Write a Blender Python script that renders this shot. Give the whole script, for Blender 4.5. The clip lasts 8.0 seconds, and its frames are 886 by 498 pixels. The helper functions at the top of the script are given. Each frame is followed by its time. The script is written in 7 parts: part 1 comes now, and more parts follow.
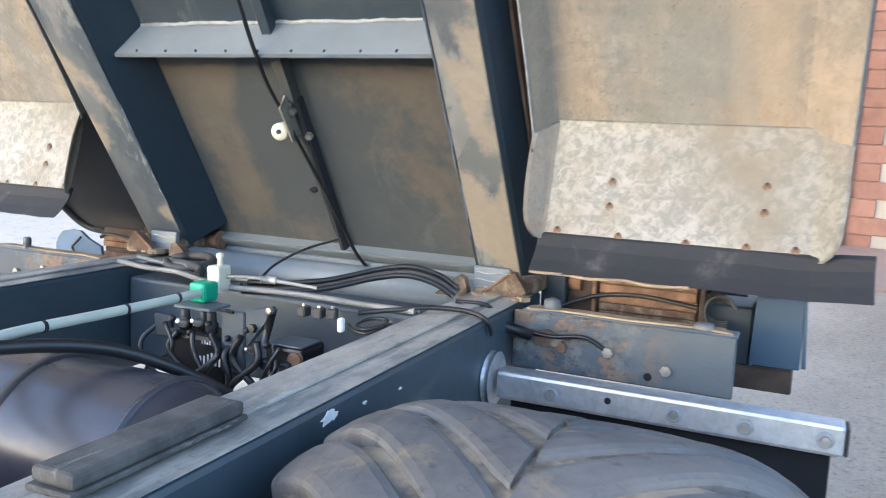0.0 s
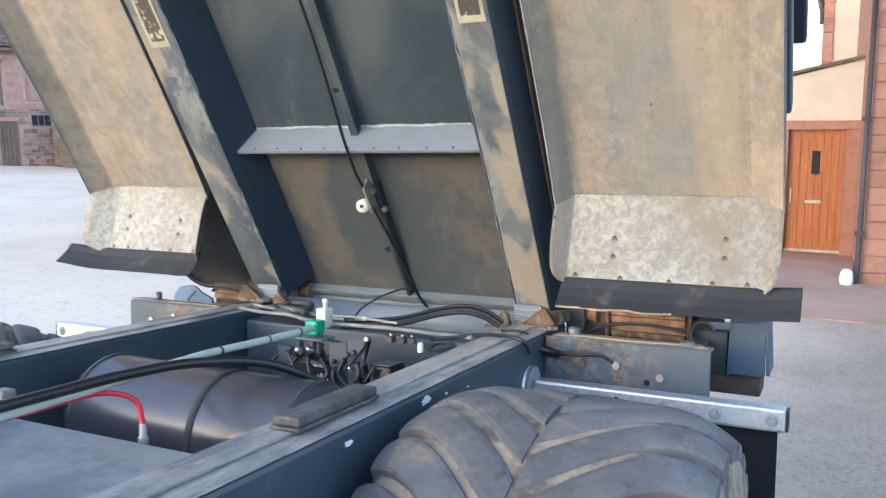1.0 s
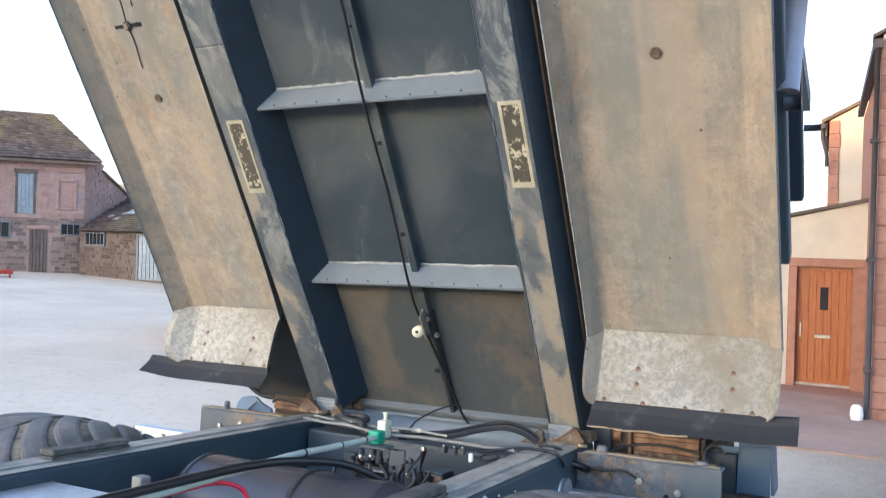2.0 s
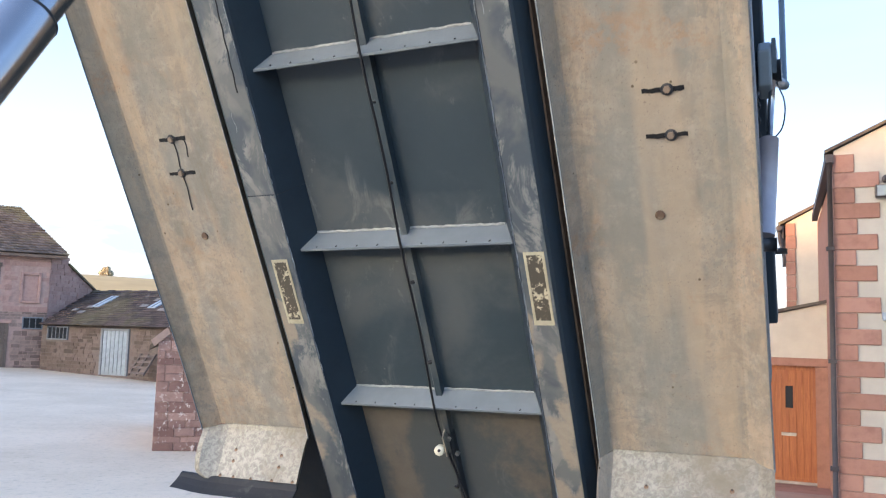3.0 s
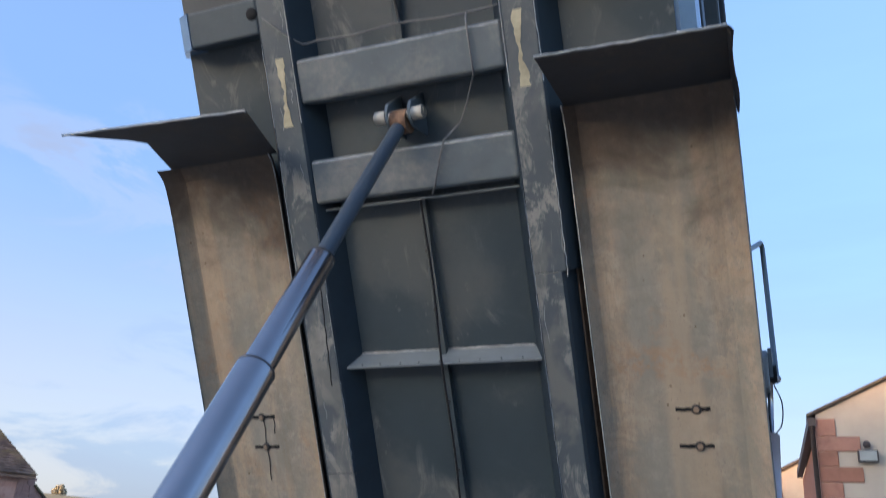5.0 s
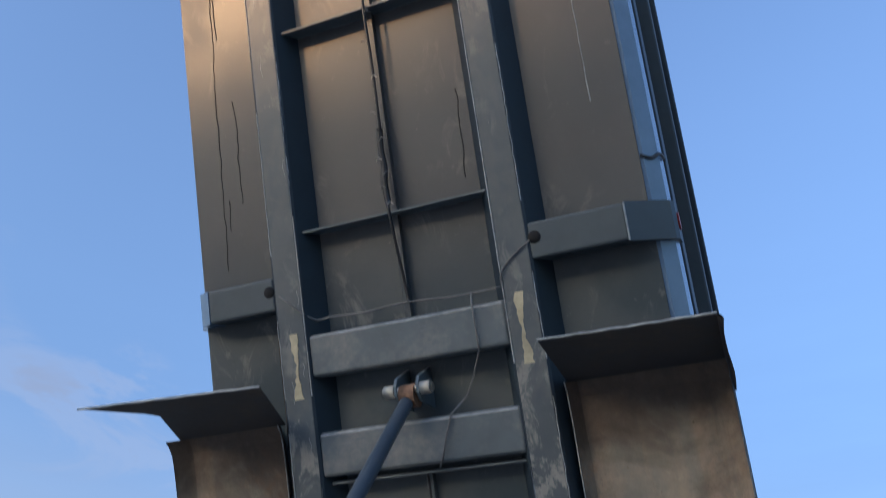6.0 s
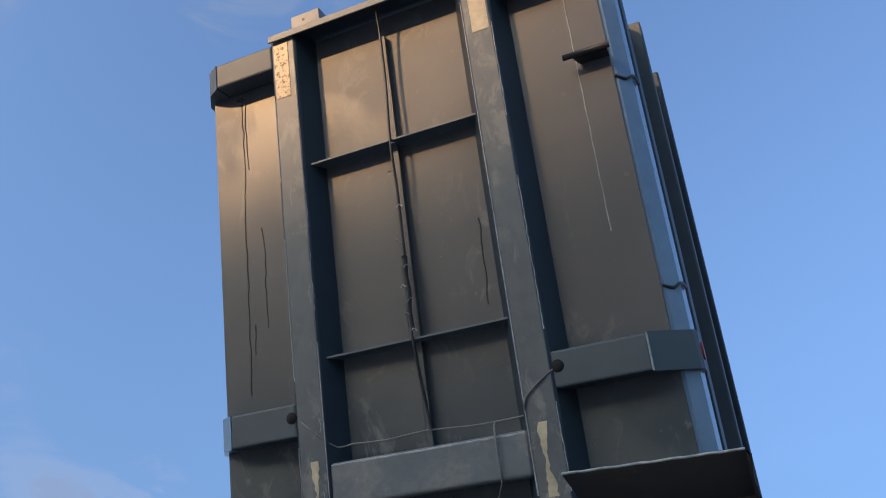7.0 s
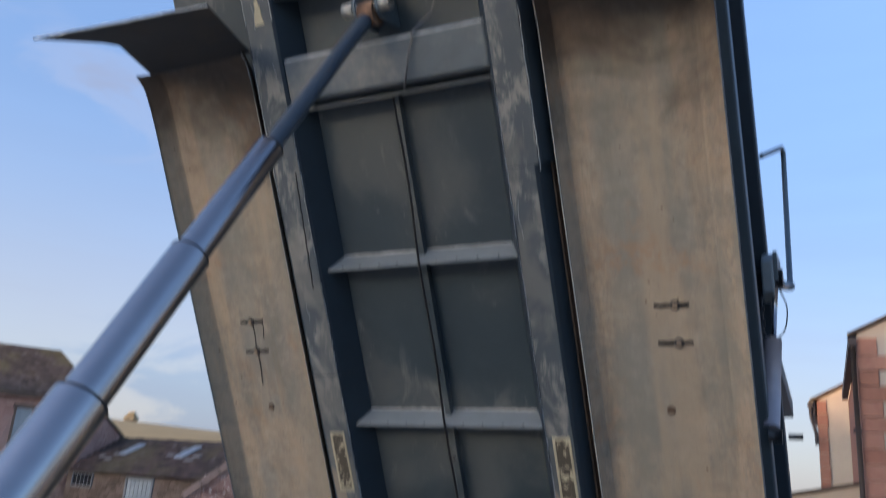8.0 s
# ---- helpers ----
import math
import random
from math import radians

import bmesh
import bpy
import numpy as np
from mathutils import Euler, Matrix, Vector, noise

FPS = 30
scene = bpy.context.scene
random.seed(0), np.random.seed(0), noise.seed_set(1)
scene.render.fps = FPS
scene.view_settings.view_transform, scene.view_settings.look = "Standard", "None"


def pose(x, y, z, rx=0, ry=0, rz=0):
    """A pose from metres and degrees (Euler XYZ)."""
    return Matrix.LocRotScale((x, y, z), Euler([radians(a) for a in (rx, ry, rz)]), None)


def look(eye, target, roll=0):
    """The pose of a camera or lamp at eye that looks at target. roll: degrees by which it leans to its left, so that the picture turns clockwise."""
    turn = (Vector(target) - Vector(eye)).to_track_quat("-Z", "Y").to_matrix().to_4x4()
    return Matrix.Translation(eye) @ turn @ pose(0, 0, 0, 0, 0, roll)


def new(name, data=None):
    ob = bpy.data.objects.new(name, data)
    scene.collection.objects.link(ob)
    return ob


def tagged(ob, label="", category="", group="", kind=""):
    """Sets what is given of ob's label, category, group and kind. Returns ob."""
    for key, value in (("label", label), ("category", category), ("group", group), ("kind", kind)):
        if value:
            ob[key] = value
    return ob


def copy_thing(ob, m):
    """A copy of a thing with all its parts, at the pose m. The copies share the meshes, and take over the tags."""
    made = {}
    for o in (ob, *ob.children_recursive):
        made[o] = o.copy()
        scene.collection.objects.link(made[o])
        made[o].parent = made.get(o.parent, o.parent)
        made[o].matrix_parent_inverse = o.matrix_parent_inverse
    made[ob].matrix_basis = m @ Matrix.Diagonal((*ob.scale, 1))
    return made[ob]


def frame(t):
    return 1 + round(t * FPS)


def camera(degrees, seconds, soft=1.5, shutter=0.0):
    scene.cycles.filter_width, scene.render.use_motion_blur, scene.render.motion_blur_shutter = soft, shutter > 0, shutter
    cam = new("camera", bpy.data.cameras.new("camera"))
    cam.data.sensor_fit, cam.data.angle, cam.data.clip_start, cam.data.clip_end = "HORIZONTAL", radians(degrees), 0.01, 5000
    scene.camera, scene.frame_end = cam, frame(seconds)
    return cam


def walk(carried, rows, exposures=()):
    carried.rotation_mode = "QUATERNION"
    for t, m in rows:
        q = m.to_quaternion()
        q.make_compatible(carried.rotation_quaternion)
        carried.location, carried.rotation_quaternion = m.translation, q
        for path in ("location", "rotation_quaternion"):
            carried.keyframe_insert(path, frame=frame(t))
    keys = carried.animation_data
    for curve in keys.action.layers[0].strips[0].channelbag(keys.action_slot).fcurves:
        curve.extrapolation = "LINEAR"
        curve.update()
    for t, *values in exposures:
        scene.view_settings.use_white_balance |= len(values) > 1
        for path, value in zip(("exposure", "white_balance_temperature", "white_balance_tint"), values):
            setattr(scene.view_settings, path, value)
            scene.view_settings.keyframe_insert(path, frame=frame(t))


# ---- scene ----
cam = camera(56.35, 8.0, soft=1.0, shutter=0.3)
ROWS = [
    (0.0, 0.000, 0.000, 1.600, 77.89, -1.49, 24.00),
    (0.3, 0.092, -0.140, 1.642, 78.60, -0.69, 22.89),
    (0.5, 0.143, -0.246, 1.666, 78.96, -0.07, 23.30),
    (1.0, 0.206, -0.592, 1.713, 81.32, 0.37, 25.81),
    (1.5, 0.288, -0.819, 1.764, 85.27, -0.73, 26.92),
    (2.8, 0.219, -1.377, 1.879, 95.01, -1.62, 25.10),
    (3.0, 0.209, -1.453, 1.923, 95.89, -1.60, 24.11),
    (3.5, 0.255, -1.673, 1.907, 99.29, -1.97, 22.74),
    (4.0, 0.185, -1.909, 1.941, 101.23, -2.17, 21.78),
    (4.2, 0.155, -1.988, 1.948, 102.30, -2.28, 22.03),
    (5.3, 0.126, -2.259, 2.061, 116.54, -4.27, 21.74),
    (5.5, 0.131, -2.304, 2.062, 120.10, -4.05, 21.41),
    (6.0, 0.148, -2.366, 2.099, 128.16, -3.44, 21.91),
    (6.5, 0.160, -2.418, 2.118, 134.68, -3.90, 22.58),
    (7.0, 0.175, -2.434, 2.126, 135.78, -4.77, 22.91),
    (7.5, 0.205, -2.256, 2.047, 123.51, -4.76, 22.89),
    (7.7, 0.281, -2.127, 2.027, 116.52, -4.51, 23.77),
    (8.0, 0.378, -1.957, 1.959, 106.62, -4.13, 25.75),
]
EXPOSURES = [(0.0, 4.06, 6200, 12), (1.5, 3.80, 6200, 12), (3.0, 3.5, 6100, 14), (4.2, 3.22, 6200, 18), (5.3, 2.50, 5650, 14), (5.6, 2.38, 5600, 14), (6.5, 2.07, 5560, 12), (7.4, 2.14, 5660, 13), (8.0, 2.40, 5880, 16)]
walk(cam, [(t, pose(x, y, z, rx, ry, rz)) for t, x, y, z, rx, ry, rz in ROWS], EXPOSURES)

# ---- light ----
SUN_EL, SUN_AZ = 4.5, -150.0          # degrees; the azimuth from +y towards +x
world = bpy.data.worlds.new("world")
scene.world = world
world.use_nodes = True
nt = world.node_tree
sky = nt.nodes.new("ShaderNodeTexSky")
sky.sky_type = "NISHITA"
sky.sun_disc = False
sky.sun_elevation = radians(SUN_EL)
sky.sun_rotation = radians(SUN_AZ)
sky.altitude = 100
sky.air_density = 1.0
sky.dust_density = 2.6
sky.ozone_density = 2.6
haze = nt.nodes.new("ShaderNodeHueSaturation")
haze.inputs["Hue"].default_value = 0.504
haze.inputs["Saturation"].default_value = 0.86
nt.links.new(sky.outputs[0], haze.inputs["Color"])
nt.links.new(haze.outputs[0], nt.nodes["Background"].inputs[0])
nt.nodes["Background"].inputs[1].default_value = 0.15
sun_dir = Vector((math.sin(radians(SUN_AZ)) * math.cos(radians(SUN_EL)), math.cos(radians(SUN_AZ)) * math.cos(radians(SUN_EL)), math.sin(radians(SUN_EL))))
sun = new("sun", bpy.data.lights.new("sun", "SUN"))
sun.data.energy = 1.5
sun.data.angle = radians(0.30)
sun.data.color = (1.0, 0.52, 0.19)
sun.matrix_world = look(sun_dir * 50, (0, 0, 0))


# ---- materials ----
class Nodes:
    """A node material in a few lines."""

    def __init__(self, name):
        self.mat = bpy.data.materials.new(name)
        self.mat.use_nodes = True
        self.t = self.mat.node_tree
        self.bsdf = self.t.nodes["Principled BSDF"]
        self.coord = self.t.nodes.new("ShaderNodeTexCoord").outputs["Object"]

    def link(self, a, b):
        self.t.links.new(a, b)

    def scaled(self, s):
        m = self.t.nodes.new("ShaderNodeMapping")
        m.inputs["Scale"].default_value = s
        self.link(self.coord, m.inputs[0])
        return m.outputs[0]

    def noise(self, scale, detail=4.0, rough=0.6, stretch=None, distort=0.0):
        n = self.t.nodes.new("ShaderNodeTexNoise")
        n.inputs["Scale"].default_value = scale
        n.inputs["Detail"].default_value = detail
        n.inputs["Roughness"].default_value = rough
        n.inputs["Distortion"].default_value = distort
        self.link(self.scaled(stretch) if stretch else self.coord, n.inputs["Vector"])
        return n.outputs[0]

    def voronoi(self, scale, feature="F1", stretch=None):
        n = self.t.nodes.new("ShaderNodeTexVoronoi")
        n.feature = feature
        n.inputs["Scale"].default_value = scale
        self.link(self.scaled(stretch) if stretch else self.coord, n.inputs["Vector"])
        return n.outputs[0]

    def ramp(self, fac, lo, hi):
        r = self.t.nodes.new("ShaderNodeMapRange")
        r.interpolation_type = "SMOOTHSTEP"
        r.inputs["From Min"].default_value = lo
        r.inputs["From Max"].default_value = hi
        self.link(fac, r.inputs["Value"])
        return r.outputs[0]

    def math(self, op, a, b):
        n = self.t.nodes.new("ShaderNodeMath")
        n.operation = op
        for k, v in enumerate((a, b)):
            if isinstance(v, (int, float)):
                n.inputs[k].default_value = v
            else:
                self.link(v, n.inputs[k])
        return n.outputs[0]

    def axis(self, k):
        n = self.t.nodes.new("ShaderNodeSeparateXYZ")
        self.link(self.coord, n.inputs[0])
        return n.outputs[k]

    def random(self):
        return self.t.nodes.new("ShaderNodeObjectInfo").outputs["Random"]

    def island(self):
        return self.t.nodes.new("ShaderNodeNewGeometry").outputs["Random Per Island"]

    def mix(self, fac, a, b):
        n = self.t.nodes.new("ShaderNodeMix")
        n.data_type = "RGBA"
        for k, v in ((0, fac), (6, a), (7, b)):
            if isinstance(v, (int, float)):
                n.inputs[k].default_value = v
            elif isinstance(v, tuple):
                n.inputs[k].default_value = (*v, 1)
            else:
                self.link(v, n.inputs[k])
        return n.outputs[2]

    def done(self, color, rough=0.6, metal=0.0, bump=None, height=0.003, spec=0.5):
        for key, v in (("Base Color", color), ("Roughness", rough), ("Metallic", metal), ("Specular IOR Level", spec)):
            if isinstance(v, tuple):
                self.bsdf.inputs[key].default_value = (*v, 1)
            elif isinstance(v, (int, float)):
                self.bsdf.inputs[key].default_value = v
            else:
                self.link(v, self.bsdf.inputs[key])
        if bump is not None:
            b = self.t.nodes.new("ShaderNodeBump")
            b.inputs["Strength"].default_value = 0.6
            b.inputs["Distance"].default_value = height
            self.link(bump, b.inputs["Height"])
            self.link(b.outputs[0], self.bsdf.inputs["Normal"])
        return self.mat


def painted(name, base, dust, amount, rough=0.45, big=1.6):
    """Painted steel with a dust film over it; amount: how much of it."""
    n = Nodes(name)
    cloud = n.noise(big, 5, 0.62, distort=0.4)
    fine = n.noise(35, 4, 0.7)
    overlay = n.ramp(n.math("ADD", cloud, n.math("MULTIPLY", n.math("SUBTRACT", fine, 0.5), 0.25)), 0.80 - amount, 0.98 - amount * 0.72)
    scuffs = n.ramp(n.noise(6, 6, 0.75, stretch=(1, 0.25, 1)), 0.66, 0.78)
    tone = n.mix(n.noise(9, 3), tuple(c * 0.8 for c in base), tuple(min(1, c * 1.25) for c in base))
    tone = n.mix(n.math("MULTIPLY", scuffs, 0.25), tone, tuple(min(1, 0.16 + c) for c in base))
    col = n.mix(n.math("MULTIPLY", overlay, 0.85), tone, n.mix(fine, tuple(c * 0.75 for c in dust), tuple(c * 1.15 for c in dust)))
    rgh = n.math("ADD", n.math("MULTIPLY", overlay, 0.35), n.math("ADD", rough, n.math("MULTIPLY", fine, 0.12)))
    return n.done(col, rgh, 0.0, fine, 0.0012)


def floor_paint():
    """Dark blue floor paint: soft dust clouds, wiped scuffs, mud thrown up at the wheel end, and sunlight tinted into
    the upper bays.
    """
    n = Nodes("dusty_floor_paint")
    v = n.axis(1)
    fine = n.noise(40, 4, 0.7)
    blur = n.math("MULTIPLY", n.math("SUBTRACT", fine, 0.5), 0.10)
    col = n.mix(n.noise(5, 4, 0.6), (0.024, 0.038, 0.050), (0.040, 0.057, 0.068))
    dust = n.math("MULTIPLY", n.ramp(n.math("ADD", n.noise(1.7, 4, 0.55, distort=0.5), blur), 0.44, 0.60), n.math("ADD", 0.35, n.math("MULTIPLY", n.ramp(v, 2.6, 1.2), 0.65)))
    col = n.mix(n.math("MULTIPLY", dust, 0.58), col, (0.092, 0.101, 0.103))
    wipe = n.math("MULTIPLY", n.ramp(n.noise(5.5, 7, 0.7, stretch=(1, 0.6, 1), distort=0.9), 0.53, 0.68), n.ramp(n.noise(1.9, 2), 0.44, 0.56))
    col = n.mix(n.math("MULTIPLY", wipe, 0.60), col, (0.175, 0.182, 0.18))
    fleck = n.math("MULTIPLY", n.ramp(n.noise(19, 6, 0.78, stretch=(1, 0.7, 1)), 0.60, 0.68), n.ramp(n.noise(2.2, 2), 0.46, 0.58))
    col = n.mix(n.math("MULTIPLY", fleck, 0.35), col, (0.20, 0.205, 0.20))
    # warm sunlight on the upper bays, mixed into the paint colour
    overlay = n.math("MULTIPLY", n.ramp(v, 1.9, 2.7), n.math("ADD", 0.30, n.math("MULTIPLY", n.noise(1.3, 4, 0.6), 0.35)))
    col = n.mix(overlay, col, (0.098, 0.084, 0.080))
    # the last bay is caked in patches
    low = n.ramp(v, -0.70, -0.80)
    patch = n.noise(3.0, 5, 0.6, stretch=(1.2, 0.8, 1), distort=0.25)
    cake = n.ramp(n.math("ADD", n.math("ADD", patch, n.math("MULTIPLY", blur, 1.6)), n.math("MULTIPLY", n.ramp(v, -1.02, -0.82), 0.10)), 0.47, 0.64)
    mud = n.mix(n.noise(13, 6, 0.75), (0.070, 0.060, 0.049), (0.168, 0.138, 0.105))
    col = n.mix(n.math("MULTIPLY", low, 0.36), col, (0.080, 0.078, 0.072))
    col = n.mix(n.math("MULTIPLY", n.math("MULTIPLY", low, cake), 0.70), col, mud)
    chips = n.math("MULTIPLY", n.ramp(n.noise(26, 5, 0.75), 0.67, 0.72), n.ramp(n.noise(2.8, 3), 0.50, 0.60))
    col = n.mix(n.math("MULTIPLY", chips, 0.40), col, (0.30, 0.28, 0.25))
    rgh = n.math("ADD", 0.40, n.math("MULTIPLY", n.math("MAXIMUM", dust, low), 0.28))
    return n.done(col, rgh, 0.0, fine, 0.0012)


def beam_paint():
    """Slate blue beam paint: sharp tan mud patches at the wheel end, pale scuffs further up."""
    n = Nodes("dusty_beam_paint")
    v = n.axis(1)
    fine = n.noise(38, 4, 0.7)
    rag = n.math("MULTIPLY", n.math("SUBTRACT", fine, 0.5), 0.07)
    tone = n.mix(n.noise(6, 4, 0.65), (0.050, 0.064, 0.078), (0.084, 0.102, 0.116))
    scuff = n.math("MULTIPLY", n.ramp(n.noise(8, 6, 0.72, stretch=(1, 0.55, 1), distort=0.6), 0.49, 0.59), n.ramp(n.noise(2.6, 3), 0.40, 0.51))
    scuff = n.math("MULTIPLY", scuff, n.math("ADD", 0.35, n.math("MULTIPLY", n.ramp(v, 2.4, 1.4), 0.65)))
    col = n.mix(n.math("MULTIPLY", scuff, 0.80), tone, n.mix(fine, (0.20, 0.198, 0.185), (0.32, 0.31, 0.285)))
    wash = n.math("MULTIPLY", n.ramp(n.math("ADD", n.noise(3.4, 4, 0.6, stretch=(1.3, 0.8, 1), distort=0.5), rag), 0.45, 0.60), n.math("ADD", 0.25, n.math("MULTIPLY", n.ramp(v, 2.1, 0.9), 0.75)))
    col = n.mix(n.math("MULTIPLY", wash, 0.60), col, (0.165, 0.163, 0.150))
    low = n.ramp(v, 0.05, -0.85)
    cake = n.ramp(n.math("ADD", n.math("ADD", n.noise(2.5, 2, 0.45, stretch=(1.5, 0.9, 1), distort=0.45), rag), n.math("MULTIPLY", low, 0.10)), 0.580, 0.622)
    cake = n.math("MULTIPLY", cake, n.ramp(v, 0.0, -0.40))
    col = n.mix(n.math("MULTIPLY", cake, 0.92), col, n.mix(fine, (0.235, 0.195, 0.148), (0.325, 0.278, 0.215)))
    specks = n.math("MULTIPLY", n.ramp(n.noise(30, 5, 0.75), 0.66, 0.71), n.ramp(n.noise(3.1, 3), 0.48, 0.58))
    col = n.mix(n.math("MULTIPLY", specks, 0.5), col, (0.38, 0.36, 0.33))
    return n.done(col, n.math("ADD", 0.44, n.math("MULTIPLY", cake, 0.4)), 0.0, fine, 0.0012)


BLUE = (0.078, 0.104, 0.126)
MUD = (0.22, 0.165, 0.105)
M_FLOOR = floor_paint()
M_BEAM = beam_paint()
M_BLUE = painted("blue_paint", BLUE, MUD, 0.12, 0.42)
M_RAIL = painted("chassis_paint", (0.037, 0.057, 0.072), (0.17, 0.155, 0.13), 0.24, 0.36, 3.5)


def bracket_paint():
    """Blue paint breaking out in rust and grit towards the rail."""
    n = Nodes("rust_scuffed_paint")
    fine = n.noise(60, 5, 0.75)
    dx = n.math("ABSOLUTE", n.axis(0), 0.0)
    near = n.ramp(dx, 1.00, 0.80)
    col = n.mix(n.noise(8, 4, 0.65), (0.048, 0.066, 0.082), (0.088, 0.106, 0.120))
    dust = n.ramp(n.noise(11, 5, 0.7), 0.48, 0.68)
    col = n.mix(n.math("MULTIPLY", n.math("MULTIPLY", dust, near), 0.6), col, (0.23, 0.215, 0.185))
    rust = n.math("MULTIPLY", n.ramp(n.noise(15, 6, 0.74, distort=0.5), 0.49, 0.58), near)
    col = n.mix(n.math("MULTIPLY", rust, 0.85), col, n.mix(fine, (0.12, 0.062, 0.034), (0.30, 0.20, 0.125)))
    pit = n.math("MULTIPLY", n.ramp(n.noise(38, 5, 0.78), 0.55, 0.63), near)
    col = n.mix(n.math("MULTIPLY", pit, 0.7), col, (0.035, 0.028, 0.024))
    return n.done(col, 0.62, 0.0, n.math("ADD", fine, rust), 0.002)


M_BRACKET = bracket_paint()
def rail_top():
    """Paint worn to streaks under dust along a rail."""
    n = Nodes("dusty_rail_top")
    streak = n.noise(16, 6, 0.75, stretch=(1.6, 0.22, 1))
    cloud = n.noise(5, 5, 0.65, stretch=(1, 0.6, 1))
    fine = n.noise(75, 4, 0.7)
    col = n.mix(n.ramp(cloud, 0.36, 0.62), (0.145, 0.152, 0.150), (0.36, 0.325, 0.275))
    col = n.mix(n.math("MULTIPLY", n.ramp(streak, 0.52, 0.64), 0.65), col, (0.43, 0.405, 0.36))
    col = n.mix(n.math("MULTIPLY", n.ramp(streak, 0.46, 0.36), 0.55), col, (0.06, 0.068, 0.072))
    col = n.mix(n.math("MULTIPLY", n.ramp(fine, 0.55, 0.70), 0.38), col, (0.09, 0.08, 0.066))
    return n.done(col, 0.75, 0.0, n.math("ADD", streak, fine), 0.002)


M_RAILTOP = rail_top()
# navy paint, darkened so that it also carries the shade on the beam webs
M_NAVY = painted("navy_paint_and_web_shade", (0.011, 0.023, 0.036), (0.05, 0.052, 0.05), 0.10, 0.5)
M_GREYBLUE = painted("grey_blue_paint", (0.145, 0.168, 0.185), (0.28, 0.23, 0.17), 0.22, 0.4)
M_SILL = painted("glossy_sill_paint", (0.12, 0.19, 0.29), (0.2, 0.25, 0.32), 0.02, 0.16)


def galvanised(name, tint=(0.5, 0.5, 0.48), dirt=(0.34, 0.27, 0.18), amount=0.3, low=0.62, high=1.15, metal=0.7):
    n = Nodes(name)
    flake = n.ramp(n.noise(48, 5, 0.7, distort=0.5), 0.38, 0.62)
    cloud = n.noise(3.5, 5, 0.65)
    fine = n.noise(60, 3)
    overlay = n.ramp(cloud, 0.68 - amount, 1.0 - amount)
    tone = n.mix(flake, tuple(c * low for c in tint), tuple(min(0.9, c * high) for c in tint))
    col = n.mix(overlay, tone, n.mix(fine, tuple(c * 0.8 for c in dirt), dirt))
    return n.done(col, n.math("ADD", 0.42, n.math("MULTIPLY", overlay, 0.4)), n.math("SUBTRACT", metal, n.math("MULTIPLY", overlay, metal * 0.9)), fine, 0.0008)


M_GALV = galvanised("galvanised_plate", (0.235, 0.221, 0.185), (0.205, 0.172, 0.128), 0.26, 0.70, 1.20, 0.05)
M_ZINC = galvanised("galvanised_tube", (0.50, 0.515, 0.53), (0.35, 0.33, 0.3), 0.1, 0.85, 1.05)


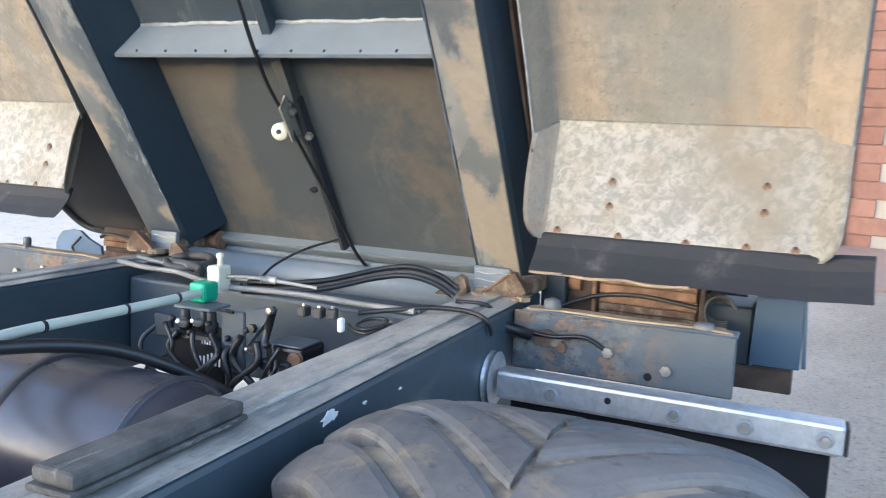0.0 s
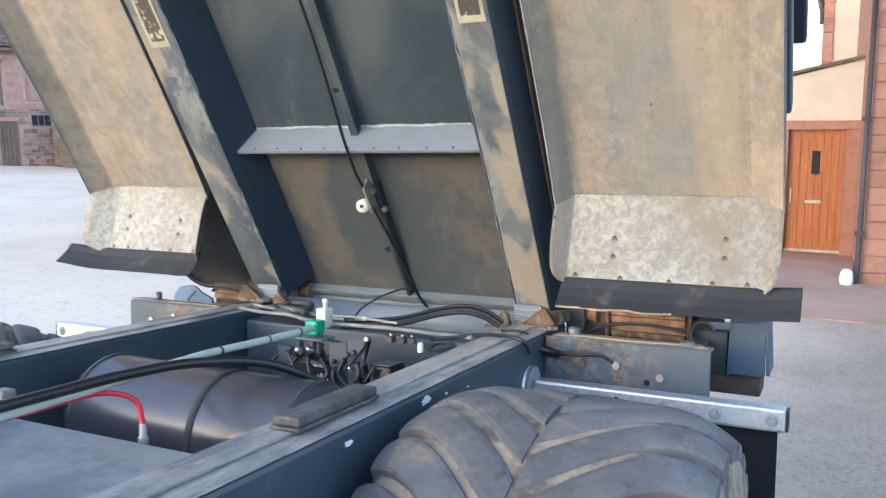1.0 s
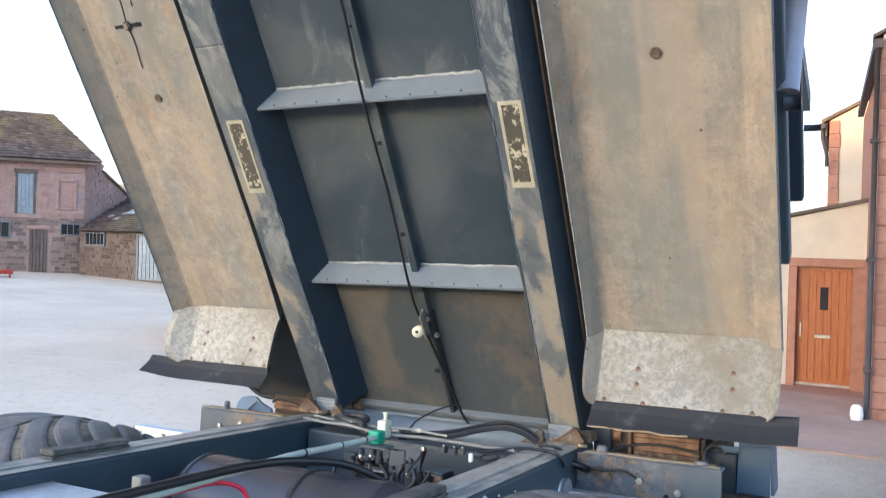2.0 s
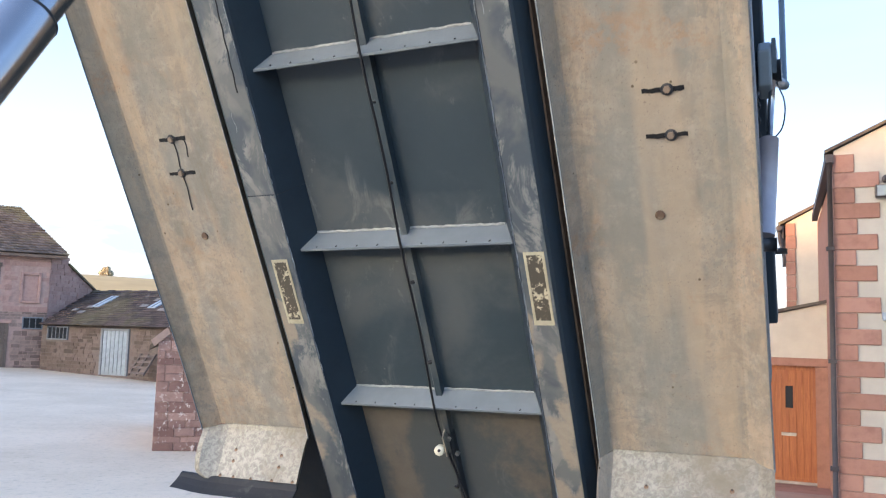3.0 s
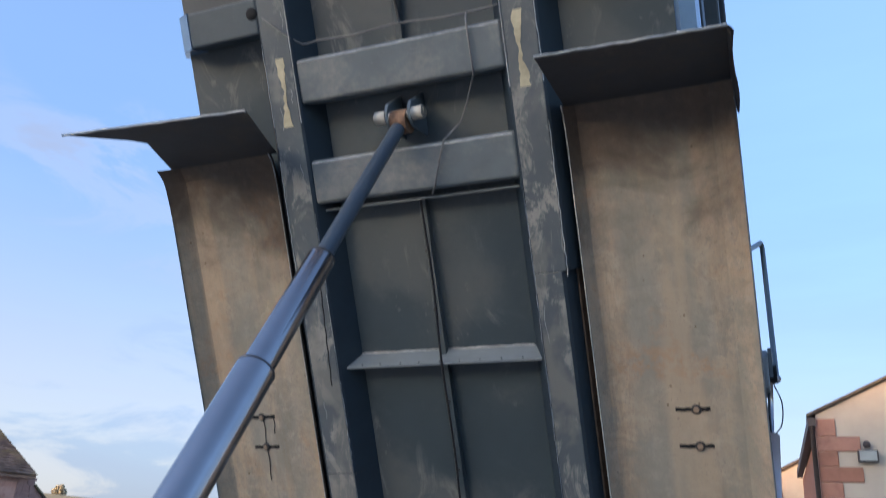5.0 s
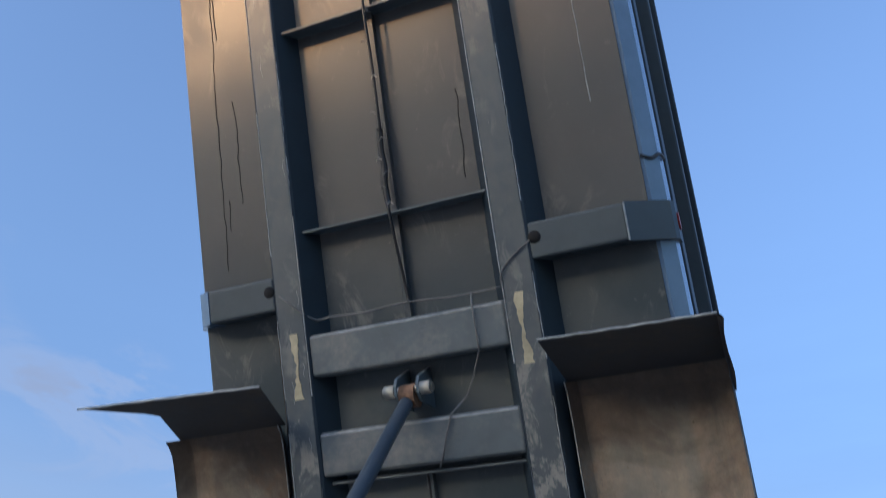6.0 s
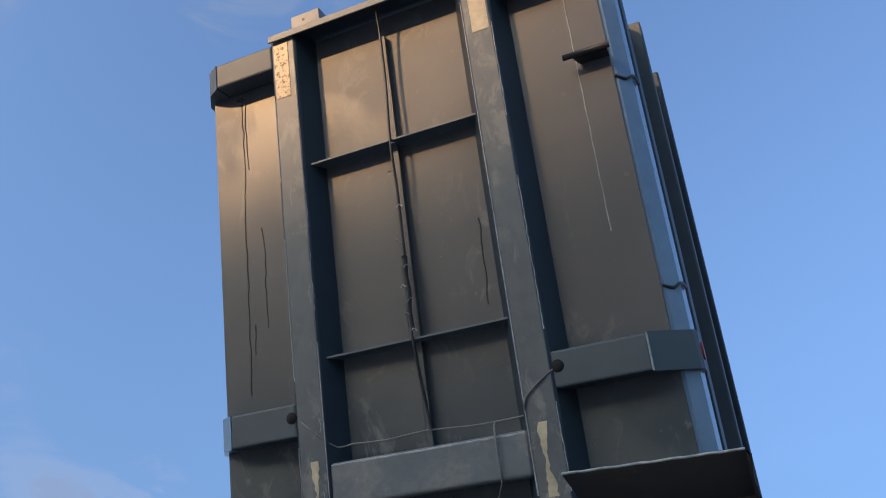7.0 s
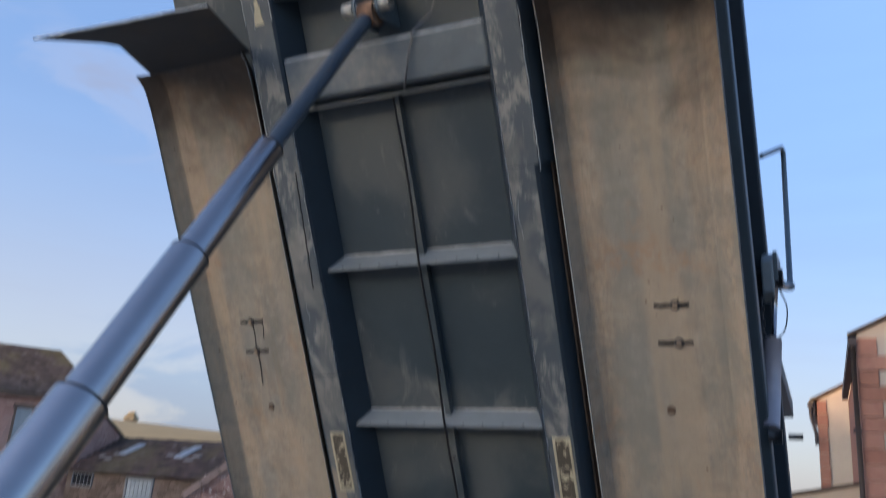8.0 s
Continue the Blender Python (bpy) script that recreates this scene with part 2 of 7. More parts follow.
def guard_mud():
    """Sheet steel under years of dried road dirt, streaked along the guard, with shade painted at the front."""
    n = Nodes("mud_coated_sheet")
    streak = n.noise(5, 6, 0.7, stretch=(1.4, 0.4, 1))
    cloud = n.noise(1.9, 5, 0.6, distort=0.6)
    fine = n.noise(70, 4, 0.75)
    grit = n.noise(22, 5, 0.7)
    dx = n.math("ABSOLUTE", n.axis(0), 0.0)
    edge = n.math("MAXIMUM", n.ramp(dx, 0.83, 0.74), n.ramp(dx, 1.06, 1.13))
    middle = n.ramp(n.math("ADD", cloud, n.math("MULTIPLY", edge, -0.16)), 0.36, 0.56)
    col = n.mix(middle, (0.350, 0.278, 0.212), (0.244, 0.228, 0.202))
    col = n.mix(n.math("MULTIPLY", n.ramp(streak, 0.48, 0.68), 0.55), col, (0.175, 0.165, 0.14))
    col = n.mix(n.math("MULTIPLY", n.ramp(n.noise(3.1, 4, 0.6, stretch=(1.2, 0.5, 1)), 0.52, 0.66), 0.6), col, (0.385, 0.298, 0.213))
    col = n.mix(n.math("MULTIPLY", n.ramp(grit, 0.45, 0.7), 0.35), col, (0.43, 0.39, 0.32))
    col = n.mix(n.math("MULTIPLY", n.ramp(fine, 0.52, 0.72), 0.40), col, (0.14, 0.118, 0.09))
    mottle = n.math("MULTIPLY", n.ramp(n.noise(15, 6, 0.8, stretch=(1, 0.7, 1)), 0.50, 0.60), n.ramp(n.noise(1.6, 3), 0.36, 0.52))
    col = n.mix(n.math("MULTIPLY", mottle, 0.55), col, (0.195, 0.190, 0.172))
    cloudy = n.ramp(n.noise(7.5, 6, 0.72, distort=0.7), 0.47, 0.60)
    col = n.mix(n.math("MULTIPLY", cloudy, 0.42), col, (0.185, 0.168, 0.138))
    runs = n.ramp(n.noise(15, 5, 0.72, stretch=(1.0, 0.09, 1)), 0.53, 0.66)
    col = n.mix(n.math("MULTIPLY", runs, 0.30), col, (0.190, 0.162, 0.125))
    band = n.ramp(n.noise(4.2, 4, 0.6, stretch=(1.5, 0.16, 1), distort=0.2), 0.47, 0.60)
    col = n.mix(n.math("MULTIPLY", band, 0.45), col, (0.235, 0.228, 0.198))
    warm = n.ramp(n.noise(3.4, 3, 0.55, stretch=(1.6, 0.20, 1)), 0.56, 0.70)
    col = n.mix(n.math("MULTIPLY", warm, 0.45), col, (0.40, 0.305, 0.215))
    rust = n.math("MULTIPLY", n.ramp(n.noise(2.3, 5, 0.65, distort=0.4), 0.52, 0.66), n.ramp(grit, 0.42, 0.6))
    col = n.mix(n.math("MULTIPLY", rust, 0.45), col, (0.30, 0.165, 0.085))
    speck = n.math("MULTIPLY", n.ramp(n.noise(95, 3, 0.8), 0.60, 0.68), n.ramp(n.noise(2.7, 3), 0.44, 0.58))
    col = n.mix(n.math("MULTIPLY", speck, 0.5), col, (0.120, 0.105, 0.085))
    # shade below the front return, painted into the colour with a ragged edge
    front_shade = n.ramp(n.math("ADD", n.axis(1), n.math("MULTIPLY", n.noise(2.6, 5, 0.6, distort=0.5), 1.2)), 1.62, 2.12)
    col = n.mix(n.math("MULTIPLY", front_shade, 0.82), col, n.mix(grit, (0.036, 0.031, 0.030), (0.105, 0.078, 0.064)))
    pits = n.ramp(n.voronoi(16), 0.10, 0.05)
    col = n.mix(n.math("MULTIPLY", pits, n.ramp(n.noise(4), 0.5, 0.6)), col, (0.11, 0.085, 0.055))
    return n.done(col, 0.9, 0.0, n.math("ADD", grit, n.math("MULTIPLY", fine, 0.6)), 0.004, 0.2)


M_GUARD = guard_mud()
M_SLATEBLUE = painted("slate_blue_paint", (0.046, 0.064, 0.079), (0.11, 0.10, 0.085), 0.12, 0.5)
M_XMEMBER = painted("dusty_crossmember_paint", (0.088, 0.110, 0.126), (0.22, 0.22, 0.21), 0.38, 0.45, 2.6)
M_DUSTPLATE = painted("dusty_cross_plate", (0.120, 0.140, 0.155), (0.30, 0.30, 0.29), 0.46, 0.5, 3.0)
M_DEEPBLUE = painted("deep_blue_paint", (0.030, 0.066, 0.110), (0.20, 0.17, 0.13), 0.12, 0.38)
M_RETURN = painted("dirty_dark_sheet", (0.036, 0.038, 0.043), (0.10, 0.088, 0.075), 0.3, 0.7)
M_STIFFENER_END = painted("dark_stiffener_end", (0.022, 0.024, 0.028), (0.085, 0.078, 0.07), 0.26, 0.5, 6.0)
M_RUSTSTAIN = painted("rust_stain", (0.145, 0.085, 0.050), (0.26, 0.215, 0.16), 0.34, 0.9, 60)


def plain(name, color, rough=0.6, metal=0.0, vary=0.25, scale=14, bump=0.001, spec=0.5):
    n = Nodes(name)
    a = n.noise(scale, 5, 0.65)
    b = n.noise(scale * 0.18, 4, 0.6)
    f = n.math("ADD", n.math("MULTIPLY", a, 0.5), n.math("MULTIPLY", b, 0.5))
    col = n.mix(n.ramp(f, 0.3, 0.7), tuple(c * (1 - vary) for c in color), tuple(min(1, c * (1 + vary)) for c in color))
    return n.done(col, n.math("ADD", rough - 0.06, n.math("MULTIPLY", a, 0.12)), metal, a, bump, spec)


M_BLACKFLAP = plain("dull_black_rubber", (0.010, 0.011, 0.013), 0.85, spec=0.2)
M_RUBBER = plain("black_rubber", (0.022, 0.022, 0.024), 0.7)
M_FLAP = painted("rubber_flap", (0.013, 0.014, 0.017), (0.11, 0.103, 0.096), 0.20, 0.70, 9.0)
def pad_mat():
    n = Nodes("worn_rubber_pad")
    streak = n.noise(20, 6, 0.78, stretch=(2.0, 0.25, 1))
    col = n.mix(n.ramp(n.noise(9, 5, 0.7), 0.35, 0.65), (0.042, 0.041, 0.039), (0.10, 0.096, 0.088))
    col = n.mix(n.math("MULTIPLY", n.ramp(streak, 0.55, 0.64), 0.7), col, (0.20, 0.19, 0.165))
    return n.done(col, 0.85, 0.0, streak, 0.004)


M_PAD = pad_mat()
M_HOSE = plain("black_hose", (0.012, 0.012, 0.014), 0.4)
M_PIPEGREY = plain("dusty_grey_pipe", (0.17, 0.168, 0.16), 0.6, vary=0.3)
M_HOSEDUST = plain("dusty_black_hose", (0.042, 0.040, 0.038), 0.65, vary=0.4)
M_REDHOSE = plain("red_hose", (0.62, 0.02, 0.045), 0.4, vary=0.12)
M_YELLOW = plain("yellow_hose", (0.75, 0.55, 0.02), 0.4, vary=0.12)
M_PIPE = plain("pale_green_pipe", (0.47, 0.51, 0.44), 0.4, vary=0.12)
M_BLACK = plain("dark_hollow", (0.004, 0.004, 0.005), 0.9, vary=0.1, bump=0.0)
M_GREEN = plain("green_plastic", (0.0, 0.30, 0.17), 0.4, vary=0.1)
M_CREAM = plain("cream_plastic", (0.62, 0.60, 0.48), 0.5, vary=0.1)
M_HINGE = painted("dust_caked_rust", (0.085, 0.052, 0.034), (0.27, 0.215, 0.15), 0.40, 0.85, 22)
M_DARKRUST = plain("dark_rusty_steel", (0.060, 0.042, 0.032), 0.9, vary=0.5, scale=16, bump=0.003)
M_RUST = plain("rusty_steel", (0.19, 0.108, 0.065), 0.88, vary=0.65, scale=24, bump=0.005)
M_DARK = plain("dark_steel", (0.018, 0.019, 0.022), 0.5, vary=0.3)
M_TANK = plain("tank_paint", (0.046, 0.046, 0.056), 0.24, vary=0.25, scale=5, bump=0.0)
M_BOLT = plain("steel_bolt", (0.42, 0.40, 0.36), 0.4, 0.8, vary=0.3)
M_DULLBOLT = plain("dull_rusty_bolt", (0.24, 0.175, 0.125), 0.7, vary=0.4, scale=40)
M_CHROME = plain("ram_steel", (0.33, 0.32, 0.325), 0.17, 0.95, vary=0.12, scale=5, bump=0.0003)
M_RAM = painted("ram_paint", (0.045, 0.062, 0.085), (0.2, 0.17, 0.13), 0.12, 0.28)
M_WELD = plain("bright_scraped_edge", (0.31, 0.315, 0.31), 0.6, 0.2, vary=0.35, scale=40)
M_WELDDK = plain("painted_weld", (0.10, 0.12, 0.14), 0.6, vary=0.4, scale=40)
M_WORN = plain("worn_paint_edge", (0.28, 0.305, 0.32), 0.55, vary=0.4, scale=30)
M_COLLAR = plain("pale_collar_steel", (0.36, 0.345, 0.31), 0.5, 0.4, vary=0.2, scale=30)
M_GREYWIRE = plain("grey_cable", (0.13, 0.132, 0.138), 0.5, vary=0.3)
M_LILAC = plain("pale_grey_ram_paint", (0.30, 0.28, 0.31), 0.45, vary=0.1)


def torn_sticker():
    n = Nodes("torn_reflective_tape")
    a = n.noise(28, 6, 0.75)
    col = n.mix(n.ramp(a, 0.40, 0.47), (0.48, 0.43, 0.30), (0.065, 0.055, 0.04))
    return n.done(col, 0.7, 0.0, a, 0.002)


M_TAPE = torn_sticker()
def gold_tape():
    n = Nodes("crackled_gold_tape")
    a = n.noise(40, 6, 0.78)
    col = n.mix(n.ramp(a, 0.52, 0.58), (0.52, 0.40, 0.22), (0.10, 0.075, 0.045))
    return n.done(col, 0.45, 0.0, a, 0.003)


M_GOLD = gold_tape()
M_TAPE2 = plain("yellowed_tape", (0.40, 0.36, 0.25), 0.6, vary=0.3, scale=18)


def tyre_mat():
    n = Nodes("tyre_rubber")
    a = n.noise(5, 6, 0.7)
    b = n.noise(40, 4, 0.7)
    col = n.mix(n.ramp(a, 0.35, 0.7), (0.078, 0.078, 0.079), (0.150, 0.143, 0.135))
    col = n.mix(n.math("MULTIPLY", n.ramp(n.noise(7, 6, 0.75, distort=0.8), 0.52, 0.66), 0.6), col, (0.22, 0.17, 0.115))
    col = n.mix(n.math("MULTIPLY", n.ramp(n.noise(26, 5, 0.75), 0.56, 0.68), 0.5), col, (0.028, 0.028, 0.03))
    return n.done(col, 0.72, 0.0, b, 0.0015, 0.4)


M_TYRE = tyre_mat()


def tyre_dust():
    n = Nodes("dusty_tyre_carcass")
    a = n.noise(9, 6, 0.7)
    col = n.mix(n.ramp(a, 0.35, 0.62), (0.085, 0.075, 0.065), (0.30, 0.235, 0.165))
    return n.done(col, 0.9, 0.0, a, 0.003, 0.2)


M_TYREDUST = tyre_dust()
M_MUD = plain("dried_mud", (0.30, 0.225, 0.15), 0.95, vary=0.35, scale=18, bump=0.004, spec=0.2)


def yard():
    n = Nodes("concrete_yard")
    a = n.noise(0.35, 5, 0.6)
    b = n.noise(9, 6, 0.7)
    c = n.noise(120, 3, 0.7)
    col = n.mix(n.ramp(a, 0.3, 0.7), (0.545, 0.435, 0.318), (0.65, 0.525, 0.388))
    # browner and darker towards +x, with a ragged border
    brown_side = n.ramp(n.math("ADD", n.axis(0), n.math("MULTIPLY", n.noise(0.8, 4), 1.6)), -0.6, 1.6)
    col = n.mix(n.math("MULTIPLY", brown_side, 0.92), col, n.mix(n.noise(2.2, 5, 0.7), (0.235, 0.165, 0.112), (0.40, 0.29, 0.20)))
    col = n.mix(n.math("MULTIPLY", n.ramp(b, 0.5, 0.75), 0.45), col, (0.20, 0.165, 0.13))
    grav = n.noise(38, 5, 0.8)
    col = n.mix(n.math("MULTIPLY", n.ramp(grav, 0.52, 0.66), n.math("ADD", 0.28, n.math("MULTIPLY", brown_side, 0.55))), col, (0.13, 0.105, 0.085))
    col = n.mix(n.math("MULTIPLY", n.ramp(grav, 0.46, 0.36), n.math("MULTIPLY", brown_side, 0.7)), col, (0.44, 0.37, 0.30))
    col = n.mix(n.math("MULTIPLY", n.ramp(c, 0.55, 0.75), 0.35), col, (0.48, 0.45, 0.42))
    return n.done(col, n.math("SUBTRACT", 0.92, n.math("MULTIPLY", n.ramp(a, 0.35, 0.65), 0.25)), 0.0, n.math("ADD", b, c), 0.010, 0.4)


M_YARD = yard()


def stone(name, tone_a, tone_b, lime=0.0):
    n = Nodes(name)
    a = n.noise(6, 6, 0.7)
    r = n.random()
    col = n.mix(r, tone_a, tone_b)
    if lime:
        spots = n.math("MULTIPLY", n.ramp(n.noise(13, 4, 0.7), 0.56, 0.62), n.ramp(n.noise(1.1, 2), 0.42, 0.54))
        col = n.mix(n.math("MULTIPLY", spots, lime), col, (0.72, 0.64, 0.58))
    col = n.mix(n.math("MULTIPLY", n.ramp(a, 0.4, 0.75), 0.5), col, tuple(c * 0.6 for c in tone_a))
    return n.done(col, 0.92, 0.0, a, 0.01, 0.2)


def stone_islands(name, tone_a, tone_b, moss=0.0):
    n = Nodes(name)
    a = n.noise(6, 6, 0.7)
    col = n.mix(n.island(), tone_a, tone_b)
    col = n.mix(n.math("MULTIPLY", n.ramp(a, 0.4, 0.75), 0.5), col, tuple(c * 0.6 for c in tone_a))
    if moss:
        col = n.mix(n.math("MULTIPLY", n.ramp(n.noise(0.55, 5, 0.7), 0.45, 0.62), moss), col, (0.17, 0.15, 0.07))
        col = n.mix(n.math("MULTIPLY", n.ramp(n.noise(1.7, 4, 0.7), 0.62, 0.70), moss), col, (0.30, 0.27, 0.24))
    return n.done(col, 0.92, 0.0, a, 0.01, 0.2)


M_SAND = stone_islands("red_sandstone", (0.14, 0.098, 0.084), (0.32, 0.232, 0.195))
M_SAND_P = stone("red_sandstone_block", (0.17, 0.095, 0.078), (0.33, 0.21, 0.175), 0.75)
M_SANDLT = stone_islands("brown_sandstone", (0.080, 0.060, 0.050), (0.160, 0.122, 0.100))
M_BYREMORTAR = plain("brown_lime_mortar", (0.125, 0.098, 0.082), 0.95, vary=0.2, scale=10, bump=0.004)
M_MORTAR = plain("lime_mortar", (0.27, 0.19, 0.155), 0.95, vary=0.2, scale=10, bump=0.004)
M_QUOIN = stone("quoin_sandstone", (0.27, 0.135, 0.095), (0.335, 0.18, 0.135))
M_RENDER = plain("white_render", (0.40, 0.352, 0.290), 0.92, vary=0.10, scale=3, bump=0.003)
M_SLATE = stone_islands("roof_slate", (0.066, 0.053, 0.045), (0.142, 0.114, 0.094), 0.6)
M_BYRESLATE = stone_islands("mossy_brown_slate", (0.050, 0.036, 0.033), (0.112, 0.080, 0.070), 0.36)
M_PINKSTONE = stone_islands("pink_limewashed_stone", (0.31, 0.185, 0.155), (0.40, 0.255, 0.215))
M_PINKMORTAR = plain("pink_lime_mortar", (0.34, 0.225, 0.19), 0.95, vary=0.2, scale=8, bump=0.004)
M_LEAD = plain("pale_lead_and_mortar", (0.20, 0.18, 0.17), 0.8, vary=0.3, scale=6)


def oak():
    n = Nodes("golden_oak_door")
    g = n.noise(4, 6, 0.7, stretch=(9, 9, 0.5), distort=1.0)
    col = n.mix(n.ramp(g, 0.3, 0.7), (0.21, 0.058, 0.014), (0.33, 0.108, 0.030))
    return n.done(col, 0.45, 0.0, g, 0.001)


M_OAK = oak()
M_BROWNWOOD = plain("weathered_brown_boards", (0.115, 0.085, 0.068), 0.85, vary=0.3, scale=8)
M_BLUEDOOR = plain("grey_blue_painted_boards", (0.21, 0.245, 0.27), 0.7, vary=0.22, scale=7)
M_GREYWOOD = plain("grey_painted_boards", (0.145, 0.155, 0.17), 0.7, vary=0.2, scale=8)
M_GLASS_DK = plain("dark_window_glass", (0.02, 0.022, 0.025), 0.1, vary=0.1, bump=0.0)
M_PVC = plain("dark_brown_plastic_pipe", (0.042, 0.032, 0.030), 0.65)
M_WHITE = plain("white_plastic", (0.75, 0.74, 0.72), 0.5, vary=0.06)
M_FIELD = plain("dry_grass_field", (0.40, 0.31, 0.16), 0.95, vary=0.2, scale=0.05, bump=0.05, spec=0.1)
M_GRASS = plain("far_ground", (0.16, 0.15, 0.07), 0.95, vary=0.3, scale=0.05, bump=0.05, spec=0.1)
M_LEAF = plain("tree_leaves", (0.42, 0.40, 0.30), 0.8, vary=0.4, scale=1.0)
M_BARK = plain("bark", (0.09, 0.07, 0.05), 0.9, vary=0.3)
M_PAVE = plain("red_brown_paving", (0.31, 0.195, 0.14), 0.9, vary=0.2, scale=2.5, bump=0.004)
M_REDPAINT = plain("faded_red_paint", (0.36, 0.05, 0.04), 0.5, vary=0.2)
M_FLOOD = plain("grey_flood_glass", (0.20, 0.22, 0.22), 0.15, vary=0.08)
M_LAMP = plain("lamp_glass", (0.30, 0.33, 0.36), 0.45, vary=0.08)


# ---- mesh helpers ----
def box(bm, x0, x1, y0, y1, z0, z1):
    v = [bm.verts.new((x, y, z)) for z in (z0, z1) for y in (y0, y1) for x in (x0, x1)]
    for f in ((0, 2, 3, 1), (4, 5, 7, 6), (0, 1, 5, 4), (2, 6, 7, 3), (0, 4, 6, 2), (1, 3, 7, 5)):
        bm.faces.new([v[k] for k in f])
    return v


def bevelled(bm, r, seg=2):
    bmesh.ops.bevel(bm, geom=list(bm.edges), offset=r, segments=seg, profile=0.5, affect="EDGES", clamp_overlap=True)
    return bm


def bbox(x0, x1, y0, y1, z0, z1, r=0.004, seg=2):
    bm = bmesh.new()
    box(bm, min(x0, x1), max(x0, x1), min(y0, y1), max(y0, y1), min(z0, z1), max(z0, z1))
    return bevelled(bm, r, seg)


def sweep(pts, r, n=10, bm=None, smooth=6):
    """A round hose or bar through the points; a Catmull-Rom spline with smooth steps a span."""
    bm = bm or bmesh.new()
    p = [Vector(q) for q in pts]
    path = []
    if smooth and len(p) > 2:
        e = [p[0] * 2 - p[1]] + p + [p[-1] * 2 - p[-2]]
        for k in range(1, len(e) - 2):
            for s in range(smooth):
                t = s / smooth
                path.append(0.5 * (2 * e[k] + (e[k + 1] - e[k - 1]) * t + (2 * e[k - 1] - 5 * e[k] + 4 * e[k + 1] - e[k + 2]) * t * t + (3 * e[k] - e[k - 1] - 3 * e[k + 1] + e[k + 2]) * t ** 3))
        path.append(p[-1])
    else:
        path = p
    up = Vector((0.13, 0.21, 0.97))
    rings = []
    for k, q in enumerate(path):
        d = (path[min(k + 1, len(path) - 1)] - path[max(k - 1, 0)]).normalized()
        a = d.cross(up)
        if a.length < 0.05:
            a = d.cross(Vector((1, 0, 0)))
        a.normalize()
        b = d.cross(a)
        up = a.cross(d) if a.cross(d).length else up
        rings.append([bm.verts.new(q + (a * math.cos(w) + b * math.sin(w)) * r) for w in (2 * math.pi * i / n for i in range(n))])
    for r0, r1 in zip(rings, rings[1:]):
        for i in range(n):
            f = bm.faces.new((r0[i], r0[(i + 1) % n], r1[(i + 1) % n], r1[i]))
            f.smooth = True
    bm.faces.new(rings[0])
    bm.faces.new(rings[-1][::-1])
    return bm


def lathe(profile, n=48, bm=None, smooth=True, m=None):
    """Profile of (radius, height) turned about z."""
    bm = bm or bmesh.new()
    m = m or Matrix()
    rings = [[bm.verts.new(m @ Vector((r * math.cos(2 * math.pi * i / n), r * math.sin(2 * math.pi * i / n), h))) for i in range(n)] for r, h in profile]
    for r0, r1 in zip(rings, rings[1:]):
        for i in range(n):
            f = bm.faces.new((r0[i], r0[(i + 1) % n], r1[(i + 1) % n], r1[i]))
            f.smooth = smooth
    bm.faces.new(rings[0][::-1])
    bm.faces.new(rings[-1])
    return bm


def rod(a, b, r, n=20, bm=None):
    return sweep([a, b], r, n, bm, 0)


def extrude(outline, x0, x1, axis="x"):
    """A closed outline in the two other axes, drawn out along the axis."""
    bm = bmesh.new()
    place = {"x": lambda a, b, c: (c, a, b), "y": lambda a, b, c: (a, c, b), "z": lambda a, b, c: (a, b, c)}[axis]
    lo = [bm.verts.new(place(a, b, x0)) for a, b in outline]
    hi = [bm.verts.new(place(a, b, x1)) for a, b in outline]
    n = len(outline)
    for i in range(n):
        bm.faces.new((lo[i], lo[(i + 1) % n], hi[(i + 1) % n], hi[i]))
    bm.faces.new(lo[::-1])
    bm.faces.new(hi)
    bmesh.ops.recalc_face_normals(bm, faces=bm.faces)
    return bm


def sheet(profile, x0, x1, thick, cols=1, warp=0.0):
    """A bent sheet: profile of (y, z) points along it, spread between x0 and x1, with a thickness towards -z."""
    bm = bmesh.new()
    rng = random.Random(3)
    top, bot = [], []
    for y, z in profile:
        xs = [x0 + (x1 - x0) * k / cols for k in range(cols + 1)]
        j = [rng.uniform(-warp, warp) for _ in xs]
        top.append([bm.verts.new((x, y, z + d)) for x, d in zip(xs, j)])
        bot.append([bm.verts.new((x, y, z + d - thick)) for x, d in zip(xs, j)])
    n = len(profile)
    for k in range(n - 1):
        for c in range(cols):
            bm.faces.new((top[k][c], top[k][c + 1], top[k + 1][c + 1], top[k + 1][c]))
            bm.faces.new((bot[k][c], bot[k + 1][c], bot[k + 1][c + 1], bot[k][c + 1]))
        bm.faces.new((top[k][0], top[k + 1][0], bot[k + 1][0], bot[k][0]))
        bm.faces.new((top[k][cols], bot[k][cols], bot[k + 1][cols], top[k + 1][cols]))
    for k, s in ((0, 1), (n - 1, -1)):
        for c in range(cols):
            f = (top[k][c], bot[k][c], bot[k][c + 1], top[k][c + 1])
            bm.faces.new(f[::s])
    bmesh.ops.recalc_face_normals(bm, faces=bm.faces)
    return bm


def finish(name, bm, material):
    me = bpy.data.meshes.new(name)
    bm.to_mesh(me)
    bm.free()
    me.materials.append(material)
    return me


def part(name, bm, material, parent, label="", at=None):
    ob = new(name, finish(name, bm, material))
    ob.parent = parent
    if at is not None:
        ob.matrix_basis = at
    return tagged(ob, label)


def thing(name, m, label, category, group="", kind=""):
    ob = new(name)
    ob.empty_display_size = 0.1
    ob.matrix_basis = m
    return tagged(ob, label, category, group, kind)


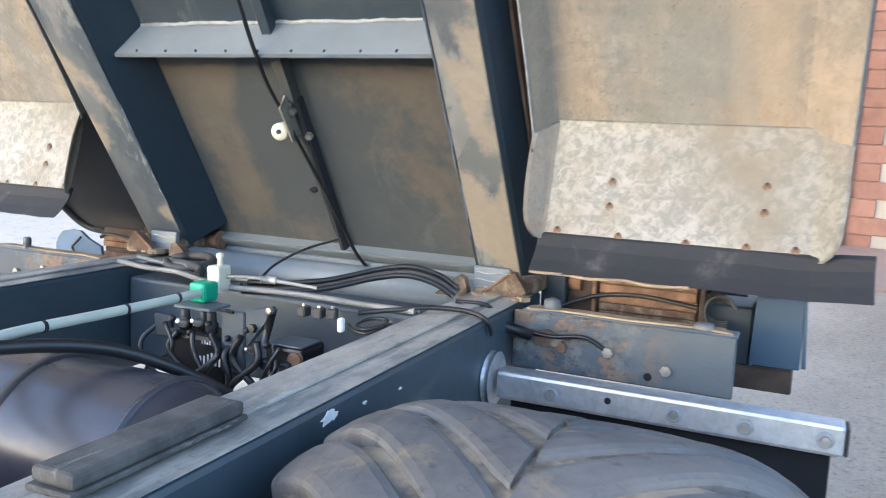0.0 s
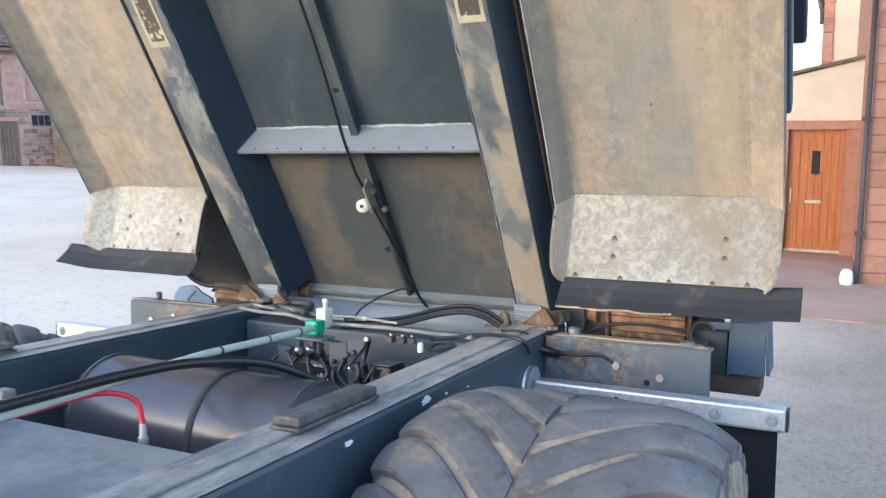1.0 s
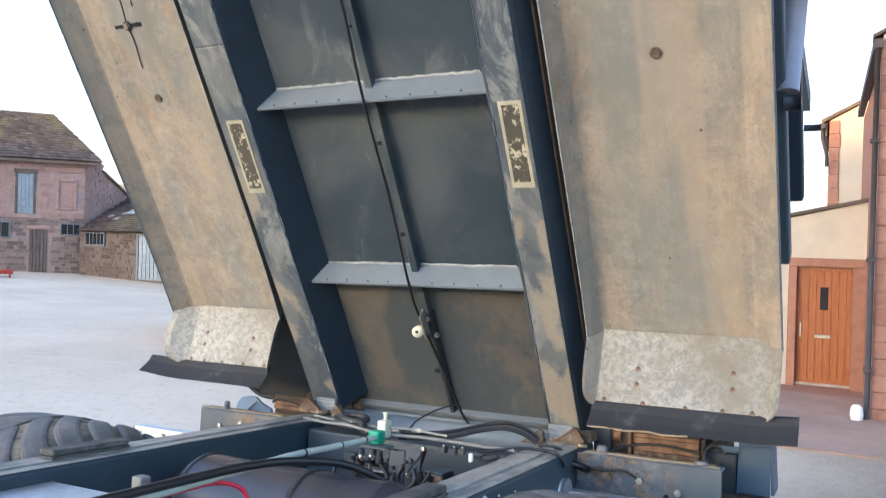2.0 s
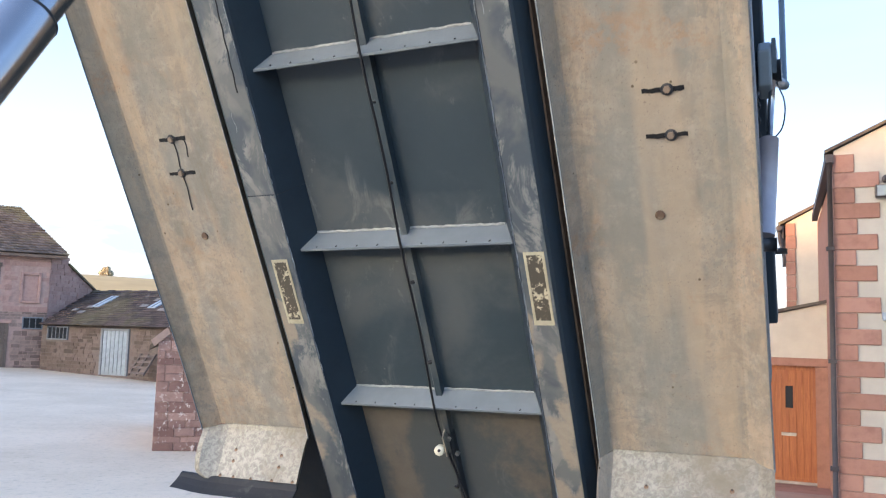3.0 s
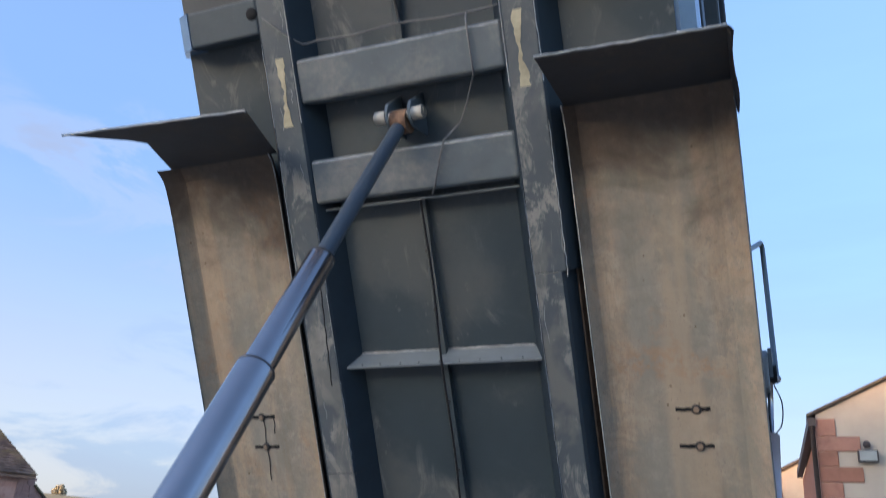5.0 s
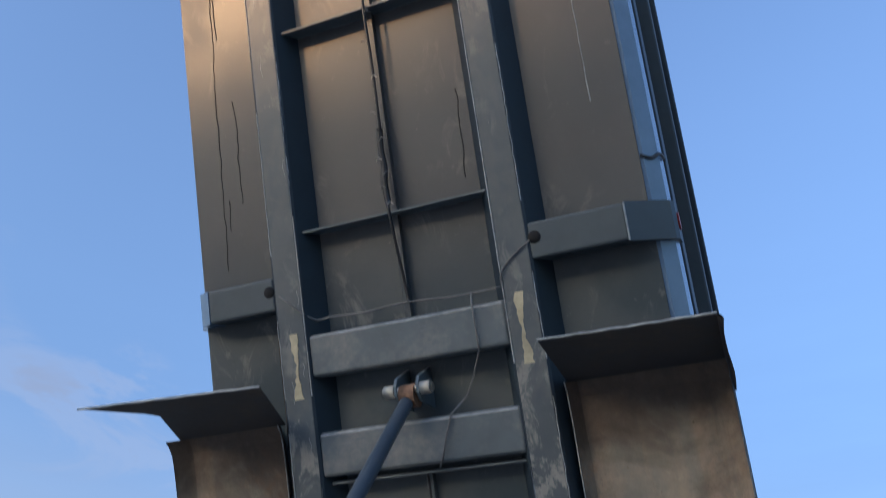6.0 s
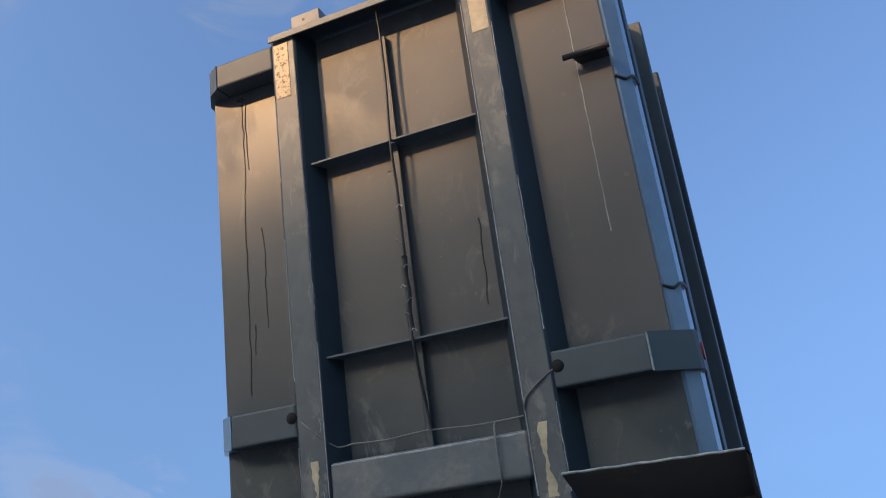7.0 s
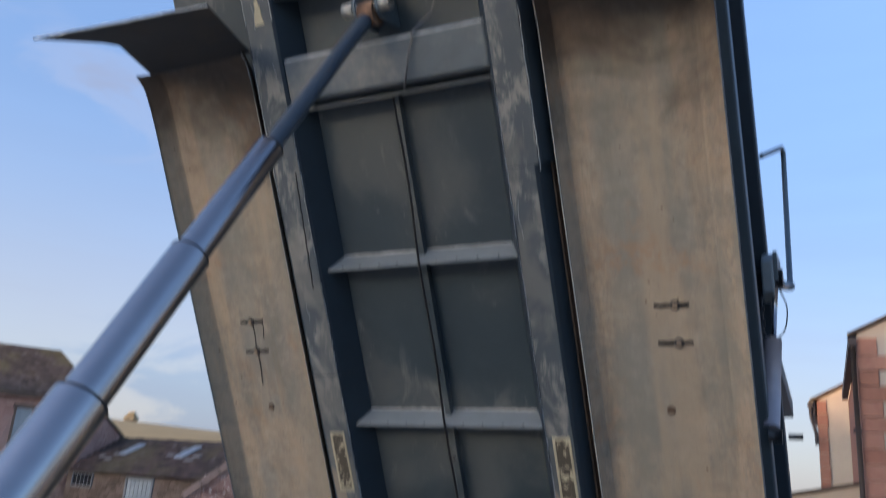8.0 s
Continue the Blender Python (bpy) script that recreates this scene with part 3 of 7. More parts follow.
def solid(name, bm, material, m, label, category, group="", kind=""):
    ob = new(name, finish(name, bm, material))
    ob.matrix_basis = m
    return tagged(ob, label, category, group, kind)


def bolt_head(r=0.012, h=0.009):
    return lathe([(r * 0.98, 0), (r, h * 0.2), (r * 0.92, h), (r * 0.4, h * 1.05)], 6, smooth=False)


BODY = pose(-1.199, 1.227, 2.262, 118.967, -0.8, 0)
CHASSIS = pose(-1.183, 1.947, 1.061, -4.3, -0.8, 0)


# ---- ground ----
def ground_z(x, y):
    yy = max(-8.0, min(22.0, y))
    xx = max(-30.0, min(0.0, x))
    return -0.022 * yy + 0.00068 * xx * xx


def build_ground():
    bm = bmesh.new()
    ticks = [-3000, -800, -250, -100, -60] + list(range(-40, 42, 2)) + [60, 100, 250, 800, 3000]
    grid = [[bm.verts.new((x, y, ground_z(x, y))) for x in ticks] for y in ticks]
    for r0, r1 in zip(grid, grid[1:]):
        for k in range(len(ticks) - 1):
            f = bm.faces.new((r0[k], r0[k + 1], r1[k + 1], r1[k]))
            f.smooth = True
    solid("ground", bm, M_YARD, Matrix(), "pale worn concrete farmyard, dusty and lightly stained", "ground", kind="structure")


build_ground()


# ---- tipping body ----
def run_line(pts, r=0.004, n=6, smooth=4):
    return sweep(pts, r, n, None, smooth)


def hat_section(s, xi, xo, v0, v1, lean=0.06):
    """A folded beam: a flat face and two webs that spread towards the floor."""
    h, r = 0.123, 0.010
    half = [(xi - lean, -h), (xi - lean * r / h, -r), (xi + r * 0.35, -r * 0.3), (xi + r, -0.001), (xo - r, -0.001), (xo - r * 0.35, -r * 0.3), (xo + lean * r / h, -r), (xo + lean, -h)]
    return extrude([(s * x, z) for x, z in half], v0, v1, "y")


def leaning_bar(v, lean, thick=0.009):
    """A flat bar across the floor, its foot set further up than its lip, its ends cut to the webs."""
    bm = bmesh.new()
    rows = []
    for z, x0, x1, dv in ((-0.125, -0.405, 0.405, lean), (-0.085, -0.424, 0.424, lean * 0.55), (-0.042, -0.446, 0.452, lean * 0.04), (-0.038, -0.444, 0.452, 0.0)):
        rows.append([bm.verts.new(p) for p in ((x0, v + dv, z), (x1, v + dv, z), (x1, v + dv + thick, z), (x0, v + dv + thick, z))])
    for p, q in zip(rows, rows[1:]):
        for k in range(4):
            bm.faces.new((p[k], p[(k + 1) % 4], q[(k + 1) % 4], q[k]))
    bm.faces.new(rows[0])
    bm.faces.new(rows[-1])
    bmesh.ops.recalc_face_normals(bm, faces=bm.faces)
    return bm


def build_body():
    body = thing("tipping_body", BODY, "raised dark blue steel tipping trailer body seen from below", "trailer body")
    FL = -0.125
    rng = random.Random(21)
    part("floor_plate", bbox(-1.058, 1.085, -1.42, 4.22, FL - 0.006, FL, 0.002, 1), M_FLOOR, body, "dusty dark blue floor plate with mud film")
    for s in (-1, 1):
        low = 0.580 if s > 0 else 0.60          # the near beam widens where its lap plate begins
        lap = 1.02 if s > 0 else 0.204
        # the webs' shade is in their navy colour; the face has its own paint
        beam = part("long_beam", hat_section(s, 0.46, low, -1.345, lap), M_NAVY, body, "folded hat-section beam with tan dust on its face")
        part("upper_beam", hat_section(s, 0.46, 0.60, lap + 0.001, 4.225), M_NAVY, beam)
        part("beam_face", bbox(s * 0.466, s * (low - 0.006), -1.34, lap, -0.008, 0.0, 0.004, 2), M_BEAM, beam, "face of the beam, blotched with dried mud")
        part("beam_face", bbox(s * 0.466, s * 0.594, lap + 0.001, 4.222, -0.008, 0.001 if s > 0 else 0.0, 0.004, 2), M_BEAM, beam)
        part("lap_seam", run_line([(s * (0.459 - 0.0042 * k), lap - 0.001 * (k % 2), -0.009 * k - 0.006) for k in range(13)], 0.0032, 5, 1), M_DARK, beam, "dark open seam across the web")
        if s < 0:
            part("face_crack", run_line([(-0.487 - 0.020 * k / 20 + 0.0016 * math.sin(1.9 * k), 1.11 - 0.505 * k / 20, 0.0006) for k in range(21)], 0.0030, 5, 2), M_DARK, beam, "long dark crack in the face")
        part("mud_ledge", extrude([(s * (low + 0.036), -0.068), (s * (low + 0.043), -0.068), (s * (low + 0.066), -0.118), (s * (low + 0.058), -0.118)], -1.2, 2.1, "y"), M_DARKRUST, beam, "rust-brown dirt at the foot of the web")
        tape = part("reflective_tape", bbox(s * 0.49, s * 0.562, -0.345, -0.065, 0.0, 0.002, 0.0005, 1), M_TAPE, beam, "torn cream and black reflective tape")
        for xa, xb, va, vb in ((0.488, 0.498, -0.347, -0.063), (0.554, 0.564, -0.347, -0.063), (0.498, 0.554, -0.075, -0.063), (0.498, 0.554, -0.347, -0.328)):
            part("tape_border", bbox(s * xa, s * xb, va, vb, 0.0, 0.0032, 0.0008, 1), M_TAPE2, tape)
        # the yellowed strip has torn to a ragged band
        lo, hi = (0.497, 0.552)
        pts = [(s * (lo + rng.uniform(0.0, 0.010) + 0.012 * abs(math.sin(0.21 * k))), 1.74 + 0.29 * k / 17) for k in range(18)] + [(s * (hi - rng.uniform(0.0, 0.012) - 0.022 * math.sin(0.18 * k) ** 2), 1.74 + 0.29 * k / 17) for k in range(17, -1, -1)]
        part("reflective_tape", extrude(pts, 0.0, 0.003, "z"), M_TAPE2, beam, "torn yellowed tape")
        part("reflective_tape", bbox(s * 0.50, s * 0.585, 3.87, 4.19, 0.0, 0.003, 0.001, 1), M_TAPE2 if s > 0 else M_GOLD, beam, "crackled yellowed tape")
        # welded lap plates and seams on the face
        for xa, v0, v1 in ((0.463, -1.2, 1.36), (0.464, 2.05, 4.05), (0.594, 2.35, 4.0)):
            pts = [(s * (xa + rng.uniform(-0.0015, 0.0015)), v0 + (v1 - v0) * k / 24, 0.0005 if xa < 0.5 else -0.004) for k in range(25)]
            part("weld_bead", run_line(pts, 0.002, 5, 2), M_WELDDK, beam)
        for xa, ranges in ((0.4635, ((-1.15, -0.86), (-0.6, 0.1), (0.25, 0.62), (0.75, 1.3), (2.1, 2.45), (2.7, 3.4))), (0.5965, ((1.0, 1.6), (1.75, 2.1), (2.4, 3.1), (3.4, 3.9)))):
            for v0, v1 in ranges:
                m = int((v1 - v0) / 0.025)
                part("edge_wear", run_line([(s * (xa + rng.uniform(-0.0022, 0.0022)), v0 + (v1 - v0) * k / m, -0.0010 + rng.uniform(-0.0014, 0.0010)) for k in range(m + 1)], 0.0024, 5, 1), M_WORN, beam, "paint worn along the beam's edge")
        for k in range(9):
            v0, x0, L = rng.uniform(-1.1, 3.8), rng.uniform(0.48, 0.565), rng.uniform(0.03, 0.16)
            part("scratch", run_line([(s * (x0 + 0.004 * math.sin(q * 1.3 + k)), v0 + L * q / 5, -0.0006) for q in range(6)], 0.0016, 4, 2), M_WORN, beam)
        part("paint_scrape", run_line([(s * 0.462 + 0.001, 1.75 + 0.03 * k, 0.001 + 0.001 * (k % 2)) for k in range(78 if s > 0 else 28)], 0.0034 if s > 0 else 0.0028, 5, 1), M_WELD, beam, "bright scraped paint edge")
        part("cable_hole", lathe([(0.027, 0), (0.027, 0.0015), (0.001, 0.0016)], 20), M_BLACK, beam, "round dark cable hole", at=pose(s * 0.626, 2.238, -0.0045))
    for v in (-0.754, -0.047, 0.666, 2.483, 3.47):
        lean = 0.036 if v < 1 else 0.0
        bar = part("crossbar", leaning_bar(v, lean), M_GREYBLUE if v < 1 else M_BLUE, body, "flat steel crossbar welded between the beams")
        side = v + 0.009 + lean if v < 1 else v
        pts = [(-0.40 + 0.0162 * k, side + rng.uniform(-0.001, 0.003), FL + rng.uniform(-0.001, 0.003)) for k in range(50)]
        part("weld_bead", run_line(pts, 0.005 if v < 1 else 0.004, 6, 1), M_WELD if v < 1 else M_WELDDK, bar)
        if v < 1:
            for k in range(9):
                part("drain_hole", rod((-0.37 + 0.091 * k + rng.uniform(-0.02, 0.02), v + 0.0005, -0.046), (-0.37 + 0.091 * k, v + 0.015, -0.046), 0.0032, 8), M_DARK, bar)
    part("crossbar", bbox(-0.44, 0.458, 1.362, 1.372, FL, -0.05, 0.002, 1), M_GREYBLUE, body)
    for v0, v1 in ((1.398, 1.585), (1.825, 2.012)):
        xm = part("box_crossmember", bbox(-0.456, 0.458, v0, v1, FL + 0.001, -0.008, 0.018, 4), M_XMEMBER, body, "rounded box crossmember by the ram mount")
        pts = [(-0.445 + 0.0178 * k, v1 - 0.012 + rng.uniform(-0.001, 0.001), -0.011 + rng.uniform(-0.001, 0.001)) for k in range(51)]
        part("worn_edge", run_line(pts, 0.005, 6, 1), M_WORN, xm)
        for k in range(14):
            xa, va, L = rng.uniform(-0.42, 0.40), v1 - 0.02 - abs(rng.gauss(0, 0.03)), rng.uniform(0.015, 0.07)
            part("scuff", run_line([(xa + L * q / 4, va + 0.001 * math.sin(q + k), -0.0085) for q in range(5)], 0.0014, 4, 1), M_WELDDK, xm)
    lower = [(-0.010, FL), (-0.008, FL + 0.022), (-0.002, FL + 0.028), (0.008, FL + 0.028), (0.014, FL + 0.022), (0.018, FL)]
    part("centre_stringer", extrude(lower, -1.385, -0.905, "y"), M_STIFFENER_END, body, "dark end of the floor stiffener")
    for v0, v1 in ((-0.904, 1.36), (2.02, 4.09)):
        part("centre_stringer", extrude([(-0.018, FL), (-0.018, FL + 0.03), (-0.014, FL + 0.034), (0.012, FL + 0.034), (0.012, FL)], v0, v1, "y"), M_FLOOR, body, "low folded stiffener along the floor")
    # ram mount
    mount = part("ram_mount", extrude([(1.62, FL), (1.66, 0.02), (1.69, 0.042), (1.73, 0.042), (1.76, 0.02), (1.80, FL)], -0.056, -0.044, "x"), M_BLUE, body)
    part("mount_lug", extrude([(1.62, FL), (1.66, 0.02), (1.69, 0.042), (1.73, 0.042), (1.76, 0.02), (1.80, FL)], 0.044, 0.056, "x"), M_BLUE, mount)
    part("pin", rod((-0.112, 1.71, 0.02), (0.112, 1.71, 0.02), 0.017), M_BOLT, mount, "worn bright steel pin")
    for s in (-1, 1):
        part("pin_collar", rod((s * 0.058, 1.71, 0.02), (s * 0.104, 1.71, 0.02), 0.027), M_COLLAR, mount, "pale steel collar")
    # outriggers
    for v0, v1, xr in ((2.150, 2.302, 1.0), (4.065, 4.205, 0.98)):
        o = part("outrigger", bbox(0.602, xr, v0, v1, FL + 0.002, -0.004, 0.010, 2), M_SLATEBLUE, body, "box outrigger from beam to side")
        end = part("outrigger_end", extrude([(xr, -0.004), (xr + 0.165, -0.16), (xr + 0.178, -0.19), (xr + 0.178, -0.30), (xr, -0.30)], v0 - 0.004, v1 + 0.004, "y"), M_SLATEBLUE, o, "darker bent end of the outrigger")
        part("end_lap", run_line([(xr - 0.001, v0 + (v1 - v0) * k / 10, -0.003) for k in range(11)], 0.004, 6, 1), M_WORN, end)
        part("reflector", rod((xr + 0.170, v0 + 0.075, -0.235), (xr + 0.186, v0 + 0.075, -0.235), 0.036, 16), M_REDPAINT, end, "round dull red reflector")
        o = part("outrigger", bbox(-0.955, -0.602, v0, v1, FL + 0.002, -0.004, 0.010, 2), M_SLATEBLUE, body, "box outrigger from beam to side")
        part("outrigger_end", extrude([(-0.955, -0.004), (-1.03, -0.05), (-1.10, -0.15), (-1.13, -0.30), (-0.955, -0.30)], v0 - 0.002, v1 + 0.002, "y"), M_SILL if v0 < 3 else M_SLATEBLUE, o, "slanted closing plate")
    # front end
    band = part("front_plate", bbox(-0.60, 0.62, 4.226, 4.24, -0.25, 0.012, 0.003, 1), M_NAVY, body, "front end plate")
    part("front_lip", bbox(-0.605, 0.625, 4.205, 4.245, 0.012, 0.022, 0.003, 1), M_BLUE, band)
    blk = part("rest_block", bbox(-0.47, -0.30, 4.246, 4.33, -0.09, 0.0, 0.005, 2), M_GREYBLUE, band, "square rest block")
    part("hole", rod((-0.395, 4.29, 0.0005), (-0.395, 4.29, 0.001), 0.009, 10), M_DARK, blk)
    part("spout_arm", rod((-0.02, 4.30, 0.0), (-0.16, 4.55, -0.05), 0.022), M_DARK, band)
    # step bracket and hook on the outer floor
    st = part("step_bracket", rod((0.885, 3.62, -0.05), (1.10, 3.62, -0.05), 0.014), M_DARK, body, "short dark tube on a gusset")
    part("gusset", extrude([(0.93, -0.06), (0.95, FL), (1.085, FL), (1.085, -0.06)], 3.605, 3.617, "y"), M_DARK, st)
    part("hook_eye", sweep([(-0.88 + 0.016 * math.cos(k), 4.02, FL + 0.016 + 0.016 * math.sin(k)) for k in (0, 1, 2, 3, 4, 5, 6.2)], 0.004, 6), M_DARK, body)
    # dark runs down the paint
    for pts in (((-0.80, 3.25), (-0.79, 3.1), (-0.80, 2.9), (-0.79, 2.75), (-0.805, 2.69)), ((-0.885, 4.0), (-0.88, 3.7), (-0.895, 3.3), (-0.90, 2.9), (-0.91, 2.35)), ((-0.86, 4.0), (-0.865, 3.8), (-0.86, 3.55)), ((0.355, 3.0), (0.35, 2.8), (0.345, 2.7), (0.335, 2.53)), ((-0.87, 2.75), (-0.875, 2.55))):
        wig = []
        for (xa, va), (xb, vb) in zip(pts, pts[1:]):
            m = max(2, int(abs(vb - va) / 0.05))
            wig += [(xa + (xb - xa) * k / m + rng.uniform(-0.0045, 0.0045), va + (vb - va) * k / m, FL + rng.uniform(-0.0008, 0.0006)) for k in range(m)]
        part("drip_stain", run_line(wig, 0.0034, 5, 3), M_DARK, body, "dark oily run down the paint")
    part("floor_seam", run_line([(0.93 + 0.0012 * (k % 3), 4.05 - 0.055 * k, FL) for k in range(24)], 0.003, 5, 1), M_WORN, body, "pale floor weld seam")
    # sides
    for s in (-1, 1):
        d = 0.0 if s > 0 else 0.062
        out = [(s * (q - d * (1 if q < 1.1 else 1.9)), h) for q, h in ((1.072, FL - 0.007), (1.10, FL - 0.012), (1.155, FL - 0.07), (1.165, FL - 0.16), (1.12, FL - 0.16), (1.112, FL - 0.08), (1.072, FL - 0.03))]
        sill = part("side_sill", extrude(out, -1.40, 4.20, "y"), M_SILL, body, "glossy slate blue folded side sill")
        for v in (1.62, 2.505, 3.50) if s > 0 else ():
            part("hoop", sweep([(s * 1.09, v, FL - 0.003), (s * 1.13, v - 0.012, FL - 0.035), (s * 1.16, v + 0.008, FL - 0.07), (s * 1.172, v, FL - 0.15)], 0.007, 6), M_DARK, sill, "black strap round the sill")
        wall = part("side_wall", bbox(s * (1.085 - d), s * (1.115 - d), -1.45, 4.25, -1.62, FL - 0.161, 0.003, 1), M_BLUE, body)
        part("side_rail", bbox(s * (1.116 - d), s * (1.168 - d), -1.15, 4.24, -0.62, -0.42, 0.010, 2), M_NAVY, wall)
        part("side_rail", bbox(s * (1.116 - d), s * (1.216 - d), -1.15, 4.24, -1.05, -0.95, 0.010, 2), M_SLATEBLUE, wall, "slate blue side rail")
        part("top_rail", bbox(s * 1.08, s * (1.228 if s > 0 else 1.205), -1.19, 4.26, -1.72, -1.622, 0.012, 2), M_NAVY, wall)
    part("front_wall", bbox(-1.03, 1.084, 4.225, 4.25, -1.62, FL - 0.008, 0.003, 1), M_BLUE, body)
    # tail
    part("tail_bar", extrude([(-1.44, FL), (-1.44, FL + 0.012), (-1.395, FL + 0.03), (-1.385, FL + 0.03), (-1.385, FL)], -0.455, 0.455, "x"), M_GREYBLUE, body, "folded rear floor edge, lighter bare strip")
    for s in (-1, 1):
        part("hinge_foot", bbox(s * 0.465, s * 0.595, -1.41, -1.347, FL + 0.004, -0.004, 0.006, 2), M_GREYBLUE, body, "bright worn hinge foot")
        rim = [(s * 1.062, -1.28), (s * 1.055, -1.34), (s * 1.02, -1.40), (s * 0.96, -1.428), (s * 0.80, -1.425), (s * 0.606, -1.412)]
        sk = part("corner_sheet", extrude([(s * 0.606, -0.86), (s * 1.062, -0.86)] + rim, FL + 0.003, FL + 0.009, "z"), M_RETURN, body, "dark dirty corner sheet beside the hinge")
        part("curled_rim", sweep([(x, v, FL + 0.016 + 0.004 * math.sin(9 * x)) for x, v in rim], 0.011, 7), M_RETURN, sk)
        part("rim_scrape", sweep([(x * 0.992, v + 0.014, FL - 0.003 + 0.003 * math.sin(13 * x)) for x, v in rim[1:]], 0.006, 6), M_XMEMBER, sk, "dusty scraped fold of the sheet")
    # cable along the stiffener and its bracket
    br = part("cable_roller_bracket", extrude([(-1.0, FL + 0.005), (-1.0, -0.06), (-0.9, -0.055), (-0.87, FL + 0.005)], -0.012, -0.006, "x"), M_GALV, body, "small bracket with white roller")
    part("roller", lathe([(0.007, 0), (0.022, 0.001), (0.022, 0.005), (0.016, 0.009), (0.016, 0.02), (0.022, 0.024), (0.022, 0.028), (0.007, 0.029)], 20), M_CREAM, br, "cream plastic cable roller", at=pose(-0.046, -0.985, -0.088, -25, 12, 0))
    part("roller_bolt", rod((-0.041, -0.972, -0.062), (-0.040, -0.970, -0.0575), 0.006, 10), M_DARK, br)
    for x, v in ((0.004, -0.925), (0.030, -0.995)):
        part("bolt", bolt_head(0.011, 0.012), M_BOLT, br, at=pose(x, v, FL + 0.037))
    cab = part("brake_cable", run_line([(0.07, -1.43, -0.09), (0.055, -1.36, FL + 0.045), (0.03, -1.2, FL + 0.045), (-0.002, -1.02, FL + 0.05), (-0.016, -0.92, -0.07), (-0.004, -0.76, -0.033), (0.003, -0.4, -0.040), (0.004, -0.05, -0.033), (0.010, 0.3, -0.042), (0.010, 0.66, -0.033), (0.014, 1.0, -0.05), (0.012, 1.36, -0.045)], 0.0052, 8, 6), M_HOSE, body, "black cable tied along the floor")
    for v in (-1.15, -0.55, -0.2, 0.2, 0.5, 0.9, 1.15):
        part("cable_tie", rod((0.004, v - 0.004, -0.062), (0.004, v + 0.004, -0.062), 0.0105, 8), M_DARK, cab)
    part("brake_cable", run_line([(0.022, 2.085, -0.06), (0.012, 2.2, -0.06), (-0.004, 2.48, -0.034), (-0.006, 2.54, -0.04), (-0.006, 2.7, -0.05), (-0.002, 2.9, -0.05), (0.002, 3.2, -0.045), (0.0, 3.46, -0.034), (0.006, 3.8, -0.05), (0.01, 4.08, -0.04), (0.012, 4.20, -0.02)], 0.0072, 8, 6), M_HOSE, body, "black cable tied along the floor")
    for k, v in enumerate((2.52, 2.60, 2.66, 2.73, 2.82, 2.95, 3.12, 3.3, 3.44)):
        part("tie_tail", run_line([(-0.006, v, -0.036), (0.008 - 0.03 * (k % 2), v + 0.012, -0.032), (0.022 - 0.055 * (k % 2), v + 0.006 * (k % 3), -0.036)], 0.0028, 5, 3), M_COLLAR if k % 3 == 0 else M_GREYWIRE, body, "loose cable tie end")
    part("taped_joint", run_line([(-0.006, 2.53, -0.045), (-0.012, 2.62, -0.048), (-0.004, 2.70, -0.05), (-0.010, 2.78, -0.05), (-0.004, 2.88, -0.05)], 0.0145, 8, 6), M_HOSE, body, "taped black connector bundle")
    part("thin_cable", run_line([(-0.61, 2.235, -0.03), (-0.56, 2.20, 0.006), (-0.47, 2.12, 0.004), (-0.43, 2.08, -0.06), (-0.36, 2.085, -0.06), (-0.2, 2.075, -0.062), (0.0, 2.085, -0.06), (0.2, 2.07, -0.06), (0.36, 2.07, -0.058), (0.452, 2.07, -0.03), (0.462, 2.09, 0.008), (0.48, 2.14, 0.008), (0.56, 2.20, 0.008), (0.612, 2.235, -0.01)], 0.0042, 7, 2), M_GREYWIRE, body, "thin grey cable across the beams")
    part("thin_cable", run_line([(0.310, 2.07, -0.058), (0.322, 2.02, 0.004), (0.325, 1.85, 0.004), (0.305, 1.80, -0.03), (0.215, 1.65, -0.09), (0.165, 1.585, 0.002), (0.105, 1.42, 0.002), (0.070, 1.38, -0.04)], 0.0040, 7, 2), M_GREYWIRE, body, "thin grey cable hanging down")
    return body


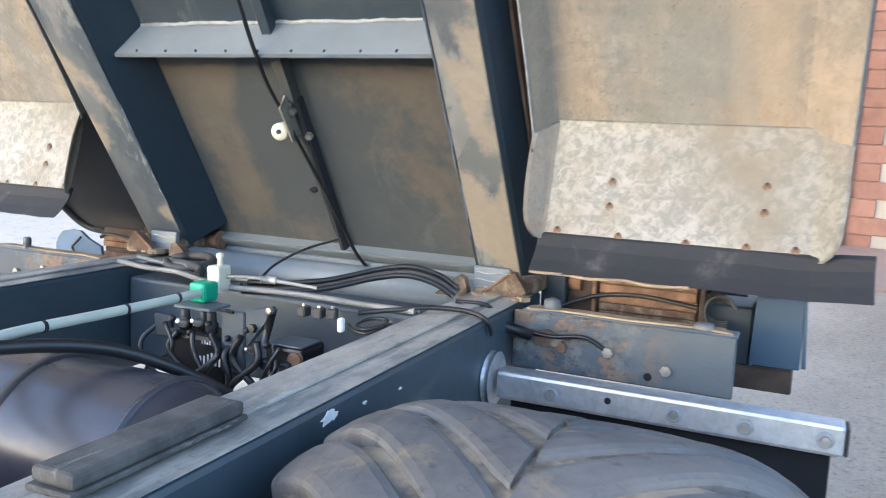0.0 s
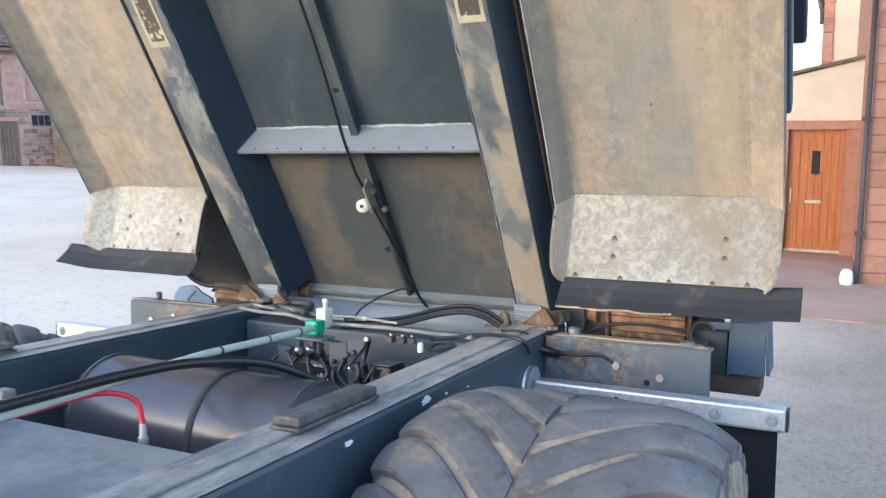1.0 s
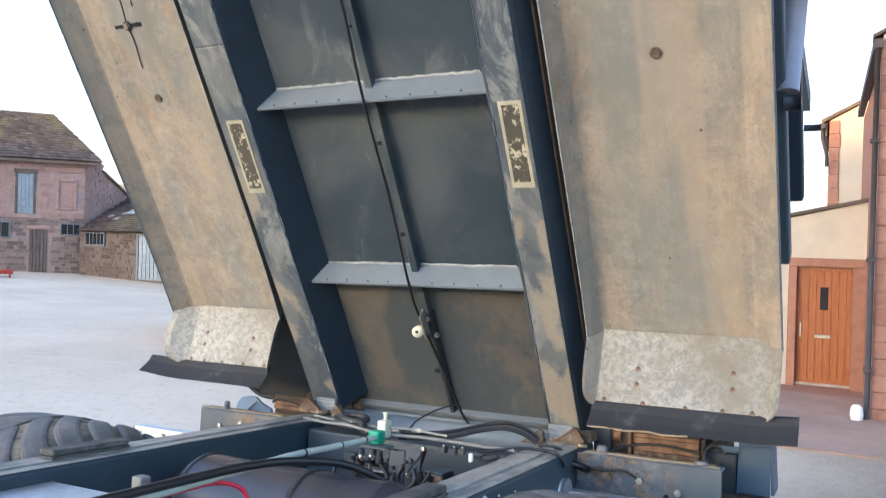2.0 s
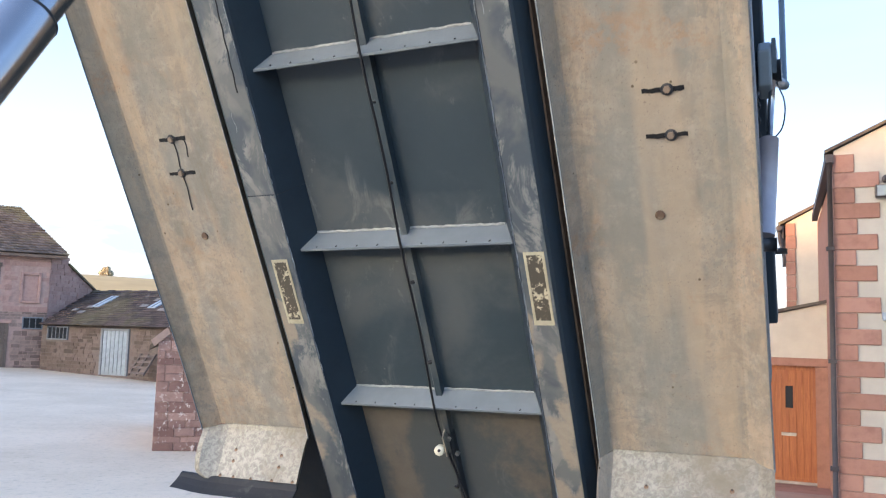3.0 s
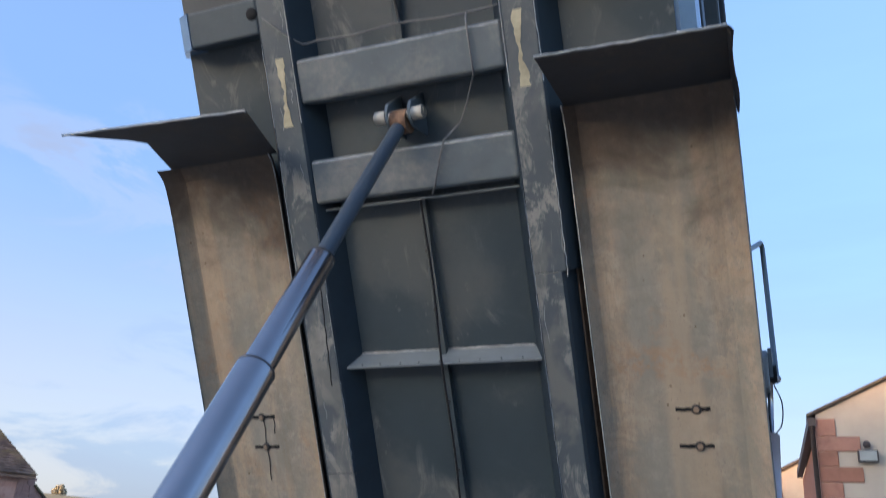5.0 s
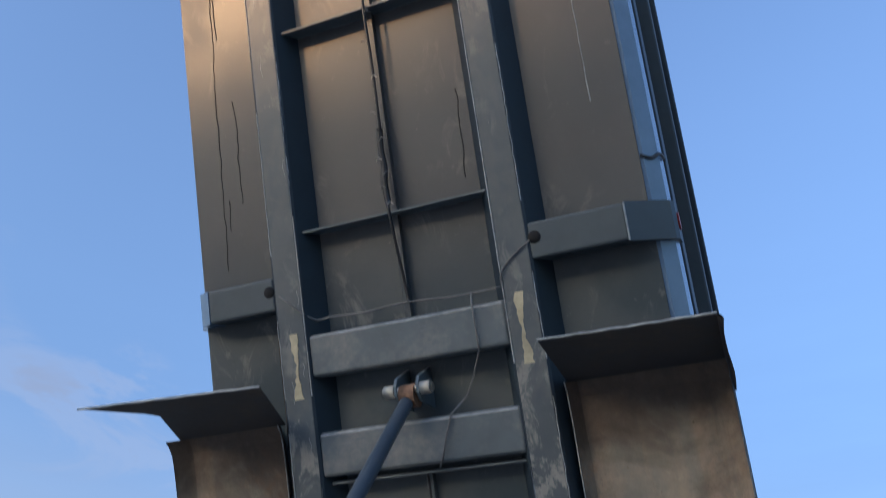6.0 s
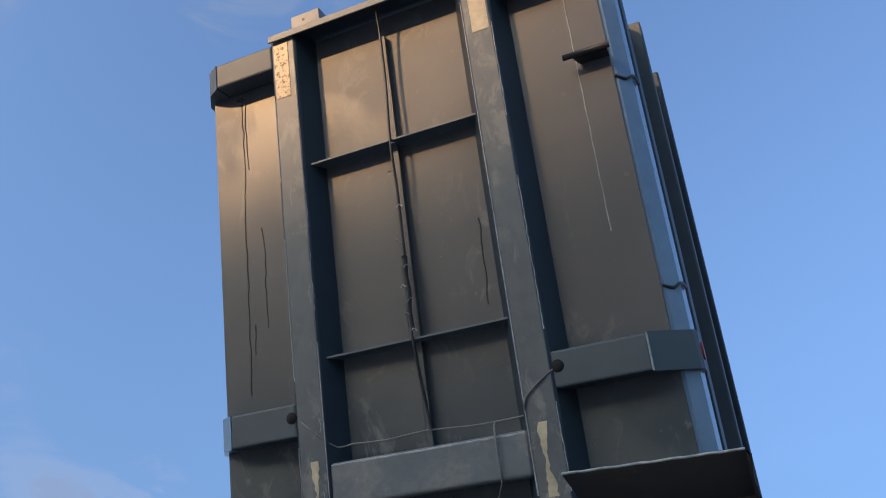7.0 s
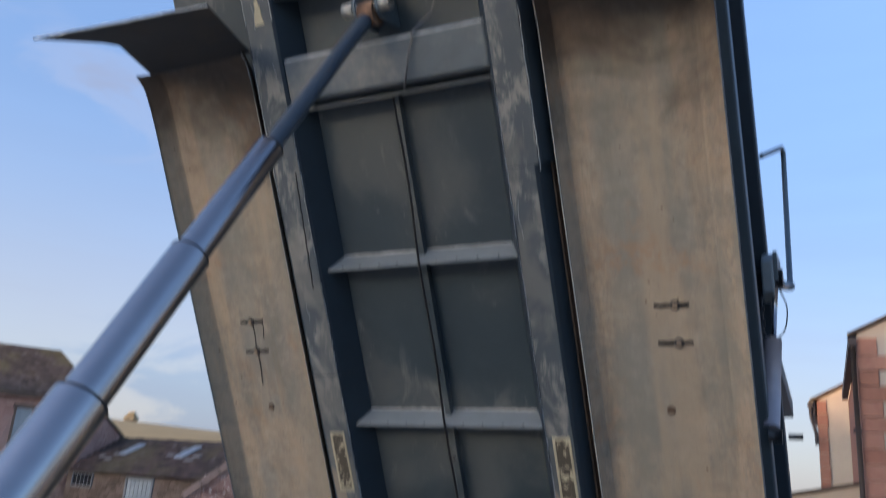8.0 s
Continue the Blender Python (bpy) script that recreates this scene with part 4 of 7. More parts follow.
def build_tailgate():
    """The raised tail door at the far end, with its lever and ram at the side."""
    g = thing("tailgate", BODY, "raised dark blue tail door behind the tipped body", "tailgate")
    part("door_panel", extrude([(0.12, -1.74), (-1.27, -3.43), (-1.37, -3.36), (-0.02, -1.74)], -1.10, 1.17, "x"), M_BLUE, g)
    arm = part("side_arm", bevelled(extrude([(0.27, -1.46), (0.285, -1.56), (0.24, -1.67), (0.10, -1.69), (0.035, -1.60), (0.045, -1.46), (0.12, -1.41)], 1.205, 1.262, "x"), 0.010, 2), M_GREYBLUE, g, "angular pivot casting")
    part("arm_plate", extrude([(0.31, -1.50), (0.20, -1.72), (0.05, -1.70), (0.16, -1.47)], 1.264, 1.282, "x"), M_BLUE, arm)
    part("arm_bolt", rod((1.282, 0.10, -1.63), (1.30, 0.10, -1.63), 0.018, 8), M_BOLT, arm)
    part("pivot", rod((1.16, 0.156, -1.535), (1.30, 0.156, -1.535), 0.05), M_DARK, arm)
    part("lever", sweep([(1.18, 0.69, -2.57), (1.272, 0.68, -3.05), (1.28, 0.636, -3.12), (1.285, 0.3, -2.72), (1.291, -0.08, -2.28)], 0.017, 10, None, 0), M_BLUE, g, "bent tubular lever")
    part("lever_link", sweep([(1.291, -0.08, -2.28), (1.26, 0.1, -1.62)], 0.028, 10, None, 0), M_BLUE, g)
    ram = part("door_ram", rod((1.245, -0.09, -1.27), (1.222, -0.42, -0.96), 0.040), M_LILAC, g, "pale grey tail door ram")
    part("ram_rod", rod((1.262, 0.12, -1.48), (1.245, -0.09, -1.27), 0.014), M_CHROME, ram)
    part("hose", sweep([(1.28, 0.10, -1.52), (1.31, 0.02, -1.46), (1.30, -0.06, -1.36), (1.26, -0.10, -1.30)], 0.0035, 7), M_HOSE, ram, "thin looped hose")
    chain = part("chain", rod((1.20, 0.10, -1.40), (1.20, 0.08, -1.39), 0.012, 8), M_DARK, g, "short hanging chain")
    for k in range(12):
        c = Vector((1.20, 0.07 - 0.030 * k, -1.385 + 0.0165 * k))
        ring = [c + Vector((0.009 * math.cos(w) * (k % 2), 0.018 * math.sin(w), 0.009 * math.cos(w) * ((k + 1) % 2))) for w in (0.7 * q for q in range(10))]
        part("chain_link", sweep(ring, 0.004, 5, None, 0), M_DARK, chain)
    part("ram_end", rod((1.21, -0.45, -0.93), (1.27, -0.45, -0.93), 0.03), M_DARK, ram)
    part("latch_hook", rod((1.17, -1.237, -2.71), (1.26, -1.237, -2.71), 0.02), M_DARK, g)


build_body()
build_tailgate()


# ---- mudguards ----
def build_guard(s):
    """A long mudguard under the body; s: the side, -1 or 1."""
    g = thing("mudguard", BODY, "long sheet steel mudguard caked with dried tan mud", "mudguard", "mudguards")
    prof = [(-0.93, -0.088), (-0.75, -0.100), (-0.5, -0.105), (-0.1, -0.105), (0.4, -0.105), (0.9, -0.105), (1.4, -0.105), (1.58, -0.095), (1.645, -0.07)]
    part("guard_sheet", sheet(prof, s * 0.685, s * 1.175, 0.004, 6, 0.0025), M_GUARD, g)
    for name, xa, xb, dz in (("inner_lip", 0.685, 0.648, (0.07,) * 9), ("outer_lip", 1.175, 1.260 if s > 0 else 1.238, (0.062, 0.066, 0.066, 0.065, 0.065, 0.065, 0.065, 0.07, 0.08))):
        bm = bmesh.new()
        rows = [[bm.verts.new(p) for p in ((s * xa, y, z), (s * (xa * 0.45 + xb * 0.55), y, z + d * 0.3), (s * xb, y, z + d), (s * xb, y, z + d - 0.004), (s * xa, y, z - 0.004))] for (y, z), d in zip(prof, dz)]
        for p, q in zip(rows, rows[1:]):
            for k in range(4):
                bm.faces.new((p[k], p[k + 1], q[k + 1], q[k]))
        bmesh.ops.recalc_face_normals(bm, faces=bm.faces)
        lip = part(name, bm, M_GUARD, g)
        part("lip_edge", sweep([(s * (xb + 0.001), y, z + d - 0.002) for (y, z), d in zip(prof, dz)], 0.0032, 6), M_WELD if name == "inner_lip" else M_WELDDK, lip, "bare worn edge of the sheet")
    # front return, bent down off the sheet; the left one flares at both ends
    def edge(t):
        if s > 0:
            return 0.648, 1.258 + 0.012 * t
        return 0.65 - 0.138 * t, (1.222 - 0.176 * t if t < 0.75 else 1.09 + (t - 0.75) * 0.63)

    def on(u, q, lift=0.0):
        t = q * (1.0 + (0.18 if s < 0 else -0.05) * u)
        lo, hi = edge(t)
        return (s * (lo * (1 - u) + hi * u), 1.645 + 0.155 * t + lift, -0.07 + 0.40 * t + 0.004 * math.sin(9 * u) * q - lift * 0.4)

    bm = bmesh.new()
    n, rws = 8, 10
    a = [[bm.verts.new(on(k / n, j / rws)) for k in range(n + 1)] for j in range(rws + 1)]
    b = [[bm.verts.new(on(k / n, j / rws, 0.005)) for k in range(n + 1)] for j in range(rws + 1)]
    for j in range(rws):
        for k in range(n):
            bm.faces.new((a[j][k], a[j][k + 1], a[j + 1][k + 1], a[j + 1][k]))
            bm.faces.new((b[j][k], b[j + 1][k], b[j + 1][k + 1], b[j][k + 1]))
        for k in (0, n):
            bm.faces.new((a[j][k], a[j + 1][k], b[j + 1][k], b[j][k]))
    for k in range(n):
        bm.faces.new((a[rws][k], a[rws][k + 1], b[rws][k + 1], b[rws][k]))
    bmesh.ops.recalc_face_normals(bm, faces=bm.faces)
    ret = part("front_return", bm, M_RETURN, g, "dark dirty front return plate bent down")
    part("curled_edge", sweep([on(k / 16, 1.0 + 0.006 * math.sin(k * 2.1)) for k in range(17)], 0.005, 6), M_WORN, ret, "worn bare curled edge")
    if s > 0:
        # its outer end is turned down to the guard and dented
        bm = bmesh.new()
        rows = []
        for k in range(9):
            q = k / 8
            x0, y0, z0 = on(1.0, q)
            w = 0.02 + 0.10 * (1 - q) ** 1.3
            rows.append([bm.verts.new(p) for p in ((x0, y0, z0), (x0 + 0.010, y0 - w * 0.35, z0 - 0.004), (x0 + 0.014 + 0.006 * math.sin(7 * q), y0 - w, z0 + 0.01), (x0 + 0.008, y0 - w, z0 + 0.01), (x0 - 0.004, y0 - 0.004, z0))])
        for p, q in zip(rows, rows[1:]):
            for k in range(4):
                bm.faces.new((p[k], p[k + 1], q[k + 1], q[k]))
        bmesh.ops.recalc_face_normals(bm, faces=bm.faces)
        part("return_side", bm, M_RETURN, ret, "dented side of the return")
    for k in range(4):
        x, y, z = on(0.16 + 0.16 * k, 0.93, 0.006)
        part("bolt", bolt_head(0.010, 0.008), M_WORN, ret, at=pose(x, y, z, -70))
    # bolted galvanised tail plate, bent outwards, and its rubber flap
    tz = [(-0.922, -0.080), (-0.94, -0.066), (-1.01, 0.012), (-1.07, 0.082), (-1.095, 0.112)]
    xi, xo, xf = (0.690, 1.206, 1.262) if s > 0 else (0.683, 1.120, 1.230)
    tail = part("tail_plate", sheet(tz, s * xi, s * xo, 0.006, 3, 0.0012), M_GALV, g, "mottled bare galvanised tail plate")

    def flange(x0, x1, rise, mat=M_GUARD):
        """A side of the scoop: it carries the guard's lip on and curls in to the plate's end."""
        bm = bmesh.new()
        rows = []
        n = 14
        for k in range(n + 1):
            q = k / n
            u = q * (len(tz) - 1)
            i = min(int(u), len(tz) - 2)
            y, z = (tz[i][j] + (tz[i + 1][j] - tz[i][j]) * (u - i) for j in (0, 1))
            e = math.sqrt(max(0.0, 1 - max(0.0, (q - 0.45) / 0.56) ** 2))
            turn = min(1.0, q * 2.2)
            h = rise * (0.25 + 0.75 * e)
            dv, dz = 0.72 * h * turn, h * (1 - 0.32 * turn)
            xe = x0 + (x1 - x0) * (0.30 + 0.70 * e)
            rows.append([bm.verts.new(p) for p in ((s * x0, y, z), (s * (x0 * 0.45 + xe * 0.55), y + dv * 0.35, z + dz * 0.35), (s * xe, y + dv, z + dz), (s * xe, y + dv, z + dz - 0.005), (s * x0, y, z - 0.006))])
        for p, q in zip(rows, rows[1:]):
            for k in range(4):
                f = bm.faces.new((p[k], p[k + 1], q[k + 1], q[k]))
                f.smooth = k < 2
        bm.faces.new(rows[0])
        bm.faces.new(rows[-1])
        bmesh.ops.recalc_face_normals(bm, faces=bm.faces)
        side = part("plate_side", bm, mat, tail, "dusty rolled side of the tail plate")
        return side

    flange(xi, xi - 0.040, 0.064)
    flange(xo, xf, 0.050, M_GALV)
    w = xo - xi
    for q, k in ((0.25, 0.42), (0.25, 0.64), (0.83, 0.38), (0.83, 0.60), (0.05, 0.89), (0.30, 0.90), (0.56, 0.91), (0.78, 0.90), (0.95, 0.89)):
        y, z = -0.94 - 0.155 * k, -0.066 + 0.178 * k
        part("bolt", bolt_head(0.0044, 0.0018), M_DARKRUST, tail, at=pose(s * (xi + w * q), y, z, -48))
        part("rust_stain", lathe([(0.0085, 0), (0.0085, 0.0005), (0.004, 0.0006)], 11, smooth=False), M_RUSTSTAIN, tail, at=pose(s * (xi + w * q), y - 0.003, z + 0.004, -48))
    fl = [(-1.085, 0.108), (-1.100, 0.128), (-1.109, 0.160), (-1.113, 0.196)]
    wide = 1.315 if s > 0 else 1.30
    bm = sheet(fl, s * (xi - 0.012), s * wide, 0.012, 12, 0.003)
    for v in bm.verts:
        f = max(0.0, (abs(v.co.x) - xo) / (wide - xo))
        v.co.y += f * (0.020 if s > 0 else 0.030)
        v.co.z += f * 0.012
        if s < 0:
            v.co.y += (-1.113 - v.co.y + 0.04 * f) * 0.55 * f
    flap = part("rubber_flap", bm, M_FLAP, g, "stiff black rubber flap, dusty and bent")
    if s > 0:
        part("worn_edge", sweep([(xi - 0.01 + 0.040 * k, -1.116 + 0.002 * math.sin(k * 1.7), 0.196 + 0.002 * math.sin(k * 2.3)) for k in range(9)], 0.0035, 6), M_MUD, flap, "muddy frayed lower edge")
    # bolt slots
    for y in (0.428, 0.281) if s > 0 else (0.439, 0.294):
        c0, c1, bx = (0.928, 1.058, 1.006) if s > 0 else (-1.030, -0.897, -0.967)
        rs = random.Random(int(y * 1000))
        rag = [(c0 + (c1 - c0) * k / 12, y - 0.0055 - rs.uniform(0, 0.0035)) for k in range(13)] + [(c1 - (c1 - c0) * k / 12, y + 0.0052 + rs.uniform(0, 0.004)) for k in range(13)]
        sl = part("slot", extrude(rag, -0.104, -0.1015, "z"), M_BLACK, g, "dark bolt slot")
        part("washer_mark", lathe([(0.010, 0), (0.020, 0.0005), (0.018, 0.003), (0.010, 0.0035)], 14), M_DARK, sl, at=pose(bx, y, -0.1020))
        part("slot_bolt", bolt_head(0.0125, 0.010), M_DULLBOLT, sl, at=pose(bx, y, -0.1015))
    if s < 0:
        for x, y, L in ((-0.965, 0.282, 0.15), (-0.962, 0.428, 0.13), (-0.905, 0.430, 0.07)):
            part("drip_stain", run_line([(x + 0.004 * math.sin(k), y - L * k / 5, -0.1015) for k in range(6)], 0.0022, 5, 3), M_DARK, g, "dark oily run below the slot")
    part("old_bolt", lathe([(0.0, -0.001), (0.017, 0.0), (0.016, 0.0022), (0.009, 0.003), (0.0, 0.003)], 14), M_HINGE, g, at=pose(s * 0.947, 0.012, -0.102))
    return g


for side in (-1, 1):
    build_guard(side)


# ---- chassis ----
def build_chassis():
    ch = thing("trailer_chassis", CHASSIS, "dark blue two-rail steel trailer chassis with dusty top faces", "trailer chassis")
    for s in (-1, 1):
        h = 0.0 if s > 0 else -0.014          # the chassis sags a little to one side
        end, lid = (1.09, -0.004) if s > 0 else (1.07, -0.020)
        rail = part("chassis_rail", bbox(s * 0.47, s * 0.61, -4.4, -0.02, -0.30, h, 0.010, 2), M_RAIL, ch, "box rail with dried mud on top")
        part("top_dust", bbox(s * 0.473, s * 0.607, -4.39, -0.03, h, h + 0.0022, 0.001, 1), M_RAILTOP, rail, "dusty worn top face")
        part("top_strip", bbox(s * 0.515, s * 0.555, -4.2, -0.1, h + 0.002, h + 0.008, 0.002, 1), M_RAILTOP, rail)
        pad = part("rubber_pad", bbox(s * 0.512, s * 0.570, -1.425, -1.158, h + 0.016, h + 0.034, 0.005, 2), M_PAD, rail, "worn black rubber rest pad")
        part("pad_plate", bbox(s * 0.509, s * 0.573, -1.43, -1.154, h + 0.0085, h + 0.0155, 0.002, 1), M_PAD, pad, "steel strip under the pad")
        if s > 0:
            rng = random.Random(12)
            for k, (y, z, r) in enumerate(((-1.019, -0.022, 0.0105), (-0.92, -0.03, 0.003), (-0.80, -0.04, 0.0025), (-1.33, -0.030, 0.006))):
                pts = [(y + 2.2 * r * rng.uniform(0.5, 1.2) * math.cos(a), z + r * rng.uniform(0.5, 1.2) * math.sin(a)) for a in (2 * math.pi * i / 22 for i in range(22))]
                part("paint_splash", extrude(pts, 0.6095, 0.6115, "x"), M_WHITE, rail, "white splash of paint")
        part("lamp_bracket", bbox(s * 0.615, s * end, -0.245, -0.235, -0.135, lid - 0.001, 0.003, 1), M_BRACKET, ch, "steel outrigger plate with rusty scuffs")
        part("bracket_flange", bbox(s * 0.63, s * end, -0.235, -0.18, lid - 0.008, lid, 0.002, 1), M_GREYBLUE, ch)
        tube = part("guard_tube", rod((s * 0.612, -0.375, -0.130), (s * 0.628, -0.375, -0.130), 0.058), M_ZINC, ch, "galvanised flange and tube")
        part("tube", bbox(s * 0.635, s * 1.295, -0.40, -0.345, -0.165, -0.105, 0.008, 2), M_ZINC, tube, "galvanised square tube")
        for x in (0.755, 0.998, 1.127, 1.262):
            part("washer", rod((s * x, -0.400, -0.135), (s * x, -0.403, -0.135), 0.016, 16), M_WORN, tube, "dull washer")
            part("bolt", bolt_head(0.010, 0.008), M_BOLT, tube, at=pose(s * x, -0.403, -0.135, 90))
        part("bolt_hole", rod((s * 0.87, -0.4015, -0.130), (s * 0.87, -0.399, -0.130), 0.007, 10), M_BLACK, tube)
        part("end_cap", bbox(s * 1.295, s * 1.301, -0.397, -0.348, -0.162, -0.108, 0.002, 1), M_DARK, tube, "dark end cap")
        part("mud_flap", bbox(s * 0.66, s * 1.275, -0.372, -0.362, -0.75, -0.165, 0.002, 1), M_BLACKFLAP, ch, "black rubber mud flap hung from the tube")
        part("hinge_block", bbox(s * 0.46, s * 0.62, -0.10, 0.05, 0.003, 0.045, 0.012, 2), M_HINGE, ch, "rusty dust-caked hinge block")
        part("hinge_cheek", bbox(s * 0.605, s * 0.668, -0.012, 0.018, -0.10, 0.13, 0.004, 1), M_NAVY, ch, "dark cheek beside the hinge")
        part("hinge_pin", rod((s * 0.42, 0.03, 0.03), (s * 0.70, 0.03, 0.03), 0.028), M_RUST, ch)
        foot = part("hinge_foot_plate", bbox(s * 0.463, s * 0.558, -0.118, -0.101, 0.0, 0.062, 0.004, 2), M_GREYBLUE, ch, "bright worn slate blue foot plate")
        for k in range(3):
            part("wear_line", run_line([(s * (0.468 + 0.0125 * q), -0.1185, 0.012 + 0.018 * k + 0.002 * math.sin(q + k)) for q in range(8)], 0.0014, 4, 1), M_WORN, foot)
        part("hinge_ear", extrude([(s * 0.498, 0.001), (s * 0.575, 0.062), (s * 0.584, 0.060), (s * 0.614, 0.018), (s * 0.585, 0.001)], -0.16, -0.135, "y"), M_HINGE, ch, "rusty splayed hinge ear")
        part("hinge_ear", extrude([(s * 0.375, -0.012), (s * 0.438, 0.040), (s * 0.452, 0.034), (s * 0.462, 0.001), (s * 0.45, -0.012)], -0.15, -0.125, "y"), M_HINGE, ch, "rusty splayed hinge ear")
        part("ear_edge", rod((s * 0.575, -0.161, 0.061), (s * 0.498, -0.161, 0.002), 0.0035, 6), M_RUST, ch)
        if s > 0:
            part("bracket_knob", lathe([(0.018, 0), (0.020, 0.006), (0.018, 0.022), (0.008, 0.026)], 16), M_GREYWIRE, ch, at=pose(0.69, -0.20, -0.004))
            part("bracket_knob", lathe([(0.020, 0), (0.022, 0.004), (0.020, 0.012), (0.008, 0.015)], 16), M_GREYWIRE, ch, at=pose(1.02, -0.205, -0.004))
        else:
            stud = part("bracket_stud", lathe([(0.0105, 0), (0.0105, 0.010), (0.012, 0.011), (0.012, 0.030), (0.009, 0.034), (0.0, 0.035)], 14), M_GREYWIRE, ch, at=pose(-0.956, -0.21, lid))
            part("nut", lathe([(0.0, 0), (0.017, 0.0), (0.017, 0.007), (0.0, 0.0072)], 6, smooth=False), M_GREYWIRE, stud)
        rr = random.Random(40 + s)
        for k in range(7):
            cx, cy, q = s * rr.uniform(0.48, 0.62), rr.uniform(-0.22, -0.08), rr.uniform(0.012, 0.03)
            pts = [(cx + q * rr.uniform(0.6, 1.2) * math.cos(w), cy + q * rr.uniform(0.6, 1.2) * math.sin(w)) for w in (2 * math.pi * i / 8 for i in range(8))]
            part("mud_crumb", extrude(pts, 0.0022, 0.004 + rr.uniform(0.002, 0.012), "z"), M_MUD, ch)
        part("flange_dirt", extrude([(s * 0.64, -0.232), (s * 0.72, -0.215), (s * 0.86, -0.225), (s * 1.0, -0.21), (s * 1.08, -0.228), (s * 1.06, -0.184), (s * 0.9, -0.19), (s * 0.75, -0.183), (s * 0.645, -0.19)], lid, lid + 0.004, "z"), M_MUD, ch, "dried mud on the flange")
        crust = [(s * (0.70 + 0.045 * rr.uniform(0.55, 1.1) * math.cos(w)), -0.060 + 0.020 * rr.uniform(0.6, 1.1) * math.sin(w)) for w in (2 * math.pi * i / 16 for i in range(16))]
        part("rust_crust", extrude(crust, -0.256, -0.245, "y"), M_HINGE, ch, "crusted rusty connector")
        part("bracket_hole", rod((s * 0.919, -0.2465, -0.113), (s * 0.919, -0.245, -0.113), 0.009, 10), M_BLACK, ch)
    part("rear_crossmember", bbox(-0.465, 0.465, -0.30, -0.16, -0.26, -0.04, 0.010, 2), M_SLATEBLUE, ch)
    part("rear_plate", bbox(-0.46, 0.46, 0.055, 0.07, -0.10, 0.010, 0.003, 1), M_GREYBLUE, ch, "slate blue rear plate below the floor edge")
    part("rear_tube", rod((-0.465, -0.05, -0.03), (0.465, -0.05, -0.03), 0.045), M_GREYBLUE, ch)
    part("front_crossmember", bbox(-0.465, 0.465, -1.85, -1.335, -0.22, -0.10, 0.012, 2), M_DUSTPLATE, ch, "wide dusty grey cross plate")
    part("side_plate", bbox(-0.465, -0.21, -2.3, -1.46, -0.06, -0.05, 0.002, 1), M_ZINC, ch, "pale galvanised side plate")
    for y in (-1.1, -2.4):
        part("axle", rod((-0.95, y, -0.55), (0.95, y, -0.55), 0.065), M_DARK, ch)
    # rear beams and lamp housings behind the brackets
    for s in (-1, 1):
        out = 0.985 if s > 0 else 0.878
        rb = part("rear_beam", bbox(s * 0.62, s * out, 0.02, 0.16, -0.20, 0.05 if s > 0 else 0.02, 0.008, 2), M_DARKRUST, ch, "rust-stained rear beam")
        lay = random.Random(61 + s)
        z0 = -0.125
        while z0 < (0.042 if s > 0 else 0.012):
            hgt = lay.uniform(0.010, 0.026)
            part("rusty_strip", bbox(s * (0.748 if s > 0 else 0.680), s * (out - lay.uniform(0, 0.012)), 0.006 + lay.uniform(0, 0.008), 0.019, z0, z0 + hgt - 0.002, 0.002, 1), M_RUST if lay.random() < (0.62 if s > 0 else 0.4) else lay.choice((M_DARKRUST, M_HINGE)), rb, "flaking rusty strip")
            z0 += hgt
        part("loom", sweep([(s * 0.64, -0.02, -0.04), (s * 0.74, 0.005, 0.0), (s * 0.85, 0.008, 0.012), (s * out, 0.0, 0.0)], 0.006, 6), M_HOSE, ch, "tied cable loom")
    part("beam_strap", bbox(0.986, 0.998, -0.002, 0.019, -0.16, 0.05, 0.002, 1), M_DARKRUST, rb)
    for k in range(4):
        part("cable_coil", sweep([(1.035 + 0.035 * math.cos(w), -0.005 - 0.006 * k, (0.026 + 0.004 * k) * math.sin(w)) for w in (0.3 + 0.7 * q for q in range(8))], 0.005, 6), M_HOSEDUST, rb)
    part("strap_plate", bbox(0.73, 0.74, 0.005, 0.019, -0.06, 0.05, 0.002, 1), M_RUST, ch)
    part("inner_box", bbox(1.0, 1.104, 0.02, 0.20, -0.125, 0.012, 0.004, 1), M_NAVY, ch, "deep blue inner plate")
    part("lamp_housing", extrude([(1.11, 0.055), (1.215, 0.06), (1.225, -0.11), (1.215, -0.11), (1.21, 0.045), (1.12, 0.04), (1.112, -0.12), (1.105, -0.12)], 0.0, 0.16, "y"), M_DEEPBLUE, ch, "blue painted folded lamp housing")
    part("housing_face", bbox(1.112, 1.212, 0.0, 0.006, -0.115, 0.05, 0.002, 1), M_DEEPBLUE, ch)
    part("step_plate", bbox(1.04, 1.20, 0.02, 0.15, -0.18, -0.125, 0.004, 1), M_DARKRUST, ch, "brown rusty plate under the lamp")
    # the other corner has only a small rounded plate with a wire hooked over it
    cp = part("corner_plate", extrude([(-0.88, -0.12), (-1.100, -0.12), (-1.098, -0.040), (-1.088, -0.018), (-1.066, 0.004), (-1.03, 0.011), (-0.99, 0.010), (-0.955, -0.014), (-0.90, -0.035)], 0.02, 0.032, "y"), M_SILL, ch, "pale blue rounded corner plate")
    part("wire", sweep([(-1.00, 0.012, -0.075), (-1.012, 0.008, -0.045), (-1.0, 0.004, -0.035), (-0.965, 0.0, -0.008)], 0.004, 6), M_HOSE, cp)
